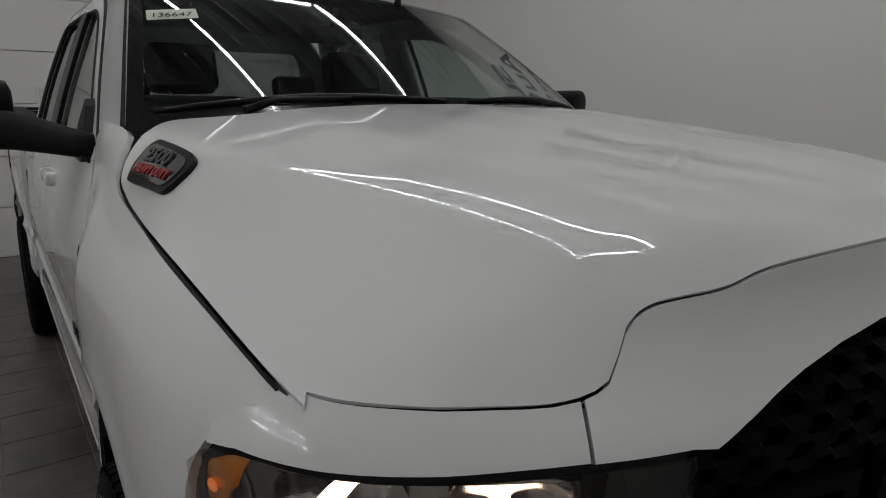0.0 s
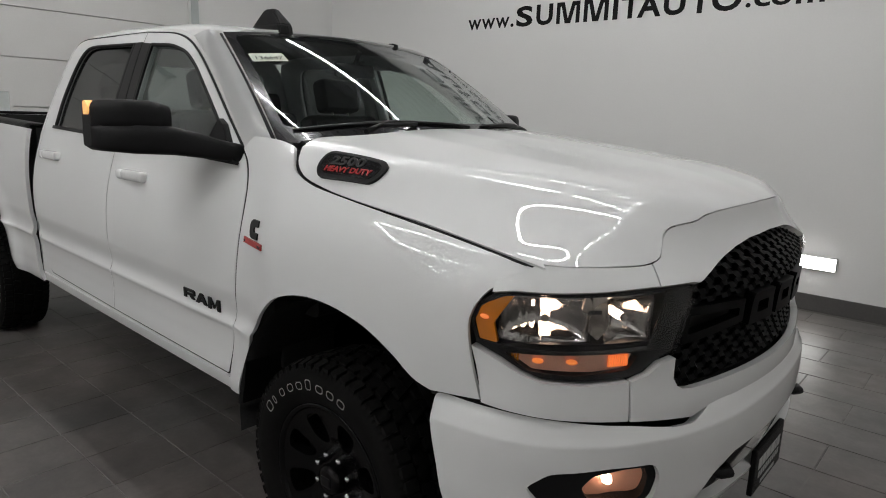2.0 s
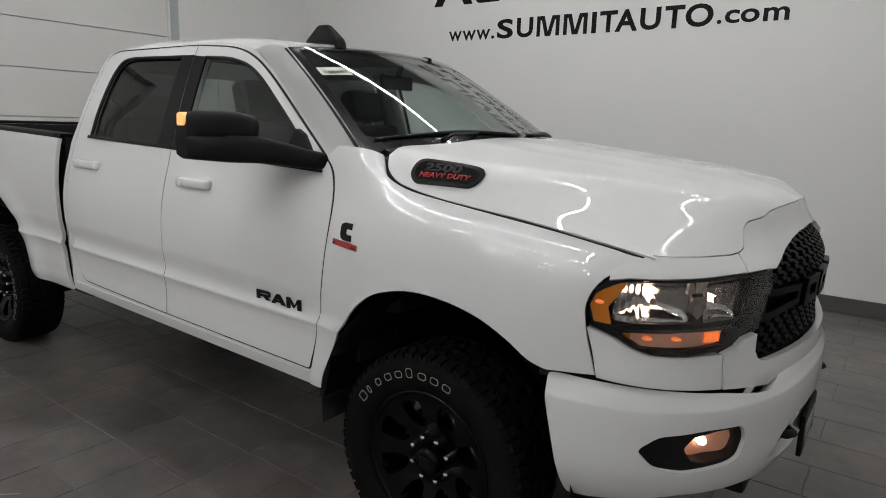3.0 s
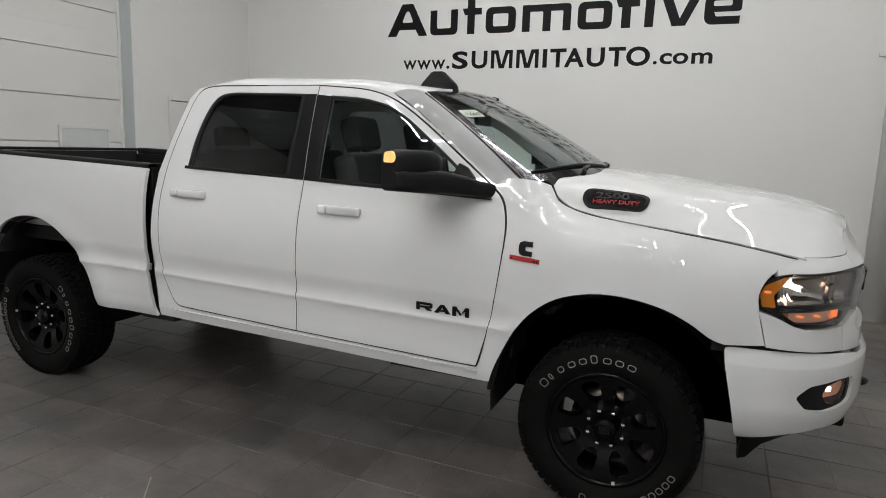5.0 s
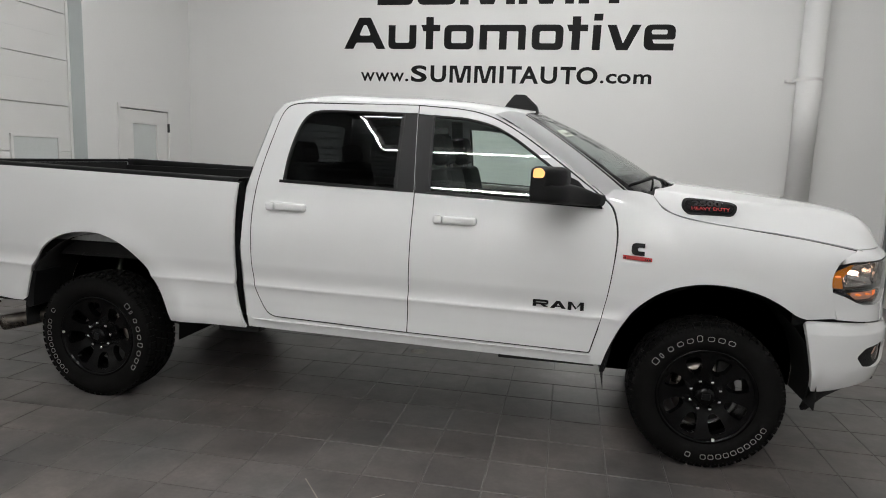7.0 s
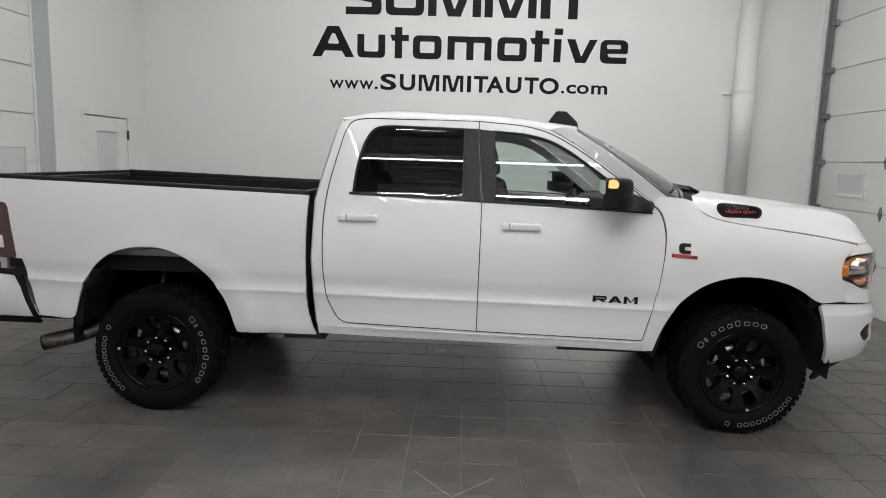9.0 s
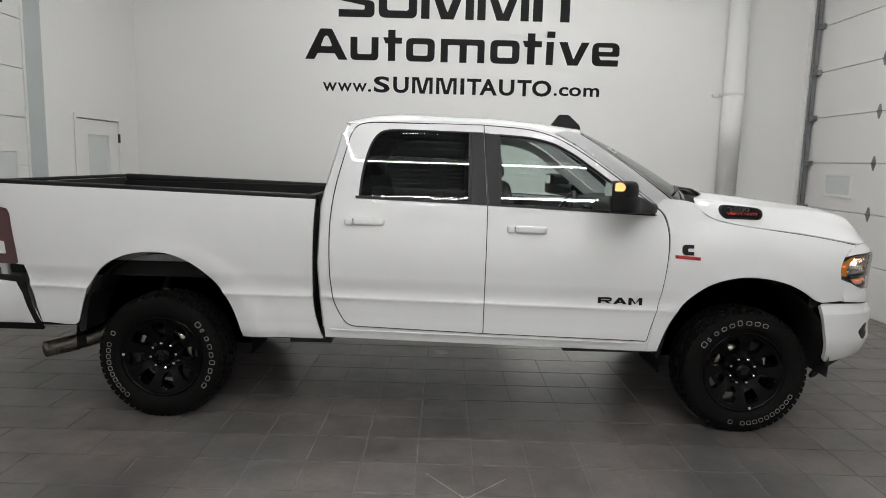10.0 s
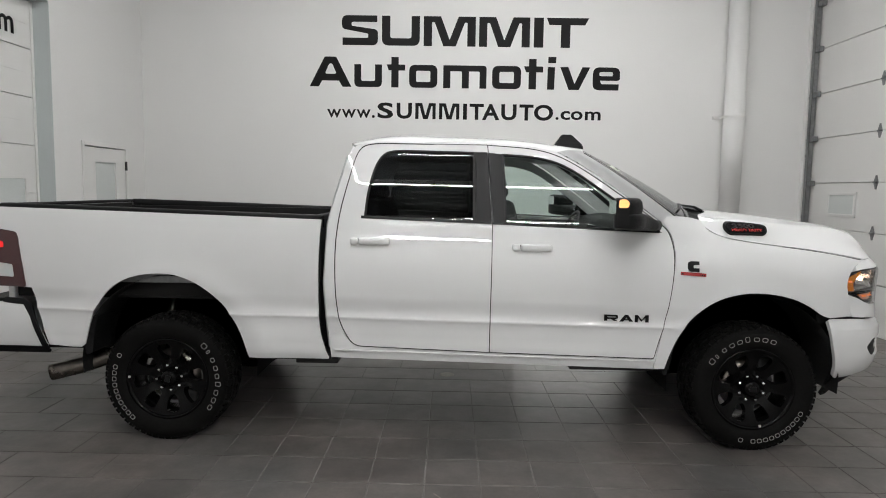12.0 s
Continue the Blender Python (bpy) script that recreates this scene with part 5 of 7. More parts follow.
# lower part under the grille, and the cheeks under the lamps
SEAM_B = fy(0.735)
GB = [(fy(0.618), 1.012), (fy(0.617), 0.957), (fy(0.604), 0.934), (fy(0.586), 0.924), (fy(0.55), 0.919), (fy(0.4), 0.914), (0.0, 0.912)]
low = [(0.0, 0.858), (fy(0.3), 0.857), (fy(0.50), 0.850), (fy(0.545), 0.838), (fy(0.60), 0.845), (SEAM_B - 0.002, 0.858), (SEAM_B - 0.002, 0.962), (fy(0.695) - 0.004, 0.976), (fy(0.665) - 0.004, 1.002)] + GB[:-1]
low = low + [(-s, z) for s, z in (low + [GB[-1]])[::-1][0:-1]]
# close the loop through the middle of the upper edge
panel("grille_surround_lower", low, FRONT.fn(-0.004), PAINT, truck, 0.024, step=(0.04, 0.02), flip=True)
for k in (-1, 1):
    line = [(SEAM_B + 0.003, 0.858), (fy(0.84), 0.868), (fx(0.74), 0.876), (fx(0.606), 0.886), (fx(0.582), 0.98), (fx(0.566), 1.030), (fx(0.645), 1.005), (fx(0.70), 0.978), (fx(0.745), 0.963), (fy(0.83), 0.957), (SEAM_B + 0.003, 0.961)]
    panel("lamp_cheek", [(-k * s, z) for s, z in line], FRONT.fn(), PAINT, truck, 0.05, step=(0.04, 0.02), flip=True)

# headlamps
for k in (-1, 1):
    def sg(pts):
        return [(-k * s, z) for s, z in pts]
    head = panel("headlamp", sg(rounded(L1, 0.01, 2)), FRONT.fn(0.115), SATINB, truck, 0.01, step=(0.05, 0.04), flip=True, label="lit headlamp with a smoked black housing")
    hole = [(fy(0.640), 1.190), (fy(0.80), 1.184), (fx(0.70), 1.180), (fx(0.650), 1.174), (fx(0.584), 1.140), (fx(0.562), 1.098), (fx(0.576), 1.044), (fx(0.64), 1.044), (fx(0.70), 1.058), (fy(0.86), 1.062), (fy(0.76), 1.062), (fy(0.650), 1.066)]
    hole2 = [(fx(0.652), 1.026), (fx(0.720), 1.030), (fy(0.86), 1.034), (fy(0.74), 1.034), (fy(0.712), 1.022), (fy(0.735), 0.988), (fy(0.86), 0.979), (fx(0.715), 0.986)]
    panel("bezel", sg(L1), FRONT.fn(0.016), SATINB, head, 0.095, holes=[sg(rounded(hole, 0.012, 3)), sg(rounded(hole2, 0.008, 3))], step=(0.06, 0.04), flip=True, label="black bezel")
    lens = panel("lens", sg(L1), FRONT.fn(-0.002), LENS, head, 0.003, step=(0.05, 0.03), flip=True, label="clear outer lens")
    lens.visible_shadow = False
    panel("smoke_band", sg([(fy(0.575), 1.197), (fy(0.66), 1.196), (fy(0.70), 1.04), (fy(0.632), 1.034)]), FRONT.fn(0.004), SMOKE, head, 0.002, step=(0.05, 0.04), flip=True, label="smoked inner end of the lens")
    # amber side marker, bent like a chevron
    panel("side_marker", sg(rounded([(fx(0.672), 1.176), (fx(0.632), 1.170), (fx(0.584), 1.136), (fx(0.566), 1.098), (fx(0.580), 1.048), (fx(0.632), 1.046), (fx(0.618), 1.096)], 0.006)), FRONT.fn(0.018), AMBER, head, 0.010, step=(0.03, 0.02), flip=True, label="amber side marker")
    marker_mid = FRONT.at(-k * fx(0.594), 1.11, 0.014)
    spot = bmesh.new()
    bmesh.ops.create_icosphere(spot, subdivisions=2, radius=0.009, matrix=Matrix.Translation(marker_mid) @ Matrix.Diagonal((1.6, 0.5, 0.7, 1.0)))
    part("marker_bulb", spot, AMBERON, head, "lit amber bulb")
    # two reflector bowls looking ahead
    for sc, wide, tall, zc, deep in ((0.5 * (fx(0.632) + fy(0.832)), 0.5 * (fx(0.632) - fy(0.832)), 0.062, 1.120, 0.090), (0.5 * (fy(0.800) + fy(0.685)), 0.5 * (fy(0.800) - fy(0.685)), 0.062, 1.120, 0.075)):
        bm = bmesh.new()
        grid = []
        for i in range(31):
            row = []
            for j in range(11):
                a, b = -1 + 2 * i / 30, -1 + 2 * j / 10
                d = 0.020 + deep * max(0.0, 1 - a * a) ** 0.7 * max(0.0, 1 - b**4) ** 0.5
                d += 0.004 * (i % 3) / 2 * (1 if a * wide > 0.02 and wide > 0.07 else 0)
                row.append(bm.verts.new(FRONT.at(-k * (sc + a * wide), zc + b * tall, d)))
            grid.append(row)
        for r0, r1 in zip(grid, grid[1:]):
            for j in range(10):
                bm.faces.new((r0[j], r0[j + 1], r1[j + 1], r1[j])).smooth = True
        bmesh.ops.solidify(bm, geom=bm.faces[:], thickness=0.002)
        part("reflector", bm, REFLECT, head, "bright stepped reflector")
        foot, tip = Vector(FRONT.at(-k * sc, zc, 0.022 + deep)), Vector(FRONT.at(-k * sc, zc, 0.046))
        part("bulb", tube([foot, foot.lerp(tip, 0.5), tip], [0.010, 0.012, 0.010], 10), BULB, head, "lit halogen bulb")
        part("bulb_shield", tube([tip + (foot - tip) * 0.05, tip, tip + (tip - foot) * 0.10], [0.010, 0.011, 0.009], 12), STEEL, head, "metal bulb shield")
    # plain bracket between the bowls
    panel("divider", sg(rounded([(fy(0.800), 1.182), (fy(0.846), 1.182), (fy(0.852), 1.150), (fy(0.836), 1.138), (fy(0.836), 1.092), (fy(0.815), 1.070), (fy(0.792), 1.100)], 0.006)), FRONT.fn(0.022), STEEL, head, 0.012, step=(0.03, 0.02), flip=True, label="grey metal divider")
    panel("divider_mark", sg([(fy(0.812), 1.150), (fy(0.840), 1.150), (fy(0.840), 1.140), (fy(0.812), 1.140)]), FRONT.fn(0.0205), DARKM, head, 0.002, step=(0.03, 0.02), flip=True)
    # dark tray under the bowls
    panel("lamp_tray", sg([(fx(0.640), 1.046), (fy(0.86), 1.046), (fy(0.66), 1.052), (fy(0.66), 1.040), (fy(0.86), 1.036), (fx(0.640), 1.036)]), FRONT.fn(0.010), GLOSSB, head, 0.02, step=(0.05, 0.02), flip=True, label="gloss black tray")
    # turn signal below
    sig = panel("turn_signal", sg(rounded([(fx(0.655), 1.026), (fy(0.86), 1.032), (fy(0.715), 1.032), (fy(0.735), 0.988), (fy(0.80), 0.982), (fx(0.720), 0.987)], 0.006)), FRONT.fn(0.034), ROSE, head, 0.01, step=(0.03, 0.02), flip=True, label="amber lit turn signal")
    for s0, s1, n in ((fx(0.668), fx(0.690), 3), (fy(0.778), fy(0.728), 9)):
        for i in range(n):
            a = s0 + (s1 - s0) * i / n
            b = a + (s1 - s0) / n * 0.7
            panel("signal_rib", sg([(a, 1.024), (b, 1.024), (b, 0.994), (a, 0.994)]), FRONT.fn(0.028), AMBERON if n > 3 else AMBER, sig, 0.005, step=(0.05, 0.05), flip=True)
    for at_s in (fx(0.735), fy(0.862)):
        spot = bmesh.new()
        bmesh.ops.create_icosphere(spot, subdivisions=2, radius=0.010, matrix=Matrix.Translation(FRONT.at(-k * at_s, 1.012, 0.026)) @ Matrix.Diagonal((1.5, 1.5, 0.55, 1.0)))
        part("signal_bulb", spot, AMBERON, sig, "lit amber bulb", smooth=True)

# grille: dark backing, rows of hooked bars, a heavy cross bar with plain raised blocks
GR = GRILLE_TOP + GB[:-1]
gline = GR + [(0.0, 0.912)]
gfull = gline + [(-s, z) for s, z in gline[::-1][1:-1]]
grille = panel("grille", [(s * 1.01, z) for s, z in gfull], FRONT.fn(0.075), LINER, truck, 0.01, step=(0.08, 0.04), flip=True, label="black grille with hooked honeycomb bars")


side_pts = [(1.288, 0.12), (1.268, fy(0.292)), (1.252, fy(0.372)), (1.237, fy(0.432)), (1.220, fy(0.492)), (1.197, fy(0.560)), (1.10, fy(0.595)), (1.012, fy(0.612)), (0.957, fy(0.611)), (0.934, fy(0.598)), (0.919, fy(0.55))]
half_at = lambda z: herm([p[0] for p in side_pts[::-1]], [p[1] for p in side_pts[::-1]], z) - 0.006
ROWS_Z = [0.930, 0.956, 0.982, 1.008, 1.034, 1.148, 1.172, 1.196, 1.220, 1.244, 1.262]
for r, z in enumerate(ROWS_Z):
    bm = bmesh.new()
    w = half_at(z)
    pitch = 0.074
    off = 0.0 if r % 2 else pitch / 2
    n = int(w / pitch) + 2
    for i in range(-n, n + 1):
        s0 = i * pitch + off
        path = [(s0 - 0.037, 0.0), (s0 - 0.022, 0.0), (s0 - 0.012, 0.011), (s0 + 0.012, 0.011), (s0 + 0.022, 0.0), (s0 + 0.037, 0.0)]
        path = [(max(-w, min(w, a)), b) for a, b in path]
        if path[-1][0] - path[0][0] < 0.004:
            continue
        for (a, za), (b, zb) in zip(path, path[1:]):
            if b - a < 1e-4:
                continue
            lo = [FRONT.at(a, z + za - 0.006, 0.022), FRONT.at(b, z + zb - 0.006, 0.022), FRONT.at(b, z + zb + 0.006, 0.030), FRONT.at(a, z + za + 0.006, 0.030)]
            hi = [FRONT.at(a, z + za - 0.010, 0.060), FRONT.at(b, z + zb - 0.010, 0.060), FRONT.at(b, z + zb + 0.006, 0.060), FRONT.at(a, z + za + 0.006, 0.060)]
            f = [bm.verts.new(p) for p in lo]
            g = [bm.verts.new(p) for p in hi]
            bm.faces.new(f)
            for q in range(4):
                bm.faces.new((f[q], g[q], g[(q + 1) % 4], f[(q + 1) % 4]))
    bmesh.ops.recalc_face_normals(bm, faces=bm.faces)
    part("grille_bar", bm, GRILLEB, grille)
zc = 1.090
for k in (-1, 1):
    # the cross bar splits towards the lamps
    a0, a1 = fy(0.30), half_at(1.09) - 0.004
    panel("cross_bar", [(-k * s, z) for s, z in rounded([(a0, zc - 0.034), (a1, zc - 0.052), (a1, zc + 0.052), (a0, zc + 0.034)], 0.006)], FRONT.fn(0.012), GRILLEB, grille, 0.03,
          holes=[[(-k * s, z) for s, z in rounded([(a0 + 0.03, zc - 0.012), (a1 - 0.02, zc - 0.026), (a1 - 0.02, zc + 0.026), (a0 + 0.03, zc + 0.012)], 0.006)]], step=(0.05, 0.03), flip=True)
for a, b in ((-0.285, -0.115), (-0.085, 0.085), (0.115, 0.285)):
    lean = 0.012
    panel("grille_mark", rounded([(a, zc - 0.047), (b, zc - 0.047), (b - lean, zc + 0.047), (a + lean, zc + 0.047)], 0.008), FRONT.fn(0.002), GRILLEB, grille, 0.03,
          holes=[rounded([(a + 0.045, zc - 0.016), (b - 0.045, zc - 0.016), (b - 0.05, zc + 0.018), (a + 0.05, zc + 0.018)], 0.006)], step=(0.05, 0.03), flip=True, label="plain raised black block")

# ---- front bumper ----
BUMP = Shell([(1.090, 0.0), (1.081, 0.22), (1.056, 0.42), (1.016, 0.57), (0.960, 0.70), (0.885, 0.815), (0.790, 0.905), (0.680, 0.965), (0.560, 0.995), (0.40, 1.005)],
             [0.44, 0.48, 0.54, 0.60, 0.68, 0.790, 0.806, 0.818, 0.860, 0.874, 0.882, 0.89], [0.085, 0.055, 0.022, 0.004, 0.0, 0.0, 0.002, 0.008, 0.030, 0.042, 0.056, 0.080])
by, bx = BUMP.at_y, BUMP.at_x
BL = [(0.0, 0.870), (by(0.30), 0.869), (by(0.47), 0.862), (by(0.56), 0.826), (by(0.62), 0.828), (by(0.75), 0.848), (by(0.88), 0.860), (bx(0.66), 0.868), (bx(0.50), 0.870), (bx(0.455), 0.866),
      (bx(0.462), 0.80), (bx(0.498), 0.64), (bx(0.525), 0.51), (bx(0.535), 0.478), (bx(0.60), 0.482), (bx(0.74), 0.512), (by(0.84), 0.530), (by(0.60), 0.520), (by(0.45), 0.508), (by(0.3), 0.505), (0.0, 0.505)]
bline = rounded(BL[1:-1], 0.012, 2)
bline = [(0.0, 0.880)] + bline + [(0.0, 0.505)] + [(-s, z) for s, z in bline[::-1]]
FOG = rounded([(by(0.908), 0.732), (by(0.80), 0.748), (by(0.69), 0.745), (by(0.668), 0.700), (by(0.685), 0.642), (by(0.72), 0.626), (by(0.85), 0.614), (by(0.912), 0.630), (by(0.940), 0.685)], 0.02, 3)
INTAKE = [(-by(0.46), 0.655), (-by(0.36), 0.690), (by(0.36), 0.690), (by(0.46), 0.655), (by(0.555), 0.578), (by(0.42), 0.560), (-by(0.42), 0.560), (-by(0.555), 0.578)]
bumper = panel("front_bumper", bline, BUMP.fn(), PAINT, truck, 0.03, holes=[FOG, [(-s, z) for s, z in FOG], rounded(INTAKE, 0.012, 3)], step=(0.04, 0.010), flip=True)
panel("intake_back", [(s * 1.05, 0.62 + (z - 0.62) * 1.2) for s, z in INTAKE], BUMP.fn(0.10), LINER, bumper, 0.005, step=(0.1, 0.05), flip=True)
for i in range(3):
    z = 0.588 + 0.030 * i
    panel("intake_bar", [(-by(0.50), z), (by(0.50), z), (by(0.49), z + 0.012), (-by(0.49), z + 0.012)], BUMP.fn(0.06), SATINB, bumper, 0.02, step=(0.08, 0.05), flip=True)
for k in (-1, 1):
    fog = panel("fog_lamp", [(-k * s, 0.69 + (z - 0.69) * 1.04) for s, z in FOG], BUMP.fn(0.085), SATINB, bumper, 0.008, step=(0.06, 0.05), flip=True, label="lit fog lamp in a black recess")
    inner_fog = [(by(0.765) + (s - by(0.80)) * 0.52, 0.690 + (z - 0.690) * 0.74) for s, z in FOG]
    panel("fog_bezel", [(-k * s, 0.692 + (z - 0.692) * 0.985) for s, z in FOG], BUMP.fn(0.014), BLACKP, fog, 0.06, holes=[[(-k * s, z) for s, z in inner_fog]], step=(0.05, 0.03), flip=True)
    panel("fog_reflector", [(-k * s, z) for s, z in inner_fog], lambda s, z, k=k: BUMP.at(s, z, 0.030 + 0.035 * max(0.0, 1 - ((abs(s) - by(0.78)) / 0.10) ** 2)), ROSE, fog, 0.003, step=(0.025, 0.02), flip=True)
    c0, c1 = Vector(BUMP.at(-k * by(0.785), 0.690, 0.062)), Vector(BUMP.at(-k * by(0.785), 0.690, 0.036))
    part("fog_bulb", tube([c0, c0.lerp(c1, 0.5), c1], [0.010, 0.015, 0.010], 10), BULB, fog, "lit bulb")
    fl = panel("fog_lens", [(-k * s, z) for s, z in inner_fog], BUMP.fn(0.018), LENS, fog, 0.003, step=(0.05, 0.04), flip=True, label="clear lens")
    fl.visible_shadow = False
    # tow hook
    hook = bmesh.new()
    yk = k * 0.40
    add_tube(hook, [(0.90, yk - 0.03, 0.640), (1.02, yk - 0.03, 0.640), (1.056, yk - 0.022, 0.640), (1.070, yk, 0.640), (1.056, yk + 0.022, 0.640), (1.02, yk + 0.03, 0.640), (0.90, yk + 0.03, 0.640)], 0.016, 10)
    part("tow_hook", hook, BLACKP, bumper, "black steel tow hook")
# dealer plate in front of the bumper
plate = part("plate", box((1.066, -0.160, 0.455), (1.084, 0.160, 0.612), 0.006, Matrix.Translation((0, 0, 0))), BLACKP, bumper, "black dealer plate with grey printing")
bm = bmesh.new()
for i, w in enumerate((0.036, 0.036, 0.046, 0.046, 0.014, 0.036)):
    y = -0.125 + [0, 0.042, 0.084, 0.136, 0.188, 0.208][i]
    add_box(bm, (1.0842, y, 0.535), (1.0852, y + w, 0.572))
for i in range(9):
    add_box(bm, (1.0842, -0.115 + i * 0.0265, 0.503), (1.0852, -0.097 + i * 0.0265, 0.524))
add_box(bm, (1.0842, -0.08, 0.472), (1.0852, 0.08, 0.484))
part("plate_printing", bm, GREYL, plate, "pale printed bars")
# black air dam under the bumper corners
for k in (-1, 1):
    dam = [(bx(0.545), 0.492), (bx(0.75), 0.530), (by(0.80), 0.542), (by(0.75), 0.515), (bx(0.78), 0.475), (bx(0.70), 0.42), (bx(0.655), 0.315), (bx(0.60), 0.305), (bx(0.585), 0.38)]
    panel("air_dam", [(-k * s, z) for s, z in rounded(dam, 0.012, 2)], BUMP.fn(0.04), BLACKP, truck, 0.02, step=(0.05, 0.04), flip=True)
part("air_dam_front", box((0.84, -0.60, 0.47), (0.98, 0.60, 0.53), 0.02), BLACKP, truck)
# black sheet painting the shade in the dark joint between mask and bumper
panel("joint_filler", [(-bx(0.45), 0.835), (bx(0.45), 0.835), (bx(0.45), 0.895), (-bx(0.45), 0.895)], FRONT.fn(0.055), LINER, truck, 0.01, step=(0.08, 0.05), flip=True)

# ---- pickup bed ----
BED = (smooth_line([(-2.745, 0.545), (-2.770, 0.62), (-2.805, 0.78), (-2.808, 1.10), (-2.803, 1.30), (-2.792, 1.452)], steps=4)
       + [(-3.2, 1.463), (-4.2, 1.488), (-4.868, 1.502), (-4.885, 1.40), (-4.880, 1.0)]
       + [(-4.66, 0.985), (-4.640, 0.90), (-4.595, 0.70), (-4.565, 0.610), (-4.345, 0.602)]
       + smooth_line([(-4.322, 0.620), (-4.275, 0.790), (-4.215, 0.905), (-4.125, 1.005), (-4.01, 1.065), (-3.87, 1.092), (-3.73, 1.086), (-3.60, 1.040), (-3.48, 0.955), (-3.385, 0.845), (-3.31, 0.700), (-3.262, 0.548)], steps=4))
for name, side, flip in SIDES:
    k = -1 if name == "right" else 1
    bed = panel("bed_side", BED, side(y_bed), PAINT, truck, 0.02, step=(0.07, 0.008), flip=flip)
    # rail cap
    cap = bmesh.new()
    n = 24
    prev = None
    for i in range(n + 1):
        x = -2.795 - (4.872 - 2.795) * i / n
        z = 1.456 + 0.0235 * (-x - 2.795)
        yo = y_bed(x, z - 0.012)
        sect = [(yo - 0.002, z - 0.020), (yo - 0.006, z + 0.012), (yo - 0.020, z + 0.022), (yo - 0.105, z + 0.022), (yo - 0.118, z + 0.010), (yo - 0.118, z - 0.06)]
        row = [cap.verts.new((x, k * a, b)) for a, b in sect]
        if prev:
            for a in range(5):
                cap.faces.new((prev[a], prev[a + 1], row[a + 1], row[a])).smooth = True
        prev = row
    bmesh.ops.recalc_face_normals(cap, faces=cap.faces)
    bmesh.ops.solidify(cap, geom=cap.faces[:], thickness=0.004)
    part("rail_cap", cap, BLACKP, bed, "black plastic rail cap")
    part("bed_inner_wall", box((-4.86, k * 0.79 - 0.015, 0.92), (-2.81, k * 0.79 + 0.015, 1.45 + 0.02), 0.004), BEDL, bed, "sprayed black bed wall")
    # tail lamp wrapping the rear corner
    tail = panel("tail_lamp", rounded([(-4.878, 0.995), (-4.695, 0.990), (-4.705, 1.10), (-4.735, 1.310), (-4.752, 1.345), (-4.878, 1.365)], 0.015), side(y_bed), REDLENS, truck, 0.03, step=(0.05, 0.04), flip=flip, lift=0.007, label="dark red tail lamp")
    panel("reverse_lamp", rounded([(-4.875, 1.06), (-4.765, 1.055), (-4.772, 1.135), (-4.875, 1.15)], 0.01), side(y_bed), SCREEN, tail, 0.006, step=(0.05, 0.04), flip=flip, lift=0.010, label="pale reversing lens")
    panel("brake_glow", rounded([(-4.872, 1.245), (-4.825, 1.242), (-4.828, 1.282), (-4.872, 1.290)], 0.012), side(y_bed), TAILON, tail, 0.006, step=(0.05, 0.04), flip=flip, lift=0.009, label="lit red lamp")
    # mud flap behind the wheel
    flap = prism(rounded([(-4.285, 0.80), (-4.245, 0.80), (-4.270, 0.70), (-4.285, 0.56), (-4.325, 0.548), (-4.342, 0.62), (-4.325, 0.76)], 0.01), lambda a, b, h, k=k: (a, k * (0.955 - h), b), 0.22)
    part("mud_flap", flap, BLACKP, truck)
    flap = prism(rounded([(-0.530, 0.70), (-0.505, 0.70), (-0.525, 0.58), (-0.548, 0.485), (-0.575, 0.480), (-0.565, 0.58)], 0.008), lambda a, b, h, k=k: (a, k * (0.958 - h), b), 0.22)
    part("mud_flap", flap, BLACKP, truck)
    part("bed_lower_trim", box((-4.60, k * 0.90 - 0.03, 0.583), (-4.34, k * 0.90 + 0.03, 0.606), 0.006), BLACKP, bed)
part("bed_floor", box((-4.86, -0.80, 0.90), (-2.81, 0.80, 0.925), 0.004), BEDL, truck, "sprayed black bed floor")
part("bed_front_wall", box((-2.835, -0.90, 0.60), (-2.805, 0.90, 1.455), 0.006), BEDL, truck, "black bed front wall")
bulk = bmesh.new()
add_box(bulk, (-2.855, -0.86, 1.445), (-2.80, 0.86, 1.478), 0.008)
part("bulkhead_cap", bulk, BLACKP, truck)
gate = part("tailgate", box((-4.915, -0.82, 0.86), (-4.865, 0.82, 1.500), 0.012), PAINT, truck)
part("tailgate_liner", box((-4.864, -0.79, 0.926), (-4.857, 0.79, 1.496), 0.002), BEDL, gate, "black tailgate lining")
part("tailgate_cap", box((-4.918, -0.82, 1.498), (-4.862, 0.82, 1.522), 0.008), BLACKP, gate)
# rear bumper: painted ends, black step pads


def rear_fn(deeper=0.0):
    def f(u, z):
        # u runs along x on the flank: the end cap as seen from the side
        d = herm([0.56, 0.60, 0.66, 0.84, 0.875, 0.90], [0.04, 0.015, 0.0, 0.0, 0.010, 0.035], z) + deeper
        return 0.972 - d - 0.35 * max(0.0, -u - 4.86) ** 1.6
    return f


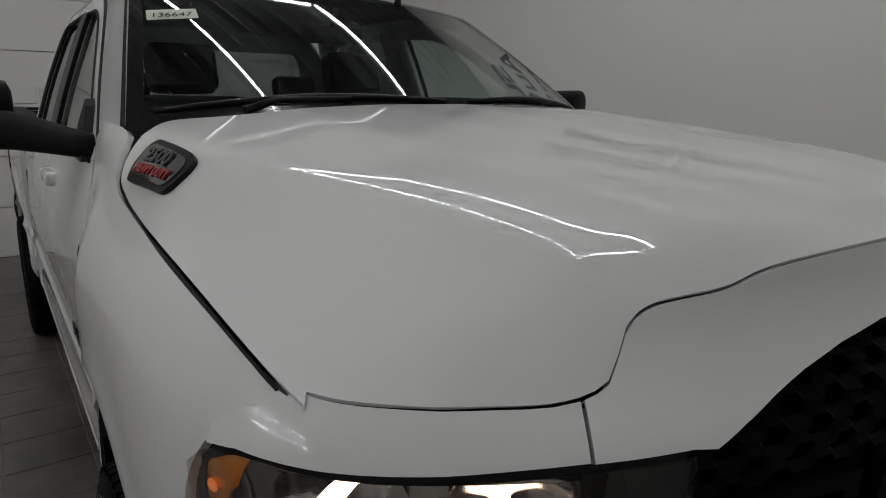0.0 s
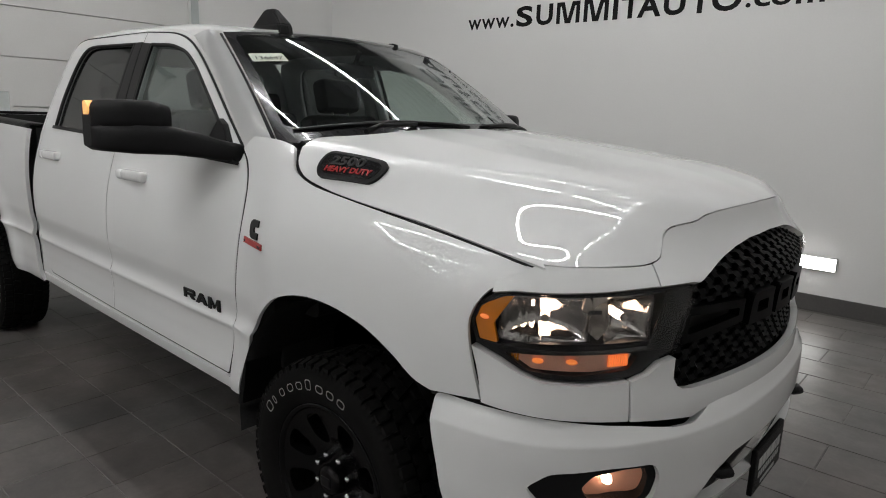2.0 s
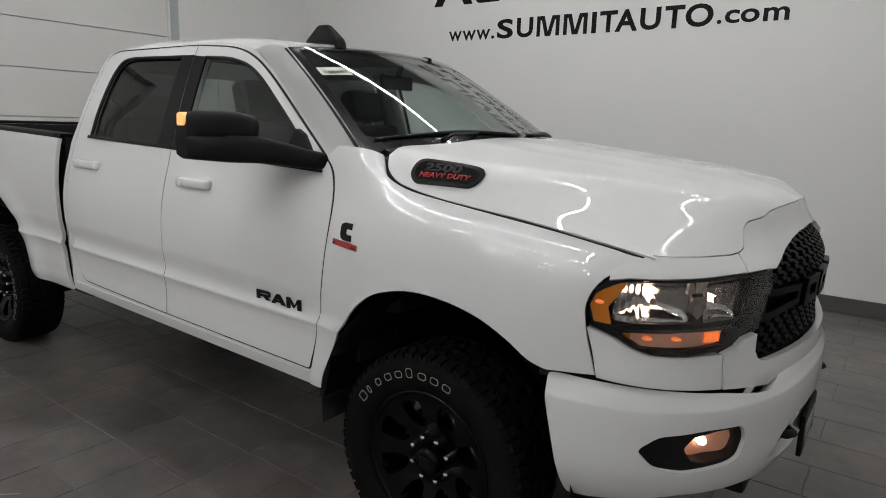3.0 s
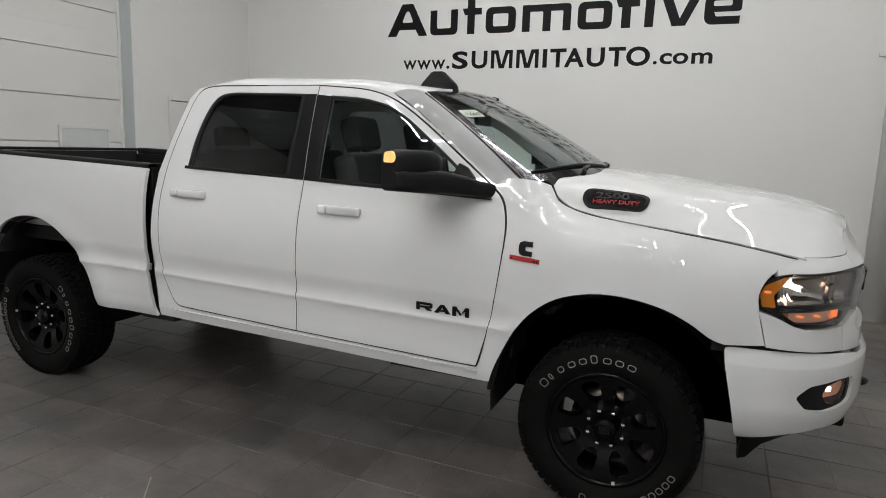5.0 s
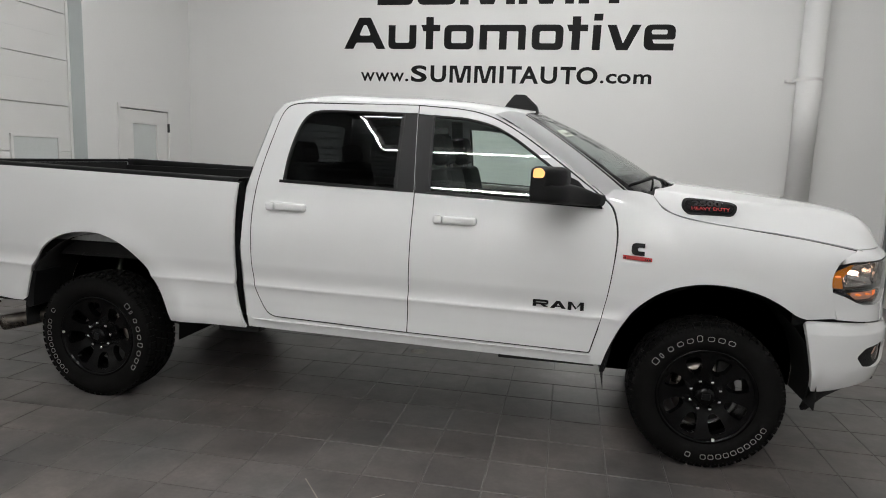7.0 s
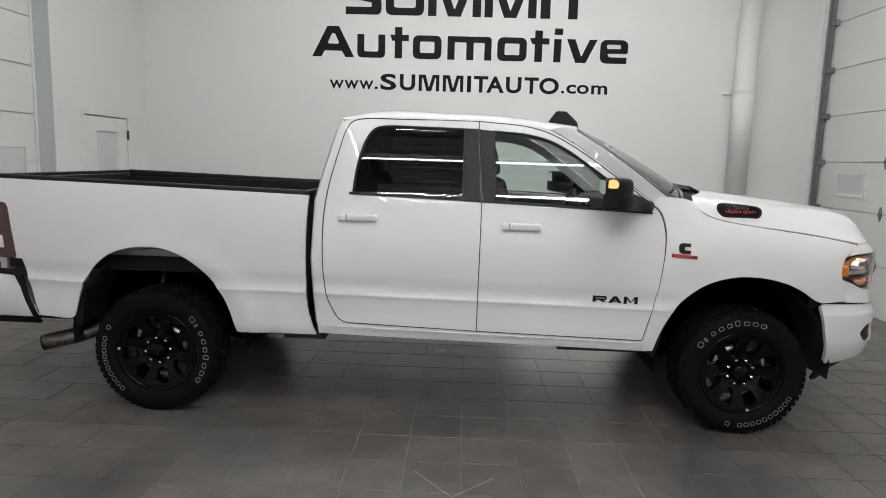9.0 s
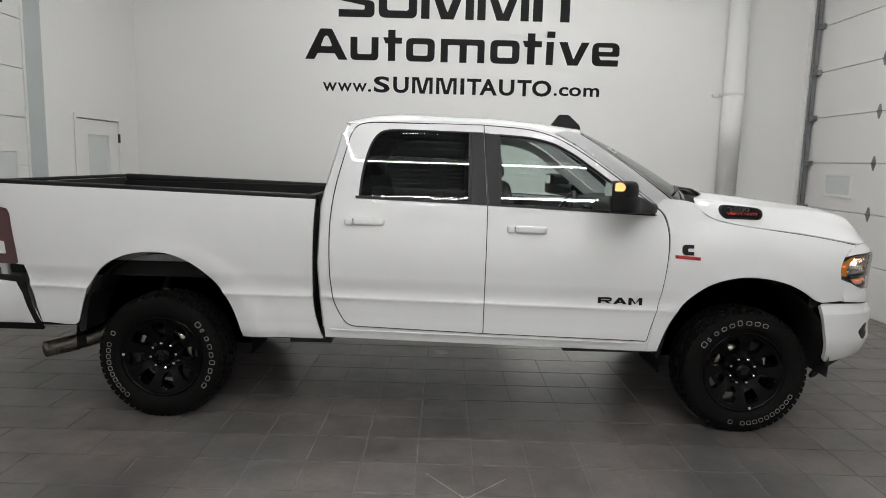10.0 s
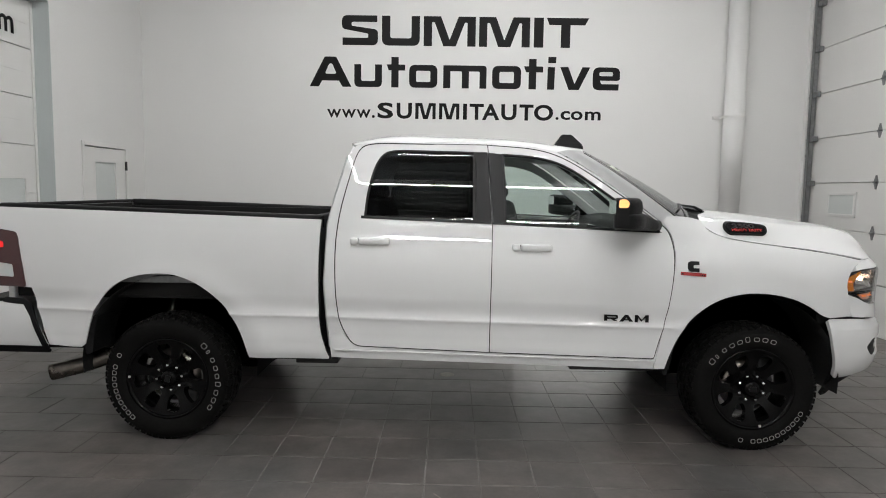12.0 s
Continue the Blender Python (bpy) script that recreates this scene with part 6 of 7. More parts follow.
for name, side, flip in SIDES:
    k = -1 if name == "right" else 1
    rb = panel("rear_bumper_end", rounded([(-5.06, 0.575), (-4.585, 0.575), (-4.605, 0.66), (-4.655, 0.80), (-4.690, 0.885), (-5.06, 0.895)], 0.015), side(rear_fn()), PAINT, truck, 0.03, step=(0.04, 0.03), flip=flip)
    panel("bumper_trim", rounded([(-4.600, 0.575), (-4.575, 0.575), (-4.640, 0.80), (-4.665, 0.875), (-4.73, 0.905), (-4.86, 0.912), (-4.86, 0.885), (-4.715, 0.872), (-4.668, 0.80)], 0.006), side(rear_fn()), BLACKP, rb, 0.02, step=(0.05, 0.03), flip=flip, lift=0.006, label="black bumper trim")
    panel("bumper_lower_trim", rounded([(-5.06, 0.555), (-4.575, 0.553), (-4.600, 0.600), (-5.06, 0.604)], 0.006), side(rear_fn()), BLACKP, rb, 0.02, step=(0.05, 0.03), flip=flip, lift=0.005)
part("rear_bumper", box((-5.13, -0.80, 0.56), (-4.90, 0.80, 0.86), 0.03), PAINT, truck)
part("rear_bumper_step", box((-5.12, -0.80, 0.858), (-4.90, 0.80, 0.885), 0.01), BLACKP, truck)
# exhaust tail pipe
pipe = bmesh.new()
pts = [(-3.6, -0.62, 0.62), (-4.0, -0.66, 0.60), (-4.25, -0.74, 0.50), (-4.42, -0.80, 0.440), (-4.62, -0.865, 0.395)]
add_tube(pipe, smooth_line(pts, steps=6), 0.053, 20, cap=False)
bmesh.ops.solidify(pipe, geom=pipe.faces[:], thickness=0.004)
part("tail_pipe", pipe, STEEL, truck, "round steel exhaust tail pipe", smooth=True)

# ---- under the body ----
under = bmesh.new()
for k in (-1, 1):
    add_box(under, (-4.9, k * 0.46 - 0.04, 0.50), (0.85, k * 0.46 + 0.04, 0.66), 0.01)
for x in (-4.5, -3.2, -2.4, -1.4, -0.6, 0.7):
    add_box(under, (x - 0.06, -0.46, 0.52), (x + 0.06, 0.46, 0.62), 0.01)
part("chassis", under, DARKM, truck)
under = box((-2.72, -0.86, 0.565), (-0.62, 0.86, 0.60), 0.01)
part("floor_pan", under, DARKM, truck)
for x, r in ((AXLE_F, 0.055), (AXLE_R, 0.062)):
    ax = tube([(x, -0.74, HUB), (x, 0.74, HUB)], r, 16)
    bmesh.ops.create_uvsphere(ax, u_segments=16, v_segments=10, radius=0.17, matrix=Matrix.Translation((x, 0.0 if x < -1 else 0.25, HUB)))
    part("axle", ax, DARKM, truck, smooth=True)
part("drive_shaft", tube([(AXLE_R + 0.1, 0, HUB + 0.03), (-2.2, 0, 0.50), (-1.0, 0, 0.52)], 0.045, 12), DARKM, truck, smooth=True)
part("fuel_tank", box((-3.05, 0.1, 0.40), (-1.9, 0.42, 0.56), 0.04), LINER, truck)
part("muffler", box((-2.9, -0.42, 0.42), (-2.2, -0.12, 0.56), 0.05), STEEL, truck)
for a, b in (((-2.98, -0.86, 0.490), (-2.70, -0.55, 0.530)), ((-3.28, -0.88, 0.520), (-2.74, -0.80, 0.545)), ((-1.16, -0.86, 0.478), (-0.60, -0.58, 0.512))):
    part("under_bracket", box(a, b, 0.008), DARKM, truck)
for k in (-1, 1):
    spring = bmesh.new()
    for i in range(4):
        L = 0.72 - 0.12 * i
        add_tube(spring, [(AXLE_R - L, k * 0.53, HUB + 0.20 - 0.012 * i), (AXLE_R - L * 0.5, k * 0.53, HUB + 0.13 - 0.012 * i), (AXLE_R, k * 0.53, HUB + 0.10 - 0.012 * i), (AXLE_R + L * 0.5, k * 0.53, HUB + 0.13 - 0.012 * i), (AXLE_R + L, k * 0.53, HUB + 0.20 - 0.012 * i)], 0.014, 6)
    part("rear_spring", spring, DARKM, truck)
    part("shock_absorber", tube([(AXLE_R - 0.25, k * 0.60, 0.42), (AXLE_R - 0.18, k * 0.56, 0.66), (AXLE_R - 0.12, k * 0.52, 0.92)], [0.026, 0.032, 0.024], 12), STEEL, truck, smooth=True)
    part("steering_arm", tube([(0.02, k * 0.72, 0.46), (0.16, k * 0.40, 0.45), (0.18, 0, 0.45)], 0.018, 8), DARKM, truck)
    # wheel housings: dark vaults behind the arches
    for x0, r, zc, y1 in ((AXLE_F, 0.555, 0.455, 0.965), (AXLE_R, 0.575, 0.50, 0.945)):
        vault = bmesh.new()
        prev = None
        for i in range(21):
            a = radians(-8 + 196 * i / 20)
            row = [vault.verts.new((x0 + r * math.cos(a), k * y, zc + r * math.sin(a))) for y in (y1, 0.55)]
            if prev:
                vault.faces.new((prev[0], prev[1], row[1], row[0])).smooth = True
            prev = row
        c = [vault.verts.new((x0 + r * math.cos(radians(-8 + 196 * i / 20)), k * 0.548, zc + r * math.sin(radians(-8 + 196 * i / 20)))) for i in range(21)]
        vault.faces.new(c)
        bmesh.ops.solidify(vault, geom=vault.faces[:], thickness=0.006)
        part("wheel_housing", vault, LINER, truck)
# pale inner bed panel seen over the rear wheel
part("inner_arch", box((-4.22, -0.90, 1.020), (-3.36, -0.885, 1.085), 0.004), GALV, truck, "grey primed inner arch")
part("engine_block", box((-0.45, -0.50, 0.60), (0.86, 0.50, 1.18), 0.03), LINER, truck)
part("bay_wall", box((-0.56, -0.80, 0.60), (-0.50, 0.80, 1.44), 0.01), LINER, truck)

# ---- cabin ----
def seat(x, y, wide, parent):
    """A padded seat: cushion, leaning backrest and head restraint."""
    ob = part("seat", box((x - 0.02, y - wide / 2, 0.90), (x + 0.50, y + wide / 2, 1.08), 0.06, segments=3), CLOTH, parent, "dark grey cloth seat")
    lean = Matrix.Translation((x, y, 1.0)) @ Matrix.Rotation(radians(-14), 4, "Y")
    part("backrest", box((-0.10, -wide / 2, 0.0), (0.06, wide / 2, 0.60), 0.055, lean, 3), CLOTH, ob)
    return ob, lean


for y in (-0.40, 0.40):
    ob, lean = seat(-1.45, y, 0.52, truck)
    part("head_restraint", box((-0.07, -0.14, 0.62), (0.05, 0.14, 0.82), 0.045, lean, 3), CLOTH, ob)
    post = bmesh.new()
    for d in (-0.06, 0.06):
        add_tube(post, [lean @ Vector((0, d, 0.56)), lean @ Vector((0, d, 0.66))], 0.006, 6)
    part("restraint_post", post, STEEL, ob)
ob, lean = seat(-2.38, 0.0, 1.45, truck)
for y in (-0.48, 0.48):
    part("head_restraint", box((-0.06, y - 0.13, 0.60), (0.04, y + 0.13, 0.74), 0.04, lean, 3), CLOTH, ob)
dash_line = [(-0.30, 1.30), (-0.42, 1.455), (-0.62, 1.47), (-0.78, 1.44), (-0.84, 1.36), (-0.82, 1.10), (-0.80, 0.85), (-0.30, 0.85)]
dash_ob = part("dashboard", prism(rounded(dash_line, 0.03, 3), lambda a, b, h: (a, -0.78 + h, b), 1.56), DASH, truck, "dark vinyl dashboard")
part("console", box((-1.55, -0.13, 0.85), (-0.80, 0.13, 1.14), 0.04), DASH, truck)
part("centre_screen", box((-0.872, -0.12, 1.20), (-0.85, 0.12, 1.40), 0.008), GLOSSB, dash_ob, "dark glossy display")
wheel = bmesh.new()
tilt = Matrix.Translation((-0.98, 0.40, 1.315)) @ Matrix.Rotation(radians(-62), 4, "Y")
ring_pts = [tilt @ Vector((0.19 * math.cos(math.tau * i / 32), 0.19 * math.sin(math.tau * i / 32), 0)) for i in range(33)]
add_tube(wheel, ring_pts, 0.015, 8)
for a in (90, 210, 330):
    add_tube(wheel, [tilt @ Vector((0, 0, -0.01)), tilt @ Vector((0.18 * math.cos(radians(a)), 0.18 * math.sin(radians(a)), 0))], [0.03, 0.014], 6)
bmesh.ops.create_uvsphere(wheel, u_segments=14, v_segments=8, radius=0.06, matrix=tilt @ Matrix.Diagonal((1, 1, 0.5, 1)))
add_tube(wheel, [tilt @ Vector((0, 0, 0)), tilt @ Vector((0, 0, -0.25))], 0.03, 10)
part("steering_wheel", wheel, DASH, dash_ob, "dark steering wheel", smooth=True)
mir = box((-1.02, -0.125, 1.775), (-0.995, 0.125, 1.845), 0.012)
add_tube(mir, [(-1.0, 0, 1.84), (-0.97, 0, 1.90)], 0.012, 8)
part("rear_view_mirror", mir, SATINB, screen, "black rear view mirror")
for k in (-1, 1):
    part("door_trim", box((-2.55, k * 0.845 - 0.02, 0.70), (-0.70, k * 0.845 + 0.02, 1.395), 0.02), DASH, truck, "dark inner door trim")
    part("inner_pillar", box((-1.80, k * 0.80 - 0.03, 1.38), (-1.66, k * 0.80 + 0.03, 1.46), 0.02), DASH, truck)
    pil = tube([(-1.73, k * 0.84, 1.42), (-1.73, k * 0.77, 1.66), (-1.73, k * 0.66, 1.93)], 0.045, 8)
    part("inner_pillar", pil, HEADLINER, truck)
part("cabin_floor", box((-2.65, -0.84, 0.66), (-0.60, 0.84, 0.70), 0.01), LINER, truck)


# ---- wheels ----
def make_wheel():
    """A tyre on a black eight spoke alloy wheel; the outer face looks to -y."""
    hub = thing("wheel", "", "")
    prof = [(0.262, -0.118), (0.272, -0.128), (0.300, -0.141), (0.335, -0.146), (0.368, -0.142), (0.386, -0.132), (0.396, -0.118), (0.3985, -0.10), (0.4005, -0.05), (0.401, 0.0), (0.4005, 0.05), (0.3985, 0.10), (0.396, 0.118), (0.386, 0.132), (0.368, 0.142), (0.335, 0.146), (0.300, 0.141), (0.272, 0.128), (0.262, 0.118)]
    tyre = part("tyre", lathe(prof, 96, closed=True), RUBBER, hub, "black all terrain tyre with white outlined marks")
    tread = bmesh.new()
    n = 58
    for i in range(n):
        for j, (y0, y1, r0, r1, ph) in enumerate(((-0.134, -0.090, 0.386, 0.4115, 0.0), (-0.083, -0.034, 0.398, 0.4125, 0.5), (-0.026, 0.026, 0.398, 0.413, 0.0), (0.034, 0.083, 0.398, 0.4125, 0.5), (0.090, 0.134, 0.386, 0.4115, 0.0))):
            a0 = math.tau * (i + ph) / n
            w = math.tau / n * 0.74
            sk = 0.10 * (1 if i % 2 else -0.6) * (0 if j in (0, 4) else 1) * math.tau / n
            lo, hi = [], []
            for a, y in ((a0, y0), (a0 + w, y0 + 0.003), (a0 + w + sk * 4, y1), (a0 + sk * 4, y1 - 0.003)):
                rl = r0 if (y == y0 and j == 0) or (j == 4 and y > 0.12) else 0.398
                rh = r1 - (0.010 if (j == 0 and y < -0.12) or (j == 4 and y > 0.12) else 0)
                lo.append(tread.verts.new(((rl - 0.004) * math.cos(a), y, (rl - 0.004) * math.sin(a))))
                hi.append(tread.verts.new((rh * math.cos(a), y, rh * math.sin(a))))
            tread.faces.new(hi)
            for q in range(4):
                tread.faces.new((lo[q], lo[(q + 1) % 4], hi[(q + 1) % 4], hi[q]))
    for i in range(n * 2):
        # small shoulder nubs down the sidewall
        a0 = math.tau * i / (n * 2)
        w = math.tau / (n * 2) * 0.55
        q = [tread.verts.new((r * math.cos(a), y, r * math.sin(a))) for a, r, y in ((a0, 0.372, -0.1432), (a0 + w, 0.372, -0.1432), (a0 + w, 0.392, -0.1335), (a0, 0.392, -0.1335))]
        tread.faces.new(q)
    bmesh.ops.recalc_face_normals(tread, faces=tread.faces)
    part("tread", tread, RUBBER, tyre)
    # outlined plain blocks on the sidewall in place of the maker's lettering
    def block(a0, a1, r0, r1):
        marks = bmesh.new()
        rr = lambda r: -0.1468 - 0.0015 * math.exp(-((r - 0.338) / 0.02) ** 2)
        line, cut = 0.0030, 0.22 * (a1 - a0)
        ring_o = [(a0, r0 + 0.006), (a0 + cut, r0), (a1 - cut, r0), (a1, r0 + 0.006), (a1, r1 - 0.006), (a1 - cut, r1), (a0 + cut, r1), (a0, r1 - 0.006)]
        am, rm = (a0 + a1) / 2, (r0 + r1) / 2
        ring_i = [(am + (a - am) * (1 - 2 * line / (r0 * (a1 - a0))), rm + (r - rm) * (1 - 2 * line / (r1 - r0))) for a, r in ring_o]
        vo = [marks.verts.new((r * math.cos(a), rr(r), r * math.sin(a))) for a, r in ring_o]
        vi = [marks.verts.new((r * math.cos(a), rr(r), r * math.sin(a))) for a, r in ring_i]
        for i in range(8):
            marks.faces.new((vo[i], vo[(i + 1) % 8], vi[(i + 1) % 8], vi[i]))
        bmesh.ops.solidify(marks, geom=marks.faces[:], thickness=0.0008)
        part("tyre_mark", marks, LETTERW, tyre)
    for i, (w, h) in enumerate([(1, 1), (0.45, 0.8), (0.8, 0.75), (0.95, 0.75), (0.95, 0.75), (0.8, 1), (1, 0.75), (1, 0.75), (1, 0.75)]):
        a = radians(150 - i * 9.3)
        block(a - radians(6.2 * w), a, 0.318, 0.318 + 0.036 * h)
    for i in range(12):
        if i == 10:
            continue
        a = radians(-24 - i * 6.9)
        block(a - radians(5.0), a, 0.322, 0.350)
    # rim barrel and lip
    rim = part("rim", lathe([(0.262, -0.117), (0.268, -0.122), (0.268, -0.128), (0.258, -0.130), (0.250, -0.124), (0.243, -0.105), (0.236, -0.085), (0.228, -0.02), (0.225, 0.05), (0.24, 0.10), (0.262, 0.118)], 72), WHEELB, hub, "gloss black alloy rim")
    # face with eight windows
    ring = [(0.248 * math.cos(math.tau * i / 72), 0.248 * math.sin(math.tau * i / 72)) for i in range(72)]
    wins = []
    for i in range(8):
        a = math.tau * (i + 0.5) / 8
        w = []
        for r, da in ((0.118, -0.11), (0.150, -0.225), (0.215, -0.205), (0.227, -0.14), (0.229, 0.0), (0.227, 0.14), (0.215, 0.205), (0.150, 0.225), (0.118, 0.11)):
            w.append((r * math.cos(a + da), r * math.sin(a + da)))
        wins.append(rounded(w, 0.012, 2))

    def face(u, v):
        r = math.hypot(u, v)
        return (u, herm([0.0, 0.07, 0.10, 0.16, 0.22, 0.25], [-0.072, -0.072, -0.076, -0.098, -0.112, -0.118], r), v)

    panel("spokes", ring, face, WHEELB, rim, 0.045, holes=wins, step=(0.03, 0.03), label="eight black spokes")
    for i in range(8):
        a = math.tau * (i + 0.5) / 8
        nut = lathe([(0.0, -0.108), (0.0075, -0.107), (0.0105, -0.101), (0.0115, -0.094), (0.0115, -0.070)], 12)
        bmesh.ops.translate(nut, verts=nut.verts, vec=(0.0825 * math.cos(a), 0, 0.0825 * math.sin(a)))
        part("lug_nut", nut, CHROME, rim, "chrome lug nut")
    cap = part("hub_cap", lathe([(0.0, -0.128), (0.030, -0.127), (0.045, -0.122), (0.052, -0.112), (0.055, -0.095), (0.055, -0.065)], 36), WHEELB, rim, "black hub cap")
    part("cap_mark", box((-0.022, -0.131, -0.016), (0.022, -0.1265, 0.018), 0.004), SATINB, rim)
    part("valve_tag", box((0.05, -0.1285, -0.250), (0.064, -0.1195, -0.235), 0.002), LETTERW, rim, "white balance weight")
    part("brake_disc", lathe([(0.07, -0.02), (0.175, -0.02), (0.175, 0.01), (0.07, 0.01)], 48, closed=True), STEEL, hub, "steel brake disc")
    part("brake_caliper", box((0.06, -0.045, 0.07), (0.17, 0.05, 0.19), 0.02), DARKM, hub)
    return hub


wheel_a = make_wheel()


def hang(w, x, y, turn, flip=False):
    w.parent = truck
    w.matrix_basis = Matrix.Translation((x, y, HUB)) @ (Matrix.Rotation(math.pi, 4, "Z") if flip else Matrix.Identity(4)) @ Matrix.Rotation(radians(turn), 4, "Y")


others = [copy_thing(wheel_a, Matrix.Identity(4)) for _ in range(3)]
hang(wheel_a, AXLE_F, -0.862, 0)
hang(others[0], AXLE_R, -0.862, 105)
hang(others[1], AXLE_F, 0.862, 40, True)
hang(others[2], AXLE_R, 0.862, 200, True)

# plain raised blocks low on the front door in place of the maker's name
for k in (-1, 1):
    bm = bmesh.new()
    put = lambda a, b, h, k=k: (a, k * (y_cab(a, b) + 0.0008 + h), b)
    x0, x1, zb, zt = -0.968, -0.683, 0.832, 0.872
    for i in range(3):
        a = x0 + i * 0.0985
        b = a + 0.088
        z = zb - 0.0035 * i
        if i == 0:
            polys = [[(a, z), (a + 0.02, z), (a + 0.02, zt), (a, zt)], [(a + 0.02, zt - 0.012), (b - 0.012, zt - 0.012), (b - 0.012, zt), (a + 0.02, zt)], [(a + 0.02, z + 0.012), (b - 0.012, z + 0.012), (b - 0.012, z + 0.022), (a + 0.02, z + 0.022)], [(b - 0.012, z + 0.012), (b, z + 0.016), (b, zt - 0.004), (b - 0.012, zt)], [(b - 0.045, z + 0.012), (b - 0.025, z), (b, z), (b - 0.022, z + 0.012)]]
        elif i == 1:
            polys = [[(a, z), (a + 0.024, z), (a + 0.056, zt), (a + 0.034, zt)], [(b, z), (b - 0.024, z), (b - 0.054, zt), (b - 0.034, zt)], [(a + 0.02, z + 0.008), (b - 0.02, z + 0.008), (b - 0.026, z + 0.016), (a + 0.026, z + 0.016)]]
        else:
            polys = [[(a, z), (a + 0.02, z), (a + 0.02, zt), (a, zt)], [(b - 0.02, z), (b, z), (b, zt), (b - 0.02, zt)], [(a + 0.02, zt), (a + 0.02, zt - 0.016), (a + 0.042, z + 0.004), (a + 0.047, z + 0.012)], [(b - 0.02, zt), (b - 0.042, z + 0.012), (b - 0.046, z + 0.004), (b - 0.02, zt - 0.016)]]
        for poly in polys:
            merge(bm, prism(poly, put, 0.006))
    bmesh.ops.recalc_face_normals(bm, faces=bm.faces)
    part("door_mark", bm, SATINB, truck, "satin black raised emblem")


# ---- floor: slab, grout bed and tiles ----
struct("floor", box((WEST - 0.6, SOUTH - 0.3, -0.12), (EAST + 0.5, NORTH + 0.2, -0.004)), GROUT, "dark grey porcelain tile floor with pale grout")
floor_ob = bpy.data.objects["floor"]
tile_rng = random.Random(7)
TH = 0.004
piece_meshes = {}


def tile_mesh(w, d):
    """A tile with softened edges, its top at z = 0."""
    key = (round(w, 3), round(d, 3))
    if key not in piece_meshes:
        g, c = 0.0034, 0.0015
        w2, d2 = w / 2 - g, d / 2 - g
        verts = [(-w2, -d2, -TH), (w2, -d2, -TH), (w2, d2, -TH), (-w2, d2, -TH), (-w2, -d2, -c), (w2, -d2, -c), (w2, d2, -c), (-w2, d2, -c),
                 (-w2 + c, -d2 + c, 0), (w2 - c, -d2 + c, 0), (w2 - c, d2 - c, 0), (-w2 + c, d2 - c, 0)]
        faces = [(8, 9, 10, 11)] + [(a, (a + 1) % 4, 4 + (a + 1) % 4, 4 + a) for a in range(4)] + [(4 + a, 4 + (a + 1) % 4, 8 + (a + 1) % 4, 8 + a) for a in range(4)]
        me = bpy.data.meshes.new("tile")
        me.from_pydata(verts, [], faces)
        me.materials.append(TILE)
        piece_meshes[key] = me
    return piece_meshes[key]


# long tiles in half bond towards the walls, square tiles in the middle of the room
LONG, DEEP, SQ = 0.630, 0.335, 0.3275
MID = (-3.62, 1.62, -0.555 - SQ * 12, 0.115)
pieces = []
row = 0
y = 0.115 + DEEP * 13
while y > SOUTH:
    x = WEST - 0.5 + (0.315 if row % 2 else 0.0) + 0.045
    while x < EAST + 0.2:
        cx, cy = x + LONG / 2, y - DEEP / 2
        if not (MID[0] < cx < MID[1] and MID[2] < cy < MID[3]) and cy < NORTH + 0.1:
            pieces.append((cx, cy, LONG, DEEP))
        x += LONG
    y -= DEEP
    row += 1
edges_by_row = {}
for cx, cy, w, d in pieces:
    edges_by_row.setdefault(round(cy, 3), []).append((cx - w / 2, cx + w / 2))
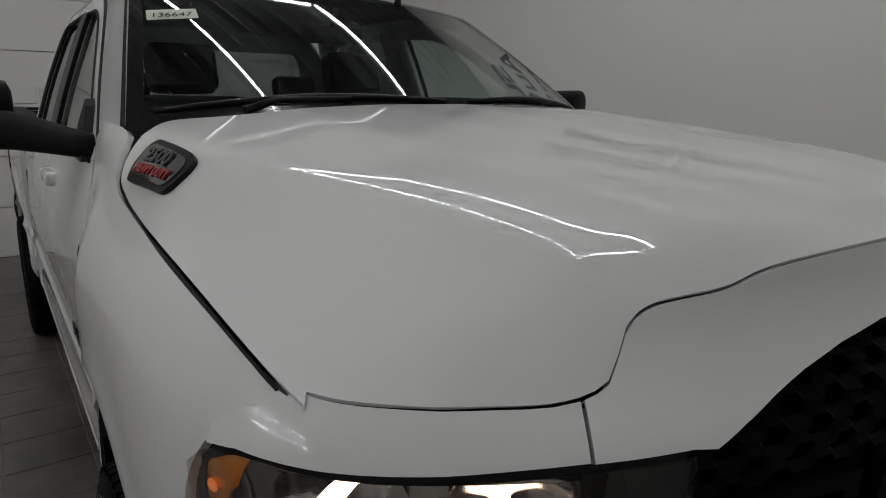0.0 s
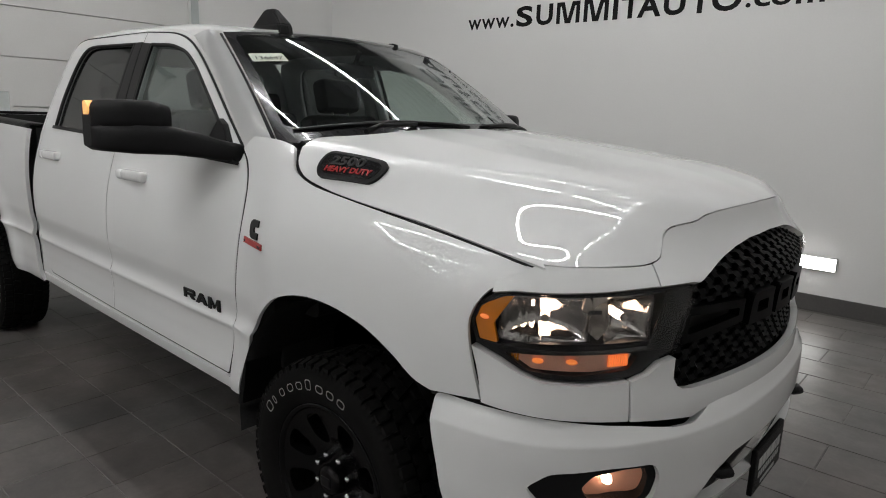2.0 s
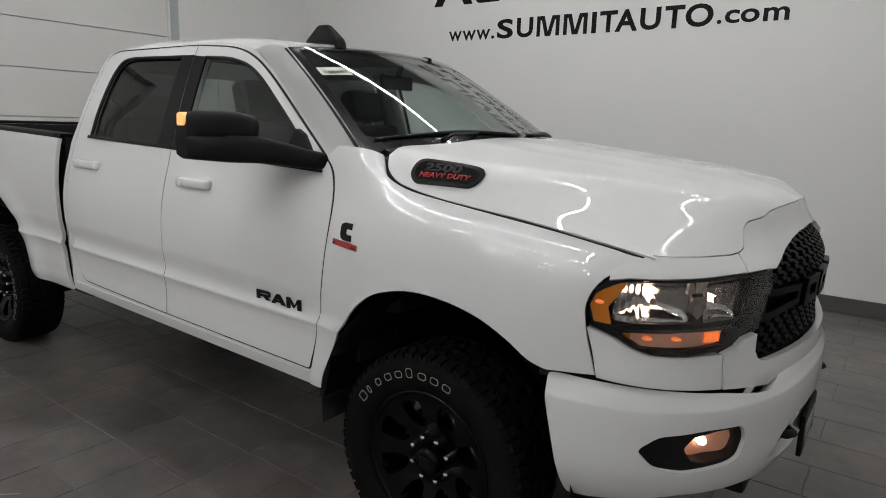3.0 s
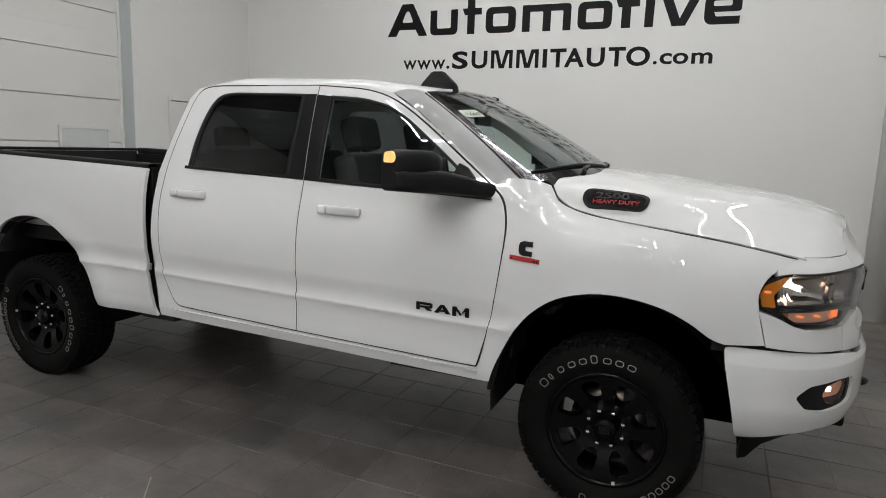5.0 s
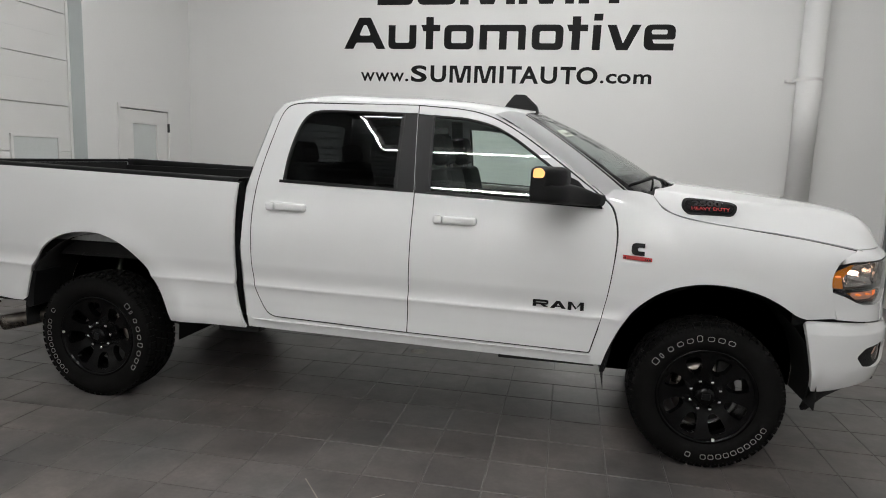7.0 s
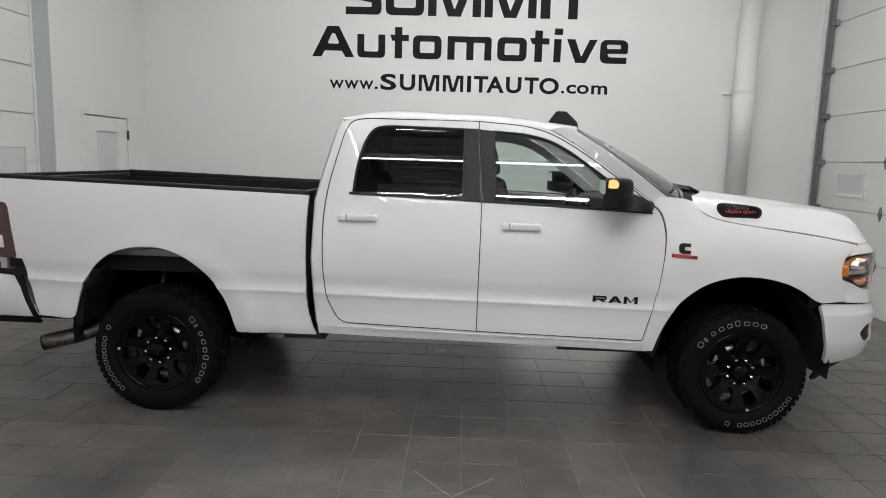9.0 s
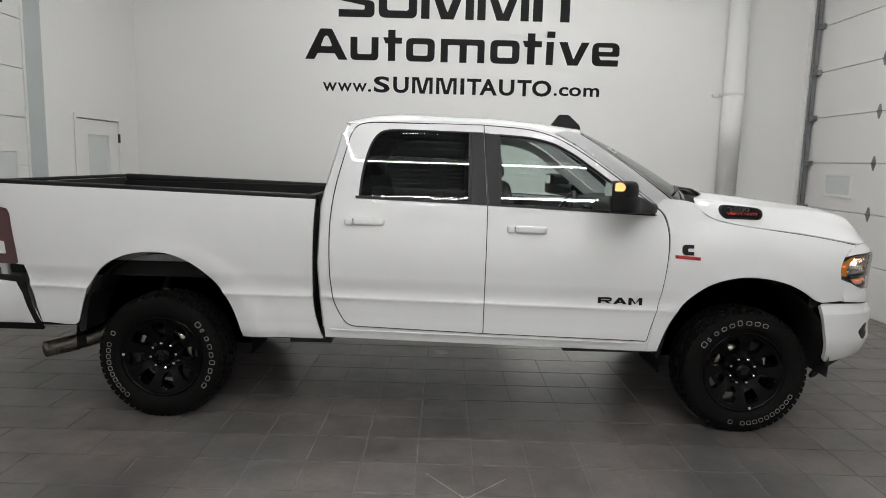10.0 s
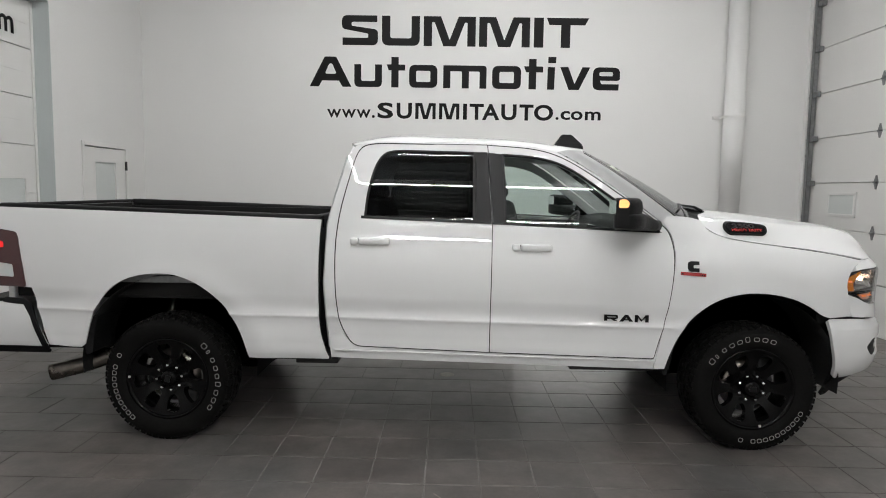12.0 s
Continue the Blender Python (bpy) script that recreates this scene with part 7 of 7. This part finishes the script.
for r in range(int((MID[3] - SOUTH) / DEEP) + 1):
    cy = MID[3] - DEEP / 2 - r * DEEP
    if cy < MID[2]:
        break
    spans = sorted(p for key, row_spans in edges_by_row.items() if abs(key - cy) < 0.01 for p in row_spans)
    lo = max((b for a, b in spans if b <= MID[0] + LONG), default=MID[0])
    hi = min((a for a, b in spans if a >= MID[1] - LONG), default=MID[1])
    n = max(1, round((hi - lo) / 0.318))
    for i in range(n):
        w = (hi - lo) / n
        pieces.append((lo + w * (i + 0.5), cy, w, DEEP))
near = sorted(pieces, key=lambda p: math.hypot(p[0] + 1.7, p[1] + 0.9))
for cx, cy, w, d in near[:300]:
    ob = new("tile", tile_mesh(w, d))
    ob.location = (cx, cy, tile_rng.uniform(-0.0006, 0.0))
    ob.parent = floor_ob
verts, faces = [], []
for cx, cy, w, d in near[300:]:
    me = tile_mesh(w, d)
    n = len(verts)
    dz = tile_rng.uniform(-0.0006, 0.0)
    verts += [(v.co.x + cx, v.co.y + cy, v.co.z + dz) for v in me.vertices]
    faces += [[n + i for i in p.vertices] for p in me.polygons]
me = bpy.data.meshes.new("far_tiles")
me.from_pydata(verts, [], faces)
me.materials.append(TILE)
far = new("far_tiles", me)
far.parent = floor_ob
far["kind"] = "stuff"
# a chipped corner line where a tile was cut in the middle of the floor
chip = bmesh.new()
for a, b in (((-2.035, -1.669), (-1.823, -1.933)), ((-1.823, -1.933), (-1.600, -1.715))):
    d = Vector((b[0] - a[0], b[1] - a[1], 0)).normalized()
    n = Vector((-d.y, d.x, 0)) * 0.0035
    q = [chip.verts.new((p[0] + s * n.x, p[1] + s * n.y, 0.0012)) for p, s in ((a, -1), (b, -1), (b, 1), (a, 1))]
    chip.faces.new(q)
part("cut_joint", chip, PALEFILL, floor_ob)
# a flush round drain cap under the cab
cap = lathe([(0.0, 0.0030), (0.052, 0.0026), (0.064, 0.0012), (0.068, -0.002)], 28)
bmesh.ops.rotate(cap, matrix=Matrix.Rotation(radians(90), 3, "X"), verts=cap.verts, cent=(0, 0, 0))
drain = tagged(part("drain_cap", cap, PALEFILL, None, smooth=True), "pale round drain cap set flush in the dark tile floor", "drain")
drain.location = (-1.972, 0.60, 0.0)
